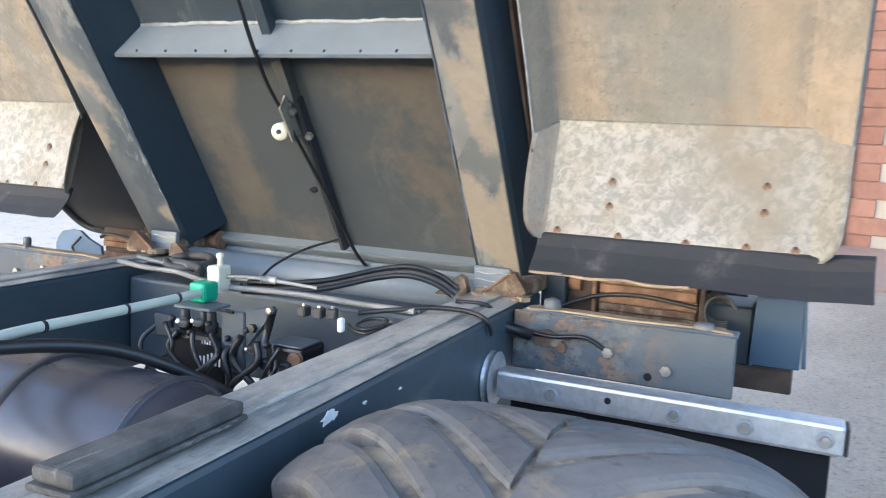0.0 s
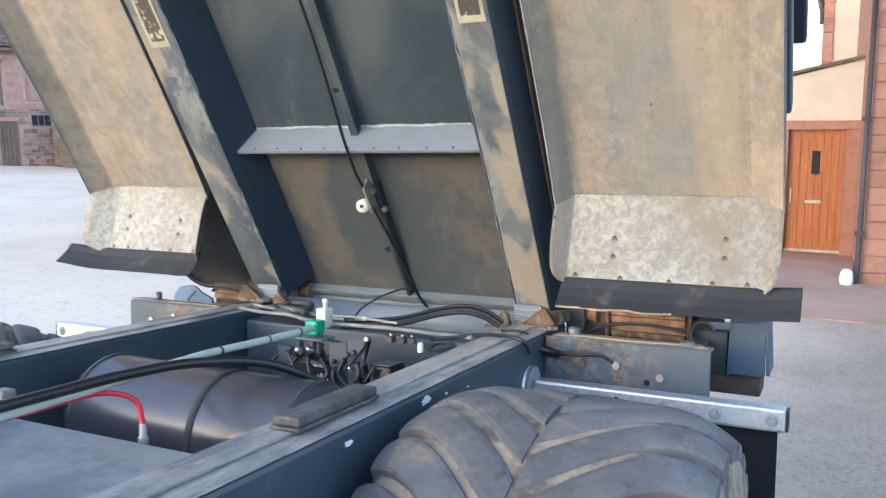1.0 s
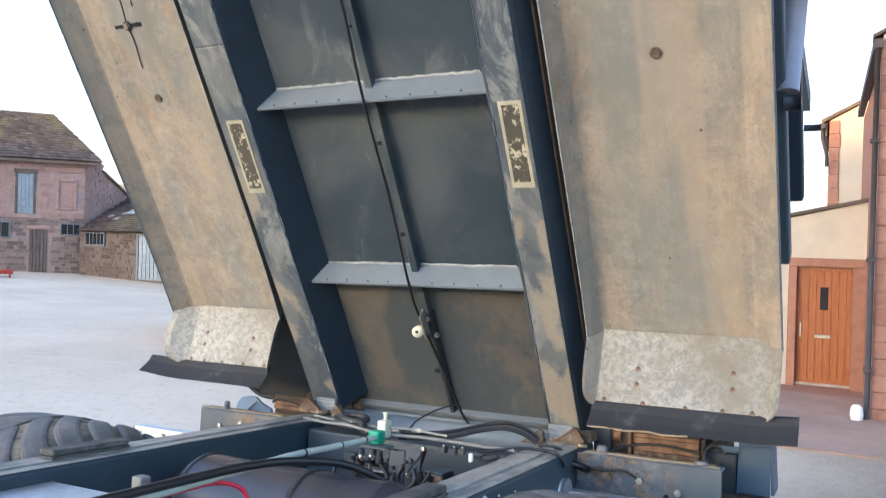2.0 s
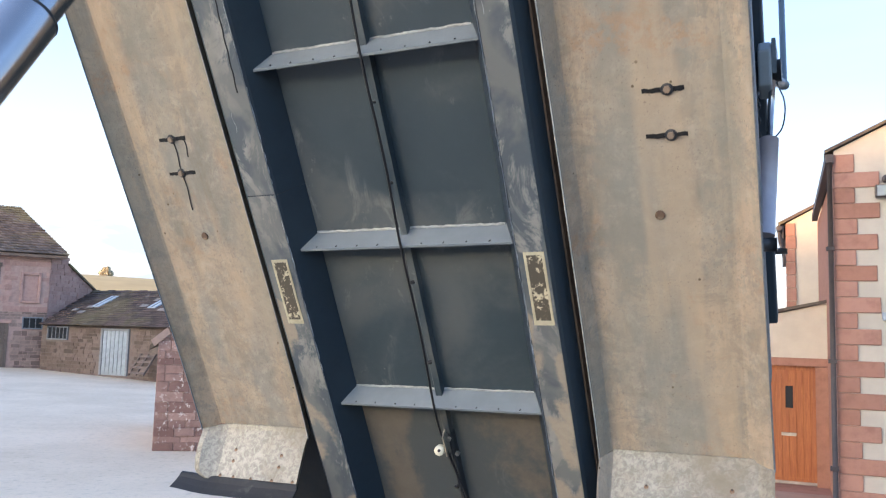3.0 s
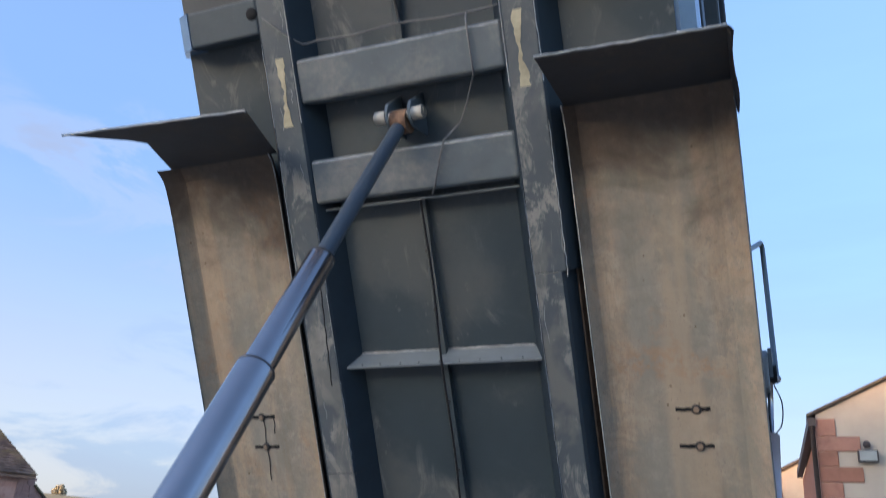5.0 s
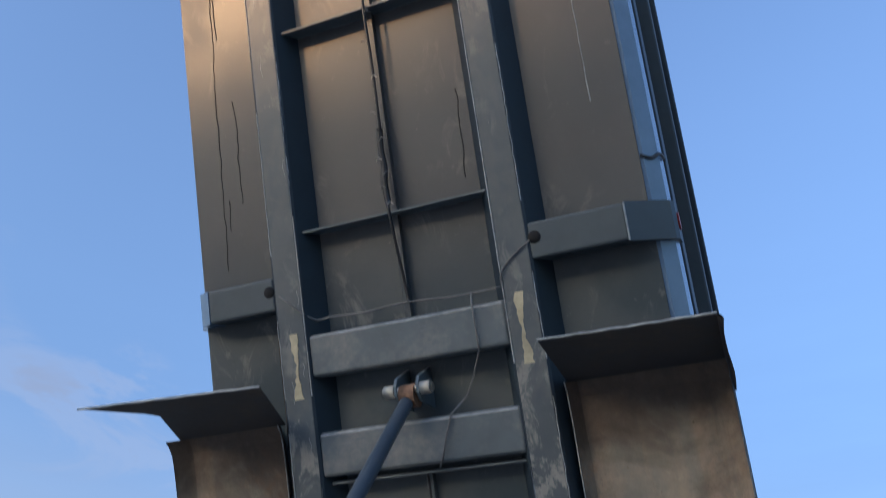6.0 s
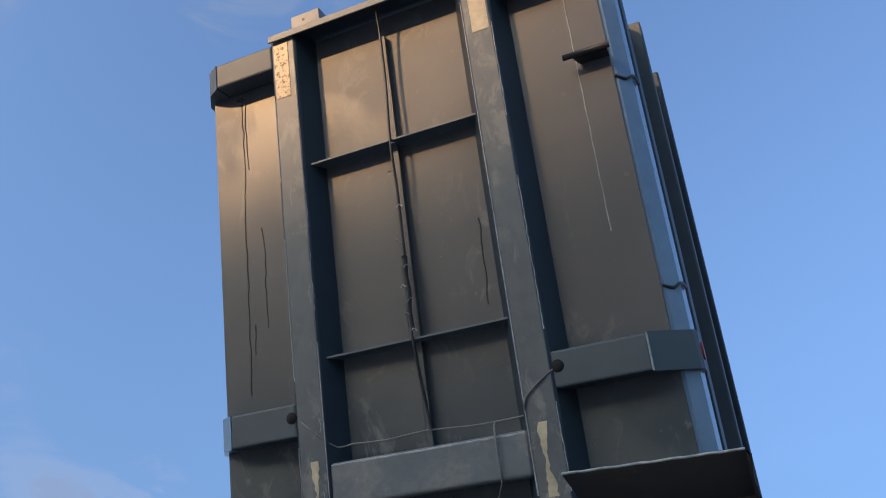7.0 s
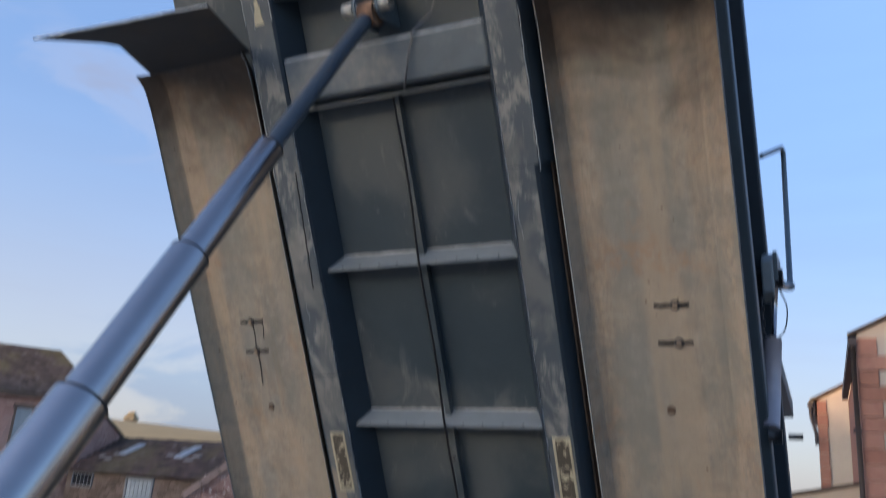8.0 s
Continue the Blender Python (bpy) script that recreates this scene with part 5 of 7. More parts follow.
    for k, (x, z) in enumerate(((0.70, -0.06), (0.832, -0.072), (0.956, -0.094), (0.73, -0.075))):
        part("bracket_bolt", bolt_head(0.013, 0.010), M_RUST if k in (0, 3) else M_BOLT, ch, at=pose(x, -0.2455, z, 90))
    for x, z in ((-0.956, -0.086), (-0.843, -0.067)):
        part("bracket_bolt", bolt_head(0.012, 0.010), M_BOLT, ch, at=pose(x, -0.2455, z, 90))
    part("bracket_cable", sweep([(0.50, -0.31, 0.010), (0.57, -0.30, 0.008), (0.60, -0.275, -0.03), (0.70, -0.258, -0.052), (0.78, -0.255, -0.045), (0.83, -0.25, -0.07)], 0.0045, 8), M_HOSE, ch, "thin black cable")
    part("cable_sleeve", sweep([(0.585, -0.275, -0.035), (0.665, -0.262, -0.055)], 0.013, 10, None, 0), M_HOSE, ch, "black rubber sleeve")
    return ch


build_chassis()


# ---- wheels ----
def build_wheel():
    R, Wd = 0.58, 0.54
    w = thing("wheel", Matrix(), "wide flotation trailer wheel with worn muddy tyre", "wheel", "trailer wheels")
    prof = [(0.30, -0.25), (0.34, -0.275), (0.42, -0.305), (0.495, -0.295), (0.530, -0.262), (0.570, -0.17), (0.577, 0), (0.570, 0.17), (0.530, 0.262), (0.495, 0.295), (0.42, 0.305), (0.34, 0.275), (0.30, 0.25)]
    bm = lathe(prof, 72)
    tyre = part("tyre", bm, M_TYREDUST, w, "worn black tyre with dusty grooves")
    # curved tread lugs
    lug = bmesh.new()
    N = 29
    rnd = random.Random(5)
    for side in (-1, 1):
        for k in range(N):
            a0 = 2 * math.pi * (k + (0.5 if side > 0 else 0)) / N
            wob, wide = rnd.uniform(-0.006, 0.006), rnd.uniform(0.96, 1.02)
            rows = []
            for j in range(12):
                t = j / 11
                h = side * (0.004 + t * 0.290)
                a = a0 + wob - 0.40 * math.sin(t * 1.35)
                half = (0.089 - 0.012 * t * t) * wide * (0.90 if j in (0, 11) else 1.0)
                drop = 0.004 * t + 0.050 * max(0.0, (t - 0.52) / 0.48) ** 2.2
                r_out, r_in = 0.5835 - drop + 0.0012 * math.sin(5 * t + k), 0.535 - drop
                rows.append([(r_in, a - half * 1.04, h), (r_out - 0.0085, a - half * 1.0, h)] + [(r_out - 0.0055 * abs(q) ** 5, a + half * q, h) for q in (-0.90, -0.62, 0, 0.62, 0.90)] + [(r_out - 0.0085, a + half * 1.0, h), (r_in, a + half * 1.04, h)])
            vs = [[lug.verts.new((r * math.cos(a), r * math.sin(a), h)) for r, a, h in row] for row in rows]
            for p, q in zip(vs, vs[1:]):
                for i in range(8):
                    lug.faces.new((p[i], p[i + 1], q[i + 1], q[i]))
            lug.faces.new(vs[0])
            lug.faces.new(vs[-1][::-1])
    bmesh.ops.recalc_face_normals(lug, faces=lug.faces)
    part("tread", lug, M_TYRE, tyre, "curved tread lugs with dust in the grooves")
    part("rim", lathe([(0.05, 0.10), (0.14, 0.10), (0.20, 0.02), (0.27, 0.0), (0.285, 0.20), (0.305, 0.215), (0.305, -0.215), (0.285, -0.2), (0.06, -0.18)], 40), M_GREYBLUE, w)
    part("hub", lathe([(0.09, 0.08), (0.09, 0.17), (0.07, 0.19), (0.01, 0.19)], 24), M_DARK, w)
    return w


wheel = build_wheel()
spots = [(1, -1.1), (1, -2.4), (-1, -1.1), (-1, -2.4)]
turn = {1: pose(0, 0, 0, 0, 90, 0), -1: pose(0, 0, 0, 0, -90, 0)}
for k, (s, y) in enumerate(spots):
    m = CHASSIS @ pose(s * 0.945, y, -0.548) @ turn[s] @ pose(0, 0, 0, 0, 0, 17 * k)
    if k:
        copy_thing(wheel, m)
    else:
        wheel.matrix_basis = m


# ---- hydraulic ram ----
def build_ram():
    ram = thing("hydraulic_ram", CHASSIS, "multi-stage hydraulic tipping ram, dark grey and polished", "hydraulic ram")
    a, b = Vector((0, -3.13, -0.10)), Vector((0, -1.735, 2.549))
    d = (b - a).normalized()

    def at_z(z):
        return a + d * ((z - a.z) / d.z)

    stages = ((-0.10, 0.40, 0.078, M_RAM), (0.35, 0.857, 0.067, M_CHROME), (0.85, 1.297, 0.056, M_CHROME), (1.29, 1.745, 0.045, M_CHROME), (1.74, 2.50, 0.029, M_RAM))
    q = d.to_track_quat("Z", "Y").to_matrix().to_4x4()
    for z0, z1, r, m in stages:
        L = (at_z(z1) - at_z(z0)).length
        bm = lathe([(r * 0.9, 0), (r, 0.004), (r, 0.012), (r, 0.03), (r, L - 0.04), (r, L - 0.02), (r, L - 0.012), (r * 0.985, L - 0.004), (r * 0.86, L)], 48)
        st = part("ram_stage", bm, m, ram, "smooth cylindrical ram stage", at=Matrix.Translation(at_z(z0)) @ q)
        part("wiper_ring", lathe([(r * 1.0, L - 0.012), (r * 1.012, L - 0.011), (r * 1.012, L - 0.006), (r * 0.99, L - 0.005)], 48), M_DARK, st)
    part("ram_eye", rod(b + Vector((-0.034, 0, 0)), b + Vector((0.034, 0, 0)), 0.05), M_RUST, ram, "rusty eye on the pin")
    part("base_trunnion", rod((-0.40, -3.13, -0.10), (0.40, -3.13, -0.10), 0.05), M_DARK, ram)
    return ram


build_ram()


# ---- air tank ----
def build_tank():
    t = thing("air_tank", CHASSIS, "glossy black cylindrical air tank between the rails", "air tank")
    m = pose(-0.35, -1.00, -0.18, 0, 90, 0)
    R = 0.155
    L = 0.68
    bm = lathe([(0.02, -0.06), (R * 0.6, -0.045), (R * 0.92, -0.012), (R, 0.02), (R, 0.03), (R, 0.06), (R, L - 0.06), (R, L - 0.03), (R, L - 0.02), (R * 0.92, L + 0.012), (R * 0.6, L + 0.045), (0.02, L + 0.06)], 48)
    part("tank_shell", bm, M_TANK, t, at=m)
    # thin black ring added for the dark band reflected in the shell
    part("hoop", lathe([(R - 0.006, 0.40), (R + 0.003, 0.402), (R + 0.003, 0.420), (R - 0.006, 0.422)], 48), M_RUBBER, t, "black ring in place of a dark reflection on the tank", at=m)
    for h in (0.02, L - 0.02):
        part("end_seam", lathe([(R - 0.006, h - 0.006), (R + 0.004, h - 0.004), (R + 0.004, h + 0.004), (R - 0.006, h + 0.006)], 48), M_TANK, t, at=m)
    return t


build_tank()


# ---- air and oil lines between the rails ----
def hose(pts, r, mat, label, category="hose", name="hose"):
    ob = new(name, finish(name, sweep(pts, r, 12), mat))
    ob.matrix_basis = CHASSIS
    return tagged(ob, label, category)


def build_lines():
    hose([(0.08, -2.6, -0.02), (0.064, -2.0, 0.02), (0.056, -1.8, 0.030), (0.049, -1.5, 0.031), (0.054, -1.32, 0.032), (0.088, -1.15, 0.028), (0.16, -0.99, 0.004), (0.235, -0.87, -0.06), (0.295, -0.78, -0.14), (0.31, -0.70, -0.25)], 0.0115, M_HOSE, "thick black rubber hose over the tank")
    hose([(-0.06, -2.6, -0.03), (0.0, -2.0, -0.008), (0.018, -1.775, -0.005), (0.012, -1.5, -0.004), (0.020, -1.36, -0.004), (0.050, -1.295, -0.03), (0.062, -1.285, -0.085)], 0.006, M_REDHOSE, "bright red air hose ending in a brass fitting")
    solid("hose_fitting", lathe([(0.008, 0), (0.011, 0.003), (0.011, 0.022), (0.008, 0.025), (0.008, 0.05), (0.005, 0.052)], 16), M_COLLAR, CHASSIS @ pose(0.062, -1.285, -0.133), "pale brass hose fitting on the tank", "fitting")
    hose([(-0.10, -2.3, -0.03), (-0.02, -1.95, -0.02), (0.04, -1.79, -0.02), (0.09, -1.775, -0.022), (0.15, -1.80, -0.035), (0.18, -1.85, -0.08)], 0.009, M_YELLOW, "bright yellow air hose")
    pipe = thing("air_pipe", CHASSIS, "pale green plastic air pipe with black ties", "air pipe")
    part("pipe", sweep([(0.02, -1.70, 0.0), (0.018, -1.35, 0.010), (0.008, -1.05, 0.018), (0.018, -0.85, 0.018), (0.022, -0.68, 0.017), (0.010, -0.56, 0.014)], 0.0095, 12), M_PIPE, pipe)
    for x, y in ((0.011, -0.98), (0.0195, -0.80), (0.021, -0.66)):
        part("cable_tie", rod((x, y - 0.003, 0.018), (x, y + 0.003, 0.018), 0.0115, 8), M_DARK, pipe)
    part("clip", bbox(-0.145, -0.110, -1.49, -1.455, -0.02, 0.012, 0.006, 2), M_PIPEGREY, pipe)
    v = thing("brake_valve", CHASSIS, "cream and green brake valve with white hose tails", "valve")
    part("body", bbox(-0.016, 0.018, -0.525, -0.48, 0.004, 0.064, 0.005, 2), M_CREAM, v, "cream valve body")
    part("knob", lathe([(0.005, 0), (0.007, 0.002), (0.007, 0.016), (0.009, 0.018), (0.009, 0.026), (0.004, 0.029)], 14), M_CREAM, v, at=pose(0.002, -0.50, 0.063))
    part("collar", bbox(-0.016, 0.028, -0.585, -0.535, -0.008, 0.036, 0.008, 2), M_GREEN, v, "green coupling")
    part("tail", sweep([(0.02, -0.50, 0.04), (0.07, -0.47, 0.038), (0.13, -0.44, 0.03), (0.2, -0.41, 0.02)], 0.0045, 10), M_COLLAR, v)
    part("tail_nut", sweep([(0.085, -0.462, 0.036), (0.115, -0.447, 0.033)], 0.009, 6, None, 0), M_COLLAR, v)
    # valve block below
    b = thing("valve_block", CHASSIS, "black brake valve block with tangled hoses and pale marks", "valve block")
    car = part("carrier", bbox(0.069, 0.130, -0.580, -0.572, -0.150, -0.014, 0.003, 1), M_SLATEBLUE, b, "slate blue carrier plate")
    part("carrier_fold", extrude([(0.131, -0.092), (0.131, -0.014), (0.150, -0.006), (0.193, 0.004), (0.201, -0.004)], -0.576, -0.560, "y"), M_SLATEBLUE, car, "sloping folded wing of the carrier")
    part("carrier_top", bbox(-0.030, 0.068, -0.615, -0.545, -0.016, -0.010, 0.002, 1), M_XMEMBER, car, "pale dusty top plate")
    part("link", rod((0.205, -0.585, -0.002), (0.184, -0.585, -0.076), 0.0085, 10), M_HOSE, b, "black linkage arm")
    part("link_bolt", bolt_head(0.008, 0.010), M_BOLT, b, at=pose(0.206, -0.592, 0.002, 90))
    part("link_bolt", bolt_head(0.010, 0.010), M_DARK, b, at=pose(0.152, -0.577, -0.045, 90))
    part("black_bar", rod((0.052, -0.586, -0.013), (0.106, -0.586, -0.016), 0.0035, 8), M_HOSE, b)
    left = part("block", bbox(-0.085, 0.058, -0.56, -0.47, -0.20, -0.085, 0.012, 2), M_HOSE, b)
    right = part("block", bbox(0.178, 0.270, -0.572, -0.48, -0.165, -0.078, 0.008, 2), M_HOSE, b)
    part("carrier_end", bbox(-0.112, -0.066, -0.585, -0.57, -0.095, -0.045, 0.003, 1), M_NAVY, b)
    for x, z, r in ((-0.031, -0.059, 0.010), (0.008, -0.053, 0.009), (-0.06, -0.082, 0.006), (0.150, -0.095, 0.007)):
        part("fitting", lathe([(r, 0), (r * 1.15, 0.004), (r * 1.15, 0.012), (r * 0.7, 0.014), (r * 0.7, 0.026), (r * 0.4, 0.028)], 10), M_BOLT, b, "bright metal fitting", at=pose(x, -0.575, z, 70))
    rng = random.Random(31)
    for k in range(4):
        x = -0.07 + 0.037 * k
        part("port", lathe([(0.012, 0), (0.015, 0.004), (0.015, 0.022), (0.011, 0.026), (0.011, 0.045), (0.007, 0.048)], 10), M_HOSE if k % 2 else M_DARK, left, at=pose(x, -0.53 + 0.02 * (k % 2), -0.086))
    for k in range(3):
        part("port", lathe([(0.012, 0), (0.014, 0.004), (0.014, 0.02), (0.009, 0.024)], 8), M_BOLT if k == 1 else M_DARK, right, at=pose(0.190 + 0.026 * k, -0.574, -0.115 - 0.025 * (k % 2), 90))
    part("cap", rod((0.258, -0.573, -0.098), (0.258, -0.584, -0.098), 0.016), M_RUST, right, "brown end cap")
    part("top_cover", bbox(0.182, 0.266, -0.568, -0.49, -0.078, -0.074, 0.001, 1), M_XMEMBER, right, "flat pale grey top")
    # unreadable pale lettering
    for k in range(6):
        x = -0.004 + k * 0.0105
        part("pale_bar", bbox(x, x + 0.005, -0.5625, -0.5605, -0.150, -0.150 + rng.uniform(0.018, 0.034), 0.0006, 1), M_WHITE, left)
    for k in range(7):
        x = 0.002 + k * 0.007
        part("pale_bar", bbox(x, x + 0.004, -0.5625, -0.5605, -0.104, -0.104 + rng.uniform(0.006, 0.010), 0.0006, 1), M_WHITE, left)
    for k in range(5):
        x = 0.186 + k * 0.012
        part("pale_bar", bbox(x, x + rng.uniform(0.005, 0.010), -0.5745, -0.5725, -0.142, -0.142 + rng.uniform(0.010, 0.020), 0.0006, 1), M_WHITE, right)
    for k in range(11):
        x = -0.10 + 0.034 * k
        pts = [(x, -0.585 + rng.uniform(-0.02, 0.02), -0.05 - rng.uniform(0, 0.05)), (x + rng.uniform(-0.05, 0.05), -0.60 + rng.uniform(-0.02, 0.0), -0.11), (x + rng.uniform(-0.06, 0.06), -0.605, -0.17), (x + rng.uniform(-0.09, 0.09), -0.58, -0.22), (x + rng.uniform(-0.05, 0.12), -0.53, -0.25)]
        part("small_hose", sweep(pts, rng.choice((0.005, 0.006, 0.008)), 8), M_HOSE, b)
    for k in range(4):
        a = 1.2 + k * 0.5
        part("small_hose", sweep([(0.10 + 0.11 * math.cos(w), -0.60 - 0.006 * k, -0.15 - (0.07 + 0.008 * k) * math.sin(w)) for w in (0.2 + 0.55 * q for q in range(6))], 0.005, 8), M_HOSE, b)
    for k in range(6):
        part("plug", lathe([(0.005, 0), (0.007, 0.003), (0.007, 0.012), (0.003, 0.015)], 8), M_DARK, b, at=pose(-0.06 + 0.05 * k, -0.578, -0.05 - 0.025 * (k % 2), 90))
    # bundle that arches to the hinge
    for k, (dy, dz, r) in enumerate(((0.0, 0.0, 0.0075), (0.016, 0.003, 0.007), (-0.014, -0.004, 0.0065), (0.006, 0.014, 0.006))):
        pts = [(0.04, -0.455 + dy, 0.008 + dz), (0.12, -0.44 + dy, 0.012 + dz), (0.21, -0.385 + dy, 0.022 + dz), (0.30, -0.32 + dy + 0.004 * k, 0.046 + dz), (0.37, -0.285 + dy, 0.056 + dz), (0.43, -0.265 + dy, 0.042 + dz), (0.475, -0.25 + dy, 0.014 + dz)]
        hose(pts, r, M_HOSEDUST if k < 2 else M_HOSE, "dark hose of the bundle arching to the hinge")
    # stiff grey pipes along the crossmember
    for k, (y, z, r) in enumerate(((-0.49, 0.016, 0.0065), (-0.462, 0.010, 0.006), (-0.43, 0.006, 0.005))):
        hose([(0.03, y - 0.01, z), (0.14, y + 0.002 * k, z + 0.002), (0.25, y + 0.012, z), (0.36, y + 0.020, z - 0.004), (0.47, y + 0.03, z - 0.006)], r, M_PIPEGREY if k < 2 else M_HOSEDUST, "stiff grey pipe along the crossmember", "pipe", "pipe")
    for k, (y, z) in enumerate(((-0.40, 0.006), (-0.365, 0.0), (-0.33, 0.008))):
        hose([(-0.005, y - 0.05, z + 0.004), (-0.10, y - 0.03, z), (-0.22, y + 0.01, z + 0.004), (-0.34, y + 0.03, z), (-0.45, y + 0.05, z + 0.004)], 0.0065 - 0.001 * (k % 2), M_PIPEGREY if k != 1 else M_HOSEDUST, "stiff grey pipe towards the far rail", "pipe", "pipe")
    for k, (x, y) in enumerate(((0.255, -0.545), (0.292, -0.545), (0.318, -0.535))):
        cl = thing("pipe_clamp", CHASSIS @ pose(x, y, -0.004, 0, 0, 8 * k), "small grey clamp on the pipes", "clamp")
        part("block", bbox(-0.010, 0.010, -0.014, 0.014, -0.008, 0.014, 0.003, 1), M_HOSEDUST, cl)
        part("clamp_bolt", bolt_head(0.004, 0.005), M_BOLT, cl, at=pose(0, 0, 0.014))
    hose([(-0.40, -0.20, 0.0)] + [(-0.285 - 0.062 * math.cos(w), -0.265 + 0.050 * math.sin(w), 0.012 + 0.010 * math.sin(w)) for w in (0.4 + 0.52 * q for q in range(12))] + [(-0.20, -0.33, 0.012), (-0.15, -0.40, 0.004)], 0.0125, M_HOSEDUST, "ribbed grey hose looping by the hinge")
    hose([(-0.285 - 0.042 * math.cos(w), -0.268 + 0.034 * math.sin(w), 0.006) for w in (0.2 + 0.6 * q for q in range(10))], 0.008, M_HOSE, "looped black hose by the hinge")
    hose([(0.385, -0.585, -0.004), (0.41, -0.60, -0.012), (0.44, -0.60, -0.012), (0.455, -0.565, -0.004), (0.44, -0.53, 0.002), (0.405, -0.54, 0.0), (0.40, -0.575, -0.006), (0.43, -0.59, -0.008), (0.462, -0.55, 0.002)], 0.0035, M_HOSE, "thin coiled black cable", "cable")
    hose([(0.36, -0.50, 0.0), (0.44, -0.47, 0.012), (0.50, -0.44, 0.018), (0.57, -0.42, 0.016), (0.612, -0.42, 0.004), (0.622, -0.40, -0.03)], 0.0052, M_HOSE, "thin black cable over the rail", "cable")
    hose([(0.05, -0.41, 0.03), (0.055, -0.36, 0.055), (0.085, -0.28, 0.085), (0.13, -0.20, 0.105)], 0.0032, M_HOSE, "thin black cable rising to the floor", "cable")
    solid("cable_joint", bbox(0.376, 0.388, -0.615, -0.60, -0.016, 0.012, 0.003, 1), M_WHITE, CHASSIS, "white plastic cable joint", "connector")


build_lines()


# ---- house ----
def build_house():
    h = thing("house", Matrix(), "white rendered farmhouse with red sandstone quoins", "house")
    GZ = -0.35
    # gable end facing the yard
    out = [(0.46, GZ), (0.46, 4.385), (4.6, 6.43), (8.8, 4.385), (8.8, GZ)]
    part("gable_wall", extrude(out, 10.0, 10.3, "y"), M_RENDER, h, "white render gable")
    part("side_wall", extrude([(0.46, 10.3), (0.76, 10.3), (0.58, 15.5), (0.28, 15.5)], GZ, 4.2, "z"), M_QUOIN, h, "red sandstone side wall")
    part("rear_wall", bbox(0.60, 8.8, 15.2, 15.5, GZ, 4.12, 0.005, 1), M_RENDER, h)
    part("far_side_wall", bbox(8.5, 8.8, 10.3, 15.2, GZ, 4.12, 0.005, 1), M_RENDER, h)
    for s in (-1, 1):
        bm = extrude([(4.6, 6.44), (4.6 + s * 4.25, 4.345), (4.6 + s * 4.25, 4.385), (4.6, 6.49)], 9.94, 15.6, "y")
        part("roof", bm, M_SLATE, h, "dark slate roof")
    rng = random.Random(5)
    z, k = 4.093 - 23 * 0.1962, 0
    while z < 4.10:
        hh = 0.1962 if z < 4.0 else 0.234
        wx = 0.49 if k % 2 == 0 else 0.24
        part("quoin", bbox(0.445, 0.46 + wx * rng.uniform(0.94, 1.06), 9.975, 10.0 + (0.27 if k % 2 == 0 else 0.5), z + 0.0025, z + hh - 0.0025, 0.007, 1), M_QUOIN, h)
        z += hh
        k += 1
    pipe = part("downpipe", sweep([(0.405, 9.93, 4.22), (0.405, 9.93, GZ)], 0.031, 12, None, 0), M_PVC, h, "dark brown plastic downpipe")
    for zz in (0.4, 1.7, 3.1):
        part("pipe_clip", bbox(0.35, 0.45, 9.90, 9.99, zz, zz + 0.05, 0.006, 1), M_PVC, pipe)
    part("gutter", extrude([(0.36, 9.93), (0.455, 9.93), (0.28, 15.3), (0.185, 15.3)], 4.21, 4.33, "z"), M_PVC, h, "black gutter along the eave")
    return h


build_house()


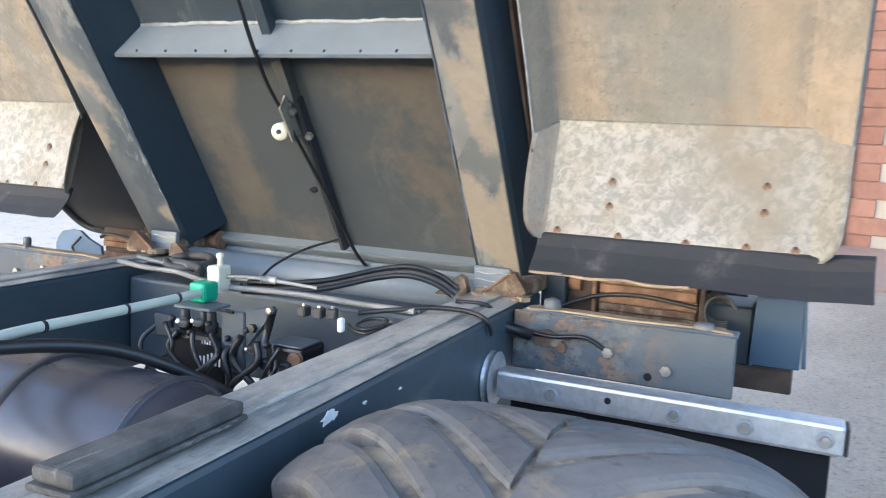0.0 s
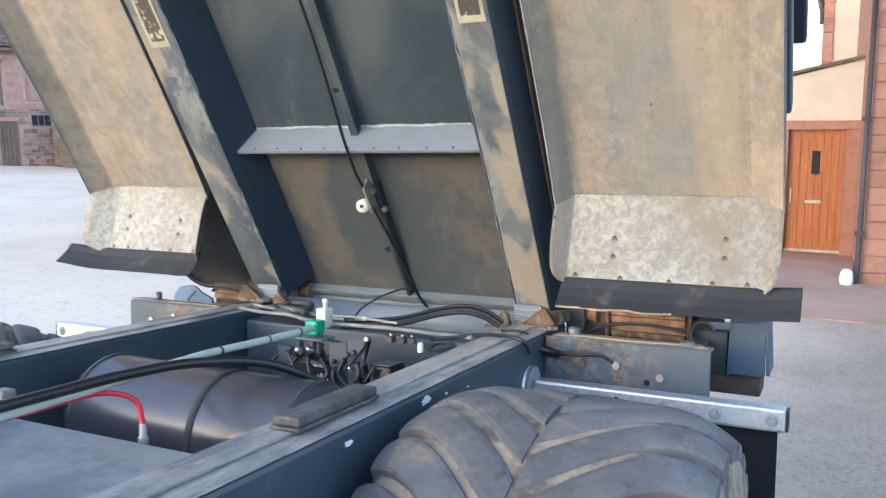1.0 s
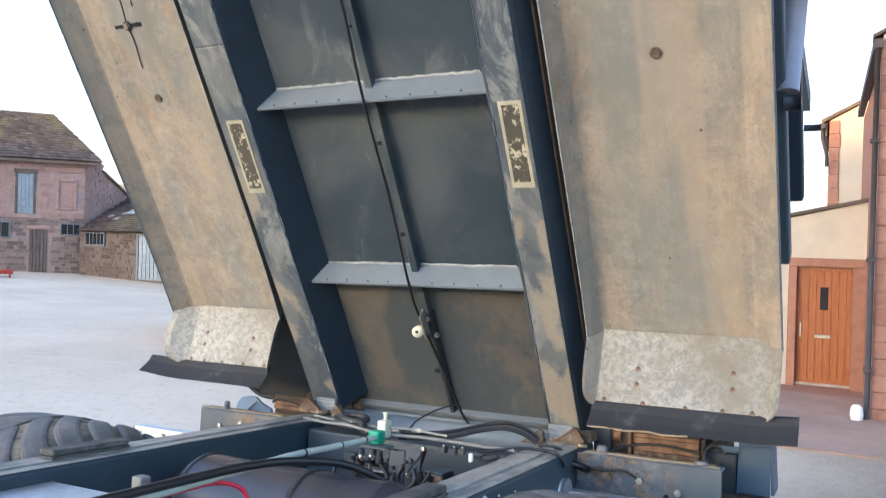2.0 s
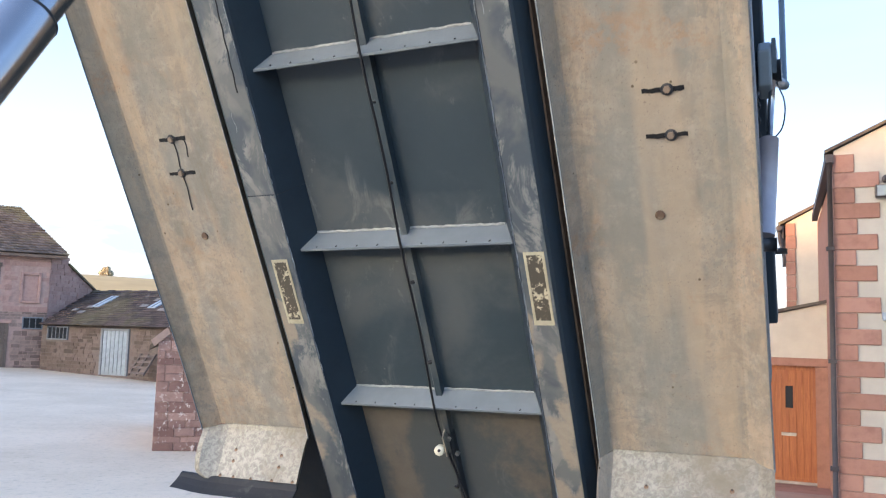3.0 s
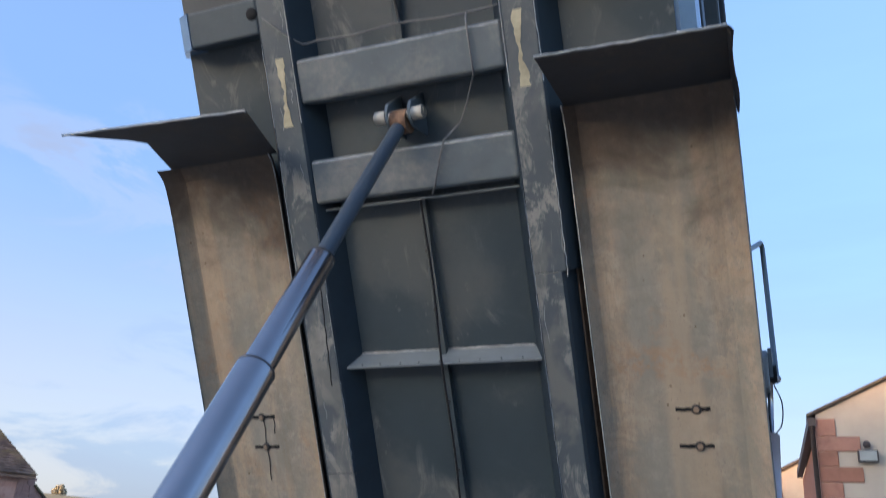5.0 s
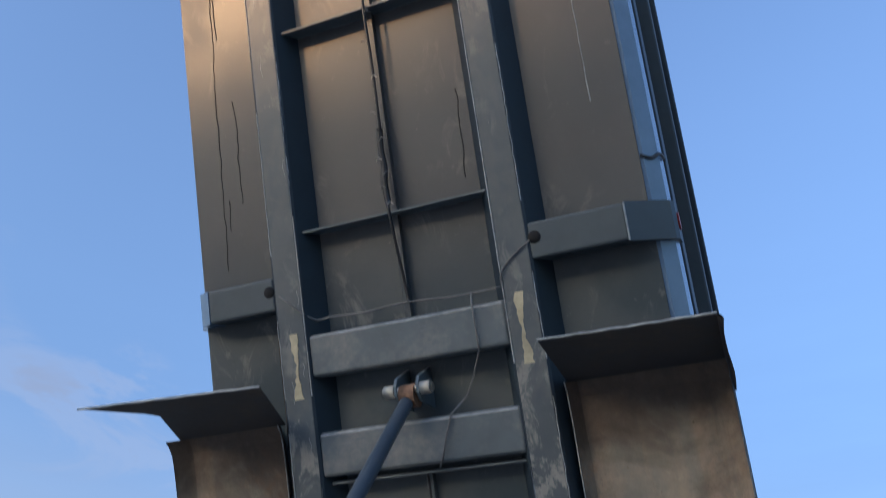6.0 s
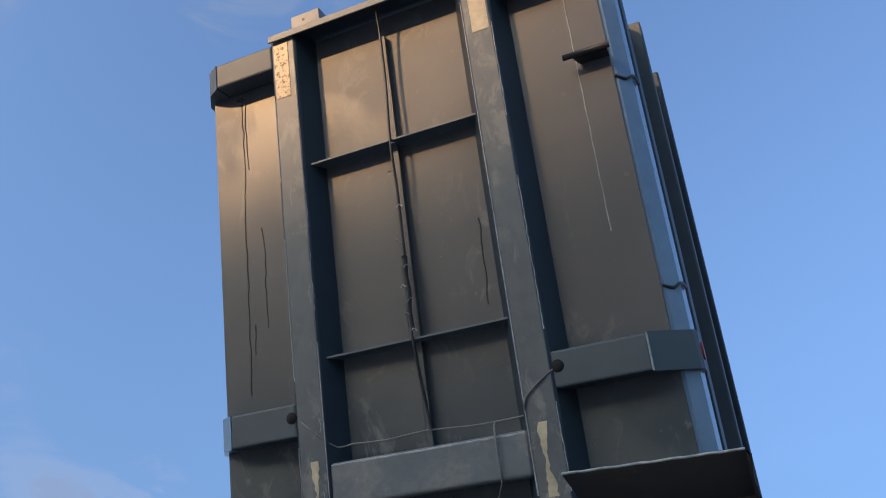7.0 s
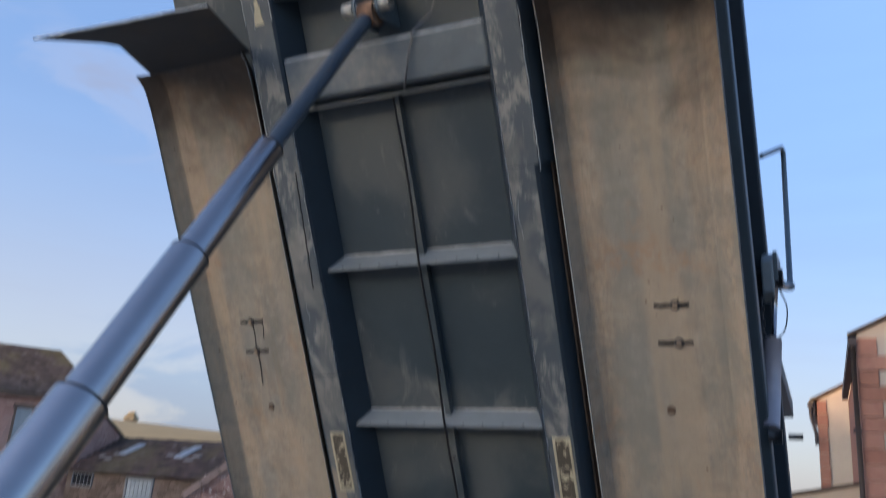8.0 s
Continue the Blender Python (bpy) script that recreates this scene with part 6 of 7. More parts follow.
def build_porch():
    p = thing("porch", Matrix(), "single-storey rendered porch with sandstone door surround", "porch")
    GZ, Y = -0.45, 12.7
    L, R, T = -0.56, 0.20, 1.58
    B = -0.22
    part("wall_left", bbox(-1.2, L - 0.12, Y, Y + 0.3, GZ, 2.3, 0.005, 1), M_RENDER, p)
    part("wall_above", extrude([(-0.68, T + 0.13), (0.42, T + 0.13), (0.42, 2.58), (-0.68, 2.32)], Y, Y + 0.3, "y"), M_RENDER, p, "white render over the door")
    part("coping", extrude([(-1.25, 2.22), (0.42, 2.58), (0.42, 2.63), (-1.25, 2.27)], Y - 0.05, Y + 1.5, "y"), M_SLATE, p, "slate coping")
    part("jamb", bbox(L - 0.12, L, Y - 0.02, Y + 0.3, GZ, T, 0.008, 1), M_QUOIN, p)
    part("jamb", bbox(R, 0.42, Y - 0.02, Y + 0.3, GZ, T, 0.008, 1), M_QUOIN, p)
    part("lintel", bbox(L - 0.12, 0.42, Y - 0.022, Y + 0.3, T + 0.003, T + 0.13, 0.008, 1), M_QUOIN, p, "red sandstone lintel")
    part("step", bbox(L - 0.2, 0.42, Y - 0.9, Y + 0.1, GZ, B - 0.02, 0.01, 1), M_QUOIN, p, "sandstone doorstep")
    door = part("door", bbox(L, R, Y + 0.08, Y + 0.13, B, T, 0.004, 1), M_OAK, p, "golden oak boarded front door")
    for k in range(6):
        x = L + 0.07 + k * (R - L - 0.14) / 6
        part("door_board", bbox(x + 0.004, x + (R - L - 0.14) / 6 - 0.004, Y + 0.070, Y + 0.08, B + 0.08, T - 0.06, 0.003, 1), M_OAK, door)
    cx = (L + R) / 2 + 0.0
    part("door_light", bbox(cx - 0.055, cx + 0.055, Y + 0.060, Y + 0.07, 0.93, 1.27, 0.004, 1), M_GLASS_DK, door, "narrow dark glass pane")
    part("letter_plate", bbox(cx - 0.12, cx + 0.10, Y + 0.058, Y + 0.07, 0.50, 0.55, 0.004, 1), M_BOLT, door, "bright letter plate")
    part("door_handle", bbox(L + 0.05, L + 0.075, Y + 0.03, Y + 0.07, 0.50, 0.72, 0.006, 1), M_BOLT, door)
    part("threshold", bbox(L, R, Y + 0.05, Y + 0.08, B - 0.01, B + 0.03, 0.004, 1), M_BOLT, door, "bright metal threshold")


build_porch()


def build_frontage():
    bm = bmesh.new()
    for x0, x1, y0, y1 in ((-0.6, 9.0, 7.9, 9.95), (-0.75, 0.38, 9.95, 11.78)):
        box(bm, x0, x1, y0, y1, -0.6, ground_z(0, y0) + 0.02)
    solid("pavement", bm, M_PAVE, Matrix(), "red-brown paved strip along the house", "pavement", kind="structure")
    f = thing("floodlight", pose(1.035, 9.9, 3.83), "black wall floodlight with a small sensor", "floodlight")
    part("case", bbox(-0.12, 0.12, -0.03, 0.06, -0.075, 0.075, 0.01, 2), M_PVC, f)
    part("lens", bbox(-0.10, 0.10, -0.036, -0.031, -0.065, 0.065, 0.004, 1), M_FLOOD, f, "grey glass lens")
    part("sensor", lathe([(0.03, 0), (0.045, 0.02), (0.045, 0.06), (0.02, 0.09)], 14), M_PVC, f, at=pose(0, 0.03, 0.11))
    b = solid("alarm_box", bbox(-0.06, 0.06, -0.03, 0.02, -0.05, 0.05, 0.01, 2), M_LAMP, pose(1.02, 9.97, 2.29), "small grey box on the gable wall", "alarm box")
    solid("white_pot", lathe([(0.04, 0), (0.065, 0.03), (0.075, 0.10), (0.062, 0.18), (0.035, 0.21)], 18), M_WHITE, pose(0.30, 9.84, ground_z(0, 9.6) + 0.02), "small rounded white pot by the downpipe", "pot")


def build_yard_bits():
    r = thing("feed_trough", BARN @ pose(-1.75, 34.2, 0.12), "low red painted feed trough by the barn", "trough")
    part("pan", extrude([(-0.3, 0.25), (-0.2, 0.1), (0.2, 0.1), (0.3, 0.25), (0.27, 0.25), (0.18, 0.13), (-0.18, 0.13), (-0.27, 0.25)], -1.0, 1.0, "x"), M_REDPAINT, r)
    for x in (-0.9, 0.9):
        part("leg", bbox(x - 0.03, x + 0.03, -0.25, 0.25, -0.1, 0.1, 0.01, 1), M_REDPAINT, r)
    p = thing("pallet", pose(-22.95, 21.95, 0.08, 52, 0, 0), "weathered timber frame leaning on the byre", "pallet")
    for x in (0.0, 0.35, 0.7):
        part("bearer", bbox(x, x + 0.07, 0.0, 1.0, 0.0, 0.06, 0.006, 1), M_BROWNWOOD, p)
    for y in (0.05, 0.3, 0.55, 0.8):
        part("slat", bbox(0.0, 0.77, y, y + 0.09, 0.06, 0.08, 0.004, 1), M_BROWNWOOD, p)


build_frontage()


def build_wing():
    w = thing("house_wing", Matrix(), "rendered rear wing with red stone corner and slate roof", "house wing")
    part("wing_wall", extrude([(-0.30, -0.4), (-0.30, 4.42), (0.46, 4.84), (0.46, -0.4)], 17.0, 17.3, "y"), M_RENDER, w, "pale rendered end wall")
    part("wing_side", bbox(-0.30, 0.0, 17.3, 21.0, -0.4, 4.42, 0.005, 1), M_QUOIN, w)
    rng = random.Random(14)
    z = 2.0
    for k in range(9):
        part("quoin", bbox(-0.32, -0.13 + rng.uniform(-0.01, 0.015), 16.965, 17.0, z + 0.004, z + 0.262, 0.008, 1), M_QUOIN, w)
        if z < 4.2:
            part("quoin", bbox(0.31 + rng.uniform(-0.01, 0.01), 0.455, 16.965, 17.0, z + 0.004, z + 0.262, 0.008, 1), M_QUOIN, w)
        z += 0.268
    part("roof", extrude([(-0.46, 4.36), (0.47, 4.86), (0.47, 4.92), (-0.46, 4.43)], 16.93, 21.0, "y"), M_SLATE, w, "thin dark slate roof")
    g = part("gutter", rod((-0.44, 16.85, 4.30), (-0.44, 21.0, 4.30), 0.06, 12), M_PVC, w, "dark gutter along the eave")
    part("gutter_drop", sweep([(-0.44, 16.95, 4.25), (-0.43, 16.95, 4.05), (-0.36, 16.95, 3.75), (-0.35, 16.95, 3.5)], 0.035, 8), M_PVC, g)
    part("fascia", bbox(-0.39, -0.35, 16.94, 21.0, 4.1, 4.36, 0.004, 1), M_PVC, w, "dark boarded eave")


build_wing()


# ---- farm buildings ----
YARD = pose(0.2, -1.45, 0, 0, 0, 46.5)          # looks along the view over the yard
BARN = pose(0.255, -1.673, 0, 0, 0, 52.0)        # looks square on to the barn's front


def stone_wall(parent, x0, x1, y, z0, z1, rng, mat, top=None, size=(0.28, 0.62), course=(0.2, 0.3), name="stonework", holes=(), proud=(0.008, 0.032)):
    """Courses of proud, uneven blocks on the face at y towards -y; top: the wall's height at x."""
    bm = bmesh.new()
    z = z0
    while z < z1:
        hgt = rng.uniform(*course)
        x = x0 - rng.uniform(0, 0.3)
        while x < x1:
            L = rng.uniform(*size)
            a, b = max(x, x0), min(x + L, x1)
            t = min(z + hgt, top((a + b) / 2) if top else z1)
            if b - a > 0.06 and t - z > 0.05 and not any(a < hx1 and b > hx0 and z < hz1 and t > hz0 for hx0, hx1, hz0, hz1 in holes):
                box(bm, a + 0.008, b - 0.008, y - rng.uniform(*proud), y + 0.05, z + 0.008, t - 0.008)
            x += L
        z += hgt
    return tagged(part(name, bm, mat, parent), kind="stuff")


def slate_roof(parent, corners, rows, cols, rng, mat):
    """Overlapping slates on a plane given by eave left, eave right, ridge right, ridge left."""
    e0, e1, r1, r0 = [Vector(c) for c in corners]
    n = (e1 - e0).cross(r0 - e0).normalized()
    if n.z < 0:
        n = -n
    bm = bmesh.new()
    for i in range(rows):
        for j in range(cols):
            o = (0.5 if i % 2 else 0.0)
            def at(u, v, h):
                u = min(1, max(0, u))
                v = min(1, v)
                return (e0.lerp(e1, u)).lerp(r0.lerp(r1, u), v) + n * h
            u0, u1 = (j + o) / cols + 0.0008, (j + 1 + o) / cols - 0.0008
            if u0 >= 1:
                continue
            v0, v1 = i / rows, (i + 1.25) / rows
            lift = 0.035 + rng.uniform(0, 0.02)
            q = [at(u0, v0, lift), at(u1, v0, lift), at(u1, v1, 0.012), at(u0, v1, 0.012)]
            lowq = [at(u0, v0, lift - 0.03), at(u1, v0, lift - 0.03)]
            v = [bm.verts.new(p) for p in q + lowq]
            bm.faces.new(v[:4])
            bm.faces.new((v[4], v[5], v[1], v[0]))
    return tagged(part("slate_roofing", bm, mat, parent), kind="stuff")


def window_in(parent, x0, x1, z0, z1, y, bars=4, name="window"):
    w = part(name, bbox(x0, x1, y - 0.02, y + 0.02, z0, z1, 0.004, 1), M_GLASS_DK, parent, "dark window with pale bars")
    t = 0.05
    for a, b, c, d in ((x0 - t, x0, z0 - t, z1 + t), (x1, x1 + t, z0 - t, z1 + t), (x0, x1, z0 - t, z0), (x0, x1, z1, z1 + t)):
        part("window_frame", bbox(a, b, y - 0.07, y + 0.0, c, d, 0.004, 1), M_GREYWOOD, w)
    for k in range(1, bars):
        x = x0 + (x1 - x0) * k / bars
        part("glazing_bar", bbox(x - 0.012, x + 0.012, y - 0.05, y - 0.021, z0, z1, 0.003, 1), M_GREYWOOD, w)
    return w


def build_byre():
    """The low range: its front runs along x, its roof leans against the barn."""
    rng = random.Random(11)
    Y, G, E, R = 22.7, -0.25, 1.86, 3.36            # front face, foot, eave and ridge heights
    x0, x1, xr = -28.42, -17.6, -29.05
    b = thing("byre", Matrix(), "low red sandstone byre with a mossy brown slate roof", "farm building")
    part("wall", bbox(x0, x1, Y, Y + 0.4, G, E, 0.01, 1), M_BYREMORTAR, b)
    part("end_wall", bbox(x1 - 0.4, x1, Y + 0.401, Y + 5.9, G, E, 0.01, 1), M_SANDLT, b)
    dx0, dx1, dt = -25.06, -23.82, 1.70
    wx0, wx1, wz0, wz1 = -28.02, -26.98, 1.33, 1.77
    stone_wall(b, x0, x1, Y, G, E, rng, M_SANDLT, size=(0.14, 0.50), course=(0.10, 0.19), proud=(0.004, 0.022), holes=((dx0 - 0.12, dx1 + 0.12, G - 1, dt + 0.12), (wx0 - 0.06, wx1 + 0.06, wz0 - 0.06, 9)))
    bm = bmesh.new()
    lo = [bm.verts.new(p) for p in ((x0 + 0.1, Y - 0.22, E - 0.01), (x1 + 0.2, Y - 0.22, E - 0.01), (x1 + 0.2, Y + 3.0, R), (xr, Y + 3.0, R), (x0, Y + 6.2, E - 0.01), (x1 + 0.2, Y + 6.2, E - 0.01))]
    for f in ((0, 1, 2, 3), (3, 2, 5, 4), (0, 3, 4), (1, 5, 2), (0, 4, 5, 1)):
        bm.faces.new([lo[k] for k in f])
    part("roof_deck", bm, M_BYRESLATE, b)
    slate_roof(b, ((x0 + 0.1, Y - 0.27, E + 0.01), (x1 + 0.2, Y - 0.27, E + 0.01), (x1 + 0.2, Y + 3.0, R + 0.03), (xr, Y + 3.0, R + 0.03)), 17, 34, rng, M_BYRESLATE)
    for k in range(25):
        xa = xr + (x1 - xr) * k / 25
        part("ridge_tile", extrude([(Y + 2.82, R - 0.06), (Y + 3.0, R + 0.06 + rng.uniform(0, 0.03)), (Y + 3.18, R - 0.06), (Y + 3.0, R + 0.02)], xa + 0.008, xa + (x1 - xr) / 25 - 0.008, "x"), M_BYRESLATE, b)
    part("flashing", extrude([(x0 - 0.10, Y - 0.25), (x0 + 0.16, Y - 0.25), (xr + 0.28, Y + 3.0), (xr - 0.05, Y + 3.0)], 0.0, 0.05, "z"), M_LEAD, b, "pale mortar and lead along the barn").matrix_basis = shear_up(Y - 0.25, E + 0.05, 3.25, R - E)
    for xa, f0, f1 in ((-27.22, 0.48, 0.80), (-24.18, 0.48, 0.82)):
        ya, yc, za, zc = (Y - 0.27 + 3.27 * f0, Y - 0.27 + 3.27 * f1, E + (R - E) * f0, E + (R - E) * f1)
        rl = part("rooflight", extrude([(ya, za + 0.05), (yc, zc + 0.05), (yc, zc + 0.10), (ya, za + 0.10)], xa, xa + 0.40, "x"), M_LAMP, b, "small pale glazed rooflight")
        part("glazing_bar", extrude([(ya, za + 0.101), (yc, zc + 0.101), (yc, zc + 0.115), (ya, za + 0.115)], xa + 0.18, xa + 0.22, "x"), M_GREYWOOD, rl)
        for t in range(4):
            u, f = xa + rng.uniform(-0.9, 0.8), rng.uniform(f0 - 0.18, f1)
            part("slipped_slate", extrude([(Y - 0.27 + 3.27 * f, E + (R - E) * f + 0.06), (Y - 0.1 + 3.27 * f, E + (R - E) * (f + 0.05) + 0.06), (Y - 0.1 + 3.27 * f, E + (R - E) * (f + 0.05) + 0.09), (Y - 0.27 + 3.27 * f, E + (R - E) * f + 0.09)], u, u + rng.uniform(0.18, 0.42), "x"), M_LEAD, b)
    door = part("door", bbox(dx0, dx1, Y - 0.01, Y + 0.03, 0.0, dt, 0.01, 1), M_BLUEDOOR, b, "grey-blue painted plank door")
    for k in range(6):
        xx = dx0 + (dx1 - dx0) * k / 6
        part("plank", bbox(xx + 0.012, xx + (dx1 - dx0) / 6 - 0.012, Y - 0.035, Y - 0.01, 0.05, dt - 0.02, 0.004, 1), M_BLUEDOOR, door)
    for xx in (dx0 - 0.11, dx1):
        part("door_post", bbox(xx, xx + 0.11, Y - 0.06, Y + 0.03, 0.0, dt + 0.1, 0.01, 1), M_GREYWOOD, door)
    part("door_head", bbox(dx0, dx1, Y - 0.055, Y + 0.03, dt, dt + 0.1, 0.01, 1), M_GREYWOOD, door)
    window_in(b, wx0, wx1, wz0, wz1, Y - 0.01, 5)


def shear_up(y0, z0, run, rise):
    """Lifts what lies flat on to a slope that climbs along y from y0."""
    k = rise / run
    m = Matrix.Identity(4)
    m[2][1] = k
    m[2][3] = z0 - k * y0
    return m


def build_barn():
    rng = random.Random(17)
    D = 38.0
    t = thing("barn", BARN, "tall red sandstone barn with a stone slate roof", "farm building")
    x0, xc, ze, zr = -9.5, 1.70, 4.72, 7.12          # left end, corner, eave and ridge heights
    door = (-0.34, 0.33, -0.4, 2.0)
    win, lwin = (0.85, 1.52, 1.71, 2.11), (-1.9, -1.08, 1.55, 2.12)
    load = (-0.79, -0.22, 2.5, 4.14)
    part("wall", bbox(x0, xc, D, D + 0.5, -0.5, ze, 0.01, 1), M_PINKMORTAR, t)
    stone_wall(t, x0, xc, D, -0.4, 2.35, rng, M_SAND, size=(0.16, 0.46), course=(0.10, 0.21), holes=(door, win, lwin))
    stone_wall(t, x0, xc, D, 2.35, ze, rng, M_PINKSTONE, size=(0.24, 0.60), course=(0.16, 0.26), holes=(load, (0.62, 1.40, 2.7, 4.0)), name="upper_stonework")
    # the blocked opening with its stone frame
    blk = part("blocked_opening", bbox(0.74, 1.28, D - 0.012, D, 2.83, 3.86, 0.004, 1), M_PINKSTONE, t, "opening blocked with pink stone")
    for a, b, c, d in ((0.63, 0.735, 2.72, 3.98), (1.285, 1.39, 2.72, 3.98), (0.74, 1.28, 3.865, 3.98), (0.74, 1.28, 2.72, 2.825)):
        part("stone_frame", bbox(a, b, D - 0.06, D, c, d, 0.008, 1), M_PINKSTONE, blk)
    window_in(t, *win, D - 0.01, 3)
    window_in(t, *lwin, D - 0.01, 3)
    sh = part("loading_door", bbox(load[0], load[1], D - 0.012, D - 0.002, load[2], load[3], 0.004, 1), M_BLUEDOOR, t, "pale grey-blue boarded loading door")
    for k in range(4):
        w = (load[1] - load[0]) / 4
        part("plank", bbox(load[0] + w * k + 0.008, load[0] + w * (k + 1) - 0.008, D - 0.026, D - 0.012, load[2] + 0.02, load[3] - 0.02, 0.004, 1), M_BLUEDOOR, sh)
    part("lintel", bbox(load[0] - 0.15, load[1] + 0.15, D - 0.05, D, load[3] + 0.002, load[3] + 0.17, 0.01, 1), M_BROWNWOOD, sh)
    for a, b in ((load[0] - 0.10, load[0]), (load[1], load[1] + 0.10)):
        part("door_post", bbox(a, b, D - 0.03, D + 0.02, load[2], load[3], 0.008, 1), M_BROWNWOOD, sh)
    dr = part("door", bbox(door[0], door[1], D + 0.0, D + 0.02, -0.1, door[3] - 0.12, 0.01, 1), M_BROWNWOOD, t, "weathered brown plank door")
    for k in range(5):
        w = (door[1] - door[0]) / 5
        part("plank", bbox(door[0] + w * k + 0.008, door[0] + w * (k + 1) - 0.008, D - 0.03, D, 0.02, door[3] - 0.14, 0.004, 1), M_BROWNWOOD, dr)
    part("lintel", bbox(door[0] - 0.1, door[1] + 0.1, D - 0.05, D + 0.02, door[3] - 0.118, door[3] + 0.02, 0.01, 1), M_PINKSTONE, dr)
    # the side runs back behind the byre; its top rakes down
    side = part("side_wall", extrude([(0.0, -0.4), (0.0, ze), (1.0, ze), (1.05, 4.38), (3.6, 2.9), (3.6, -0.4)], 0.0, 0.4, "y"), M_PINKMORTAR, t)
    side.matrix_basis = pose(xc, D, 0, 0, 0, 46)
    face = stone_wall(t, 0.0, 3.6, 0.0, 1.6, ze, rng, M_PINKSTONE, top=lambda x: ze if x < 1.0 else 4.96 - 0.575 * x, size=(0.2, 0.5), course=(0.12, 0.22), name="side_stonework")
    face.matrix_basis = pose(xc, D, 0, 0, 0, 46)
    cop = part("raking_coping", extrude([(1.0, 4.38), (3.65, 2.86), (3.65, 2.95), (1.0, 4.48)], -0.1, 0.45, "y"), M_SLATE, t)
    cop.matrix_basis = pose(xc, D, 0, 0, 0, 46)
    # hipped roof
    ex, hx = 2.32, 0.43
    bm = bmesh.new()
    lo = [bm.verts.new(p) for p in ((x0, D - 0.3, ze), (ex, D - 0.3, ze), (hx, D + 4.2, zr), (x0, D + 4.2, zr), (x0, D + 8.3, ze), (ex, D + 8.3, ze))]
    for f in ((0, 1, 2, 3), (3, 2, 5, 4), (1, 5, 2), (0, 3, 4), (0, 4, 5, 1)):
        bm.faces.new([lo[k] for k in f])
    part("roof_deck", bm, M_SLATE, t)
    part("eave_board", bbox(x0, ex, D - 0.33, D - 0.28, ze - 0.13, ze - 0.01, 0.01, 1), M_BROWNWOOD, t)
    slate_roof(t, ((x0, D - 0.36, ze + 0.02), (ex + 0.05, D - 0.36, ze + 0.02), (hx, D + 4.2, zr + 0.03), (x0, D + 4.2, zr + 0.03)), 19, 46, rng, M_SLATE)


def build_outbuilding():
    # near outbuilding gable
    n = thing("stone_outbuilding", pose(-9.9, 9.4, -0.2, 0, 0, 40), "small red sandstone outbuilding with splashes of white on the stones", "farm building")
    part("core", extrude([(0.03, -0.3), (0.03, 1.86), (1.9, 3.5), (3.8, 1.86), (3.8, -0.3)], 0.012, 4.0, "y"), M_MORTAR, n)

    def top(x):
        return 1.86 + min(x, 3.8 - x) * 0.86

    bmx = random.Random(4)
    rest = bmesh.new()
    z = -0.05
    while z < 3.5:
        hh = bmx.uniform(0.09, 0.19)
        x = -bmx.uniform(0, 0.2)
        while x < 3.8:
            L = bmx.uniform(0.16, 0.48)
            a, b2 = max(0, x), min(3.8, x + L)
            tt = min(z + hh, top((a + b2) / 2))
            if b2 - a > 0.06 and tt - z > 0.04:
                bm = bbox(a + 0.003, b2 - 0.003, bmx.uniform(-0.016, 0.004), 0.08, z + bmx.uniform(-0.012, 0.006), tt - bmx.uniform(-0.012, 0.006), 0.010, 1)
                bmesh.ops.rotate(bm, verts=bm.verts, cent=((a + b2) / 2, 0.04, (z + tt) / 2), matrix=Matrix.Rotation(bmx.uniform(-0.04, 0.04), 3, "Y"))
                if a < 1.75 and z < 2.9:
                    part("stone", bm, M_SAND_P, n)
                else:
                    me = finish("stone", bm, M_SAND_P)
                    rest.from_mesh(me)
                    bpy.data.meshes.remove(me)
            x += L
        z += hh
    tagged(part("rubble_stonework", rest, M_SAND, n), kind="stuff")
    part("side_stones", bbox(0.0, 0.05, 0.081, 4.0, -0.2, 1.86, 0.01, 1), M_SAND, n)
    for s in (0, 1):
        o = [(-0.15, 1.72), (1.9, 3.5), (1.9, 3.57), (-0.15, 1.80)] if s == 0 else [(3.95, 1.72), (1.9, 3.5), (1.9, 3.57), (3.95, 1.80)]
        part("roof", extrude(o, 0.21, 4.1, "y"), M_SLATE, n)
    for k in range(7):
        a, b2 = 1.9 * k / 7 - 0.06, 1.9 * (k + 1) / 7 - 0.075
        lift = bmx.uniform(0.0, 0.02)
        part("coping_stone", extrude([(a, 1.84 + a * 0.86), (b2, 1.84 + b2 * 0.86), (b2 - 0.06, 1.93 + b2 * 0.86 + lift), (a - 0.06, 1.93 + a * 0.86 + lift)], -0.05, 0.20, "y"), M_MORTAR, n, "pale coping stone")


build_byre()
build_barn()
build_outbuilding()
build_yard_bits()


# ---- distance ----
def build_hill():
    bm = bmesh.new()
    rows = []
    for j in range(13):
        y = 170 + j * 14
        row = []
        for k in range(41):
            x = -260 + k * 13
            t = j / 12
            h = (19.6 + 1.2 * math.sin(x * 0.012 + 1.0)) * math.sin(t * math.pi * 0.5) - 0.035 * x * t
            row.append(bm.verts.new((x, y, h - 1.0)))
        rows.append(row)
    for p, q in zip(rows, rows[1:]):
        for k in range(40):
            f = bm.faces.new((p[k], p[k + 1], q[k + 1], q[k]))
            f.smooth = True
    solid("backdrop_hill", bm, M_FIELD, YARD, "sunlit golden stubble field on a low hill", "hill", kind="structure")


build_hill()


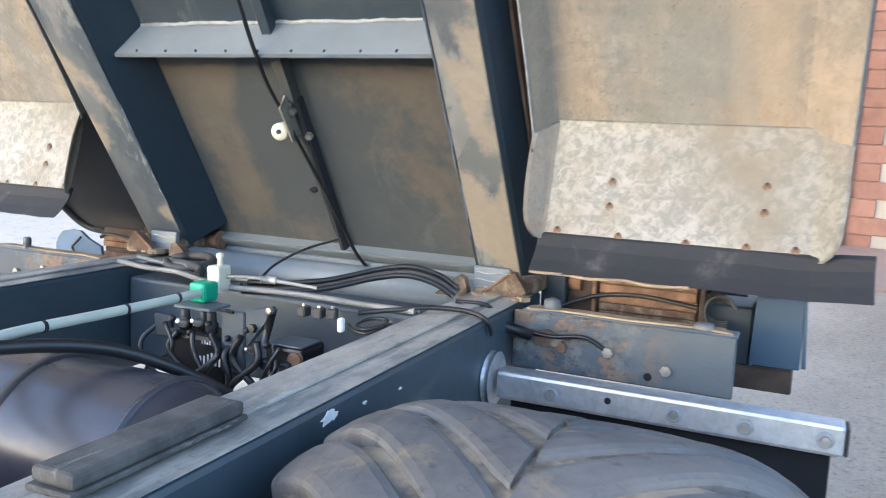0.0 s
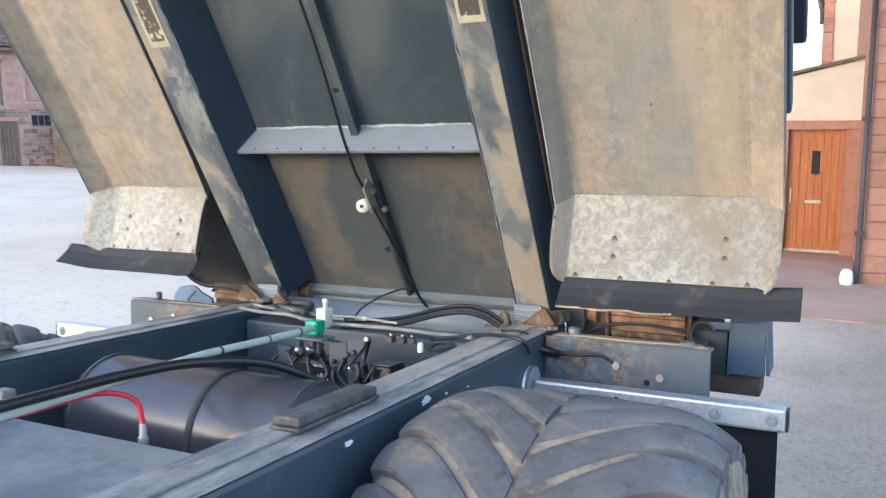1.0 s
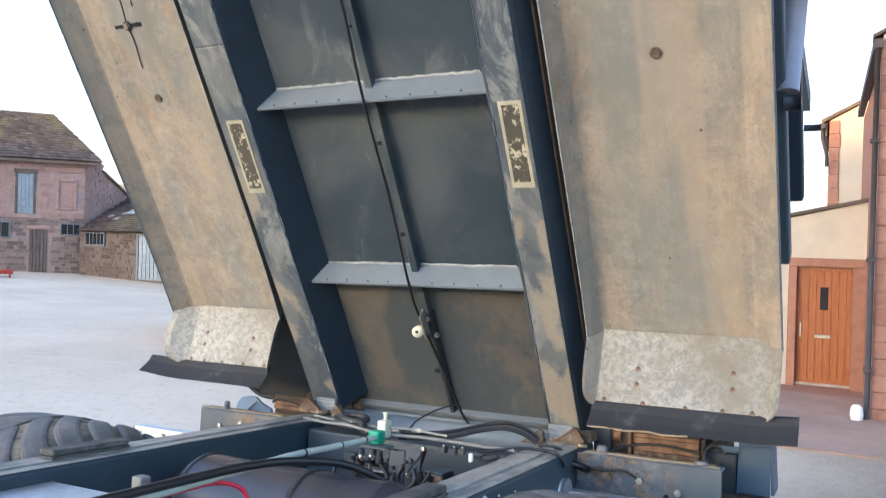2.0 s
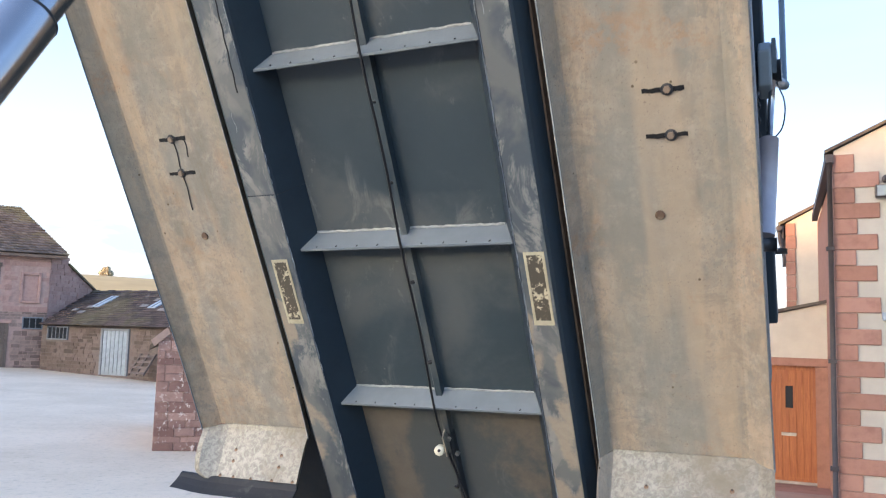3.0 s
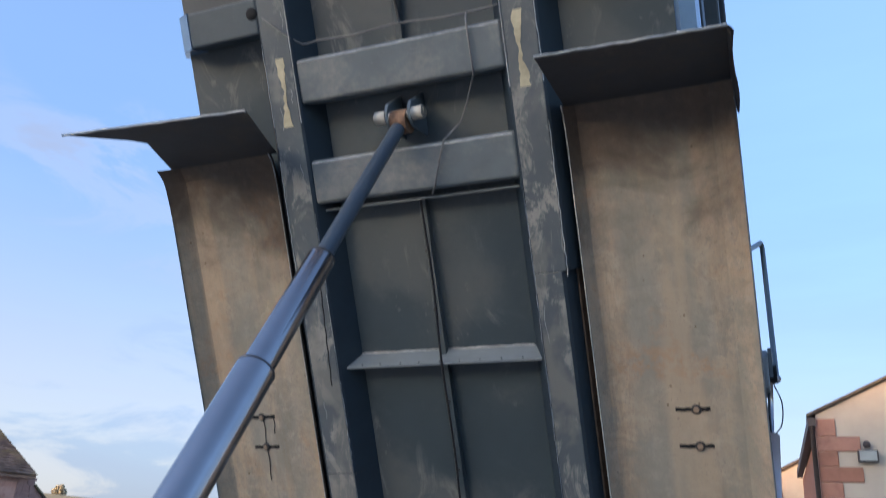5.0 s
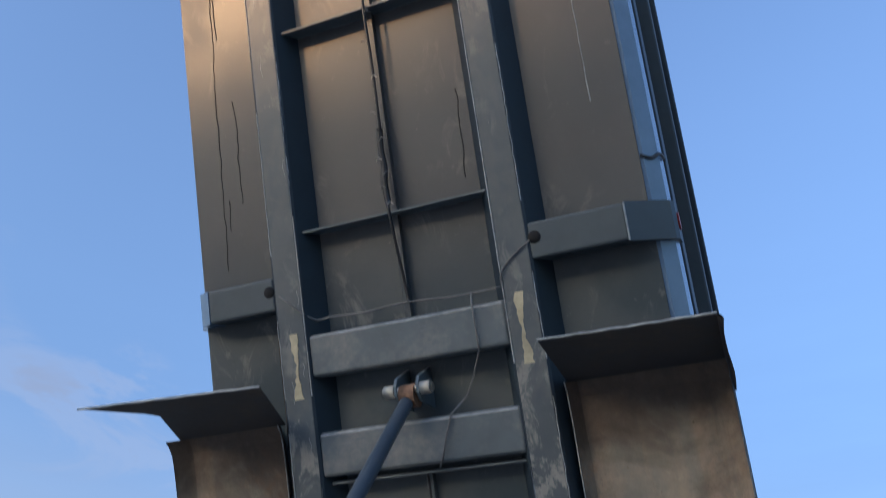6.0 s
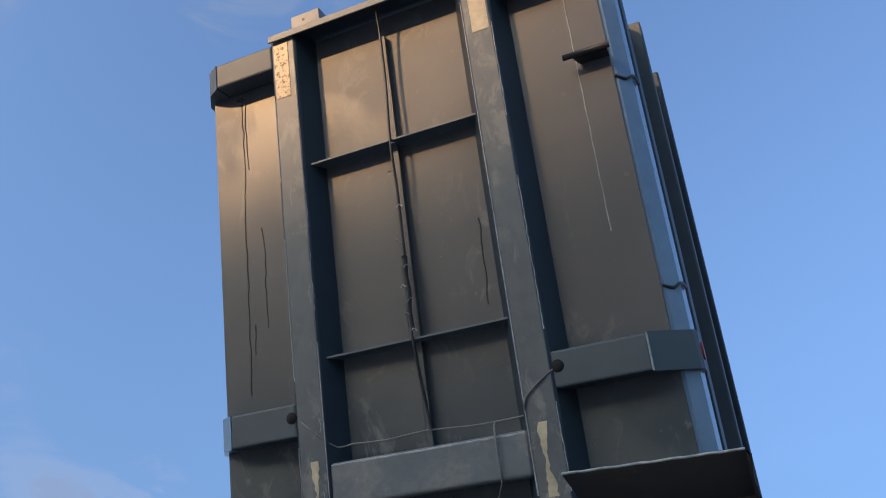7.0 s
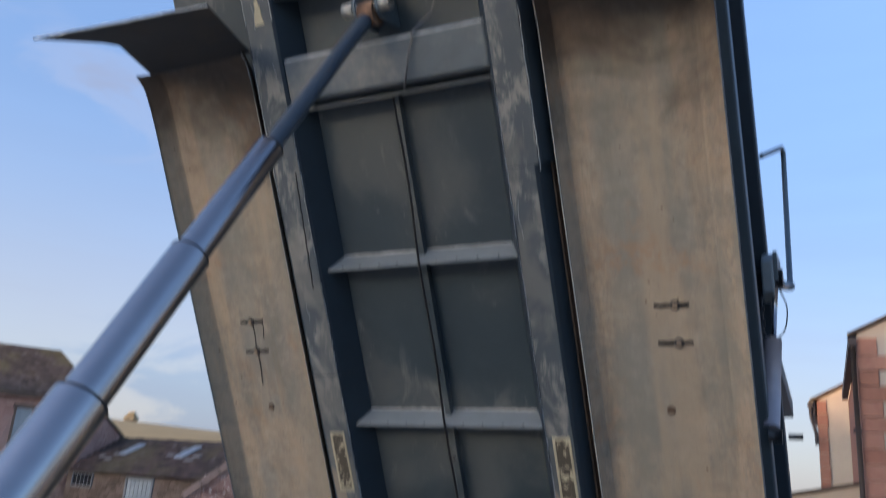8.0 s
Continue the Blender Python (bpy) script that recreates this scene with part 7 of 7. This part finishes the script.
def build_tree():
    rng = random.Random(8)
    t = thing("tree", YARD @ pose(0.5, 325, 18.6), "lone round hilltop tree far away", "tree")
    part("trunk", lathe([(0.5, -2), (0.35, 0.6), (0.2, 2.4)], 10), M_BARK, t)
    part("limb", sweep([(0, 0, 0.4), (0.9, 0.2, 1.4), (1.5, 0.3, 2.4)], 0.16, 7), M_BARK, t)
    part("limb", sweep([(0, 0, 0.6), (-0.8, -0.2, 1.6), (-1.2, 0.1, 2.6)], 0.14, 7), M_BARK, t)
    bm = bmesh.new()
    lobes = [(0, 0, 2.6, 1.5), (1.5, 0.3, 2.0, 1.1), (-1.4, 0.2, 2.1, 1.1), (0.5, -0.6, 3.5, 1.0), (-0.6, 0.4, 3.3, 0.9)]
    for k in range(2200):
        cx, cy, cz, r = lobes[k % 5]
        d = Vector((rng.gauss(0, 1), rng.gauss(0, 1), rng.gauss(0, 1))).normalized() * r * rng.uniform(0.55, 1.06)
        p = Vector((cx, cy, cz)) + d
        a = Vector((rng.uniform(-1, 1), rng.uniform(-1, 1), rng.uniform(-1, 1))).normalized()
        b = a.orthogonal().normalized()
        c = a.cross(b)
        q = rng.uniform(0.12, 0.26)
        bm.faces.new([bm.verts.new(p + b * q), bm.verts.new(p + c * q), bm.verts.new(p - b * q), bm.verts.new(p - c * q)])
    part("crown", bm, M_LEAF, t)


build_tree()


# ---- unseen ridge added behind the camera to block the low sun ----
def build_shade_ridge():
    c = Vector((sun_dir.x, sun_dir.y, 0)).normalized()
    side = Vector((-c.y, c.x, 0))
    # height set so that sun reaches only the top of the body
    top = 6.6 + 301.5 * math.tan(radians(SUN_EL))
    bm = bmesh.new()
    rows = []
    for j in range(9):
        t = j / 8
        h = top * math.sin(t * math.pi) ** 1.5
        rows.append([bm.verts.new(c * (180 + 243 * t) + side * x + Vector((0, 0, h * (1 - 0.00000045 * x * x) + 0.006 * x * math.sin(t * math.pi) - 1))) for x in range(-900, 901, 60)])
    for p, q in zip(rows, rows[1:]):
        for k in range(len(p) - 1):
            f = bm.faces.new((p[k], p[k + 1], q[k + 1], q[k]))
            f.smooth = True
    solid("backdrop_shade_ridge", bm, M_GRASS, Matrix(), "unseen grassy ridge added to block the low sun", "hill", kind="structure")


build_shade_ridge()


# ---- glowing sheet before the sky: high thin cloud and painted haze ----
def build_haze_sheet():
    n = Nodes("glowing_haze_and_cloud")
    wisp = n.noise(0.0024, 7, 0.62, stretch=(0.55, 0.55, 1.9), distort=0.9)
    big = n.noise(0.0009, 3, 0.5, stretch=(1, 1, 1.4))
    low = n.ramp(n.axis(2), 1250, 60)
    cloud = n.math("MULTIPLY", n.ramp(wisp, 0.40, 0.68), n.ramp(n.math("ADD", big, n.math("MULTIPLY", low, 0.10)), 0.40, 0.56))
    cloud = n.math("MULTIPLY", cloud, n.math("MULTIPLY", n.ramp(n.axis(0), -250, -1000), 0.82))
    # painted haze: its own glow replaces part of the sky ahead
    veil = n.math("MULTIPLY", n.ramp(n.axis(2), 2500, 150), n.math("ADD", 0.64, n.math("MULTIPLY", n.noise(0.0016, 5, 0.6, stretch=(0.5, 0.5, 3.5)), 0.25)))
    cover = n.math("MAXIMUM", cloud, veil)
    haze_tone = n.mix(low, (0.27, 0.44, 0.72), (0.82, 0.78, 0.76))
    # the glow is made darker and bluer towards +x to dim that sky
    east = n.math("MULTIPLY", n.ramp(n.axis(0), -1500, 600), n.math("SUBTRACT", 1.0, n.ramp(n.axis(2), 900, 100)))
    haze_tone = n.mix(n.math("MULTIPLY", east, 0.6), haze_tone, (0.20, 0.33, 0.58))
    glow = n.t.nodes.new("ShaderNodeEmission")
    n.link(n.mix(n.ramp(cloud, 0.05, 0.45), haze_tone, (0.50, 0.56, 0.70)), glow.inputs["Color"])
    glow.inputs["Strength"].default_value = 0.15
    clear = n.t.nodes.new("ShaderNodeBsdfTransparent")
    both = n.t.nodes.new("ShaderNodeMixShader")
    n.link(cover, both.inputs[0])
    n.link(clear.outputs[0], both.inputs[1])
    n.link(glow.outputs[0], both.inputs[2])
    n.link(both.outputs[0], n.t.nodes["Material Output"].inputs["Surface"])
    bm = bmesh.new()
    R = 2600
    rows = []
    for j in range(29):
        e = radians(-0.5 + 3.2 * j)
        rows.append([bm.verts.new((-R * math.sin(radians(a)) * math.cos(e), R * math.cos(radians(a)) * math.cos(e), R * math.sin(e))) for a in range(-72, 101, 4)])
    for p, q in zip(rows, rows[1:]):
        for k in range(len(p) - 1):
            f = bm.faces.new((p[k], p[k + 1], q[k + 1], q[k]))
            f.smooth = True
    solid("backdrop_haze_sheet", bm, n.mat, Matrix(), "glowing sheet with painted evening haze and wisps of lilac cloud", "cloud", kind="structure")


build_haze_sheet()
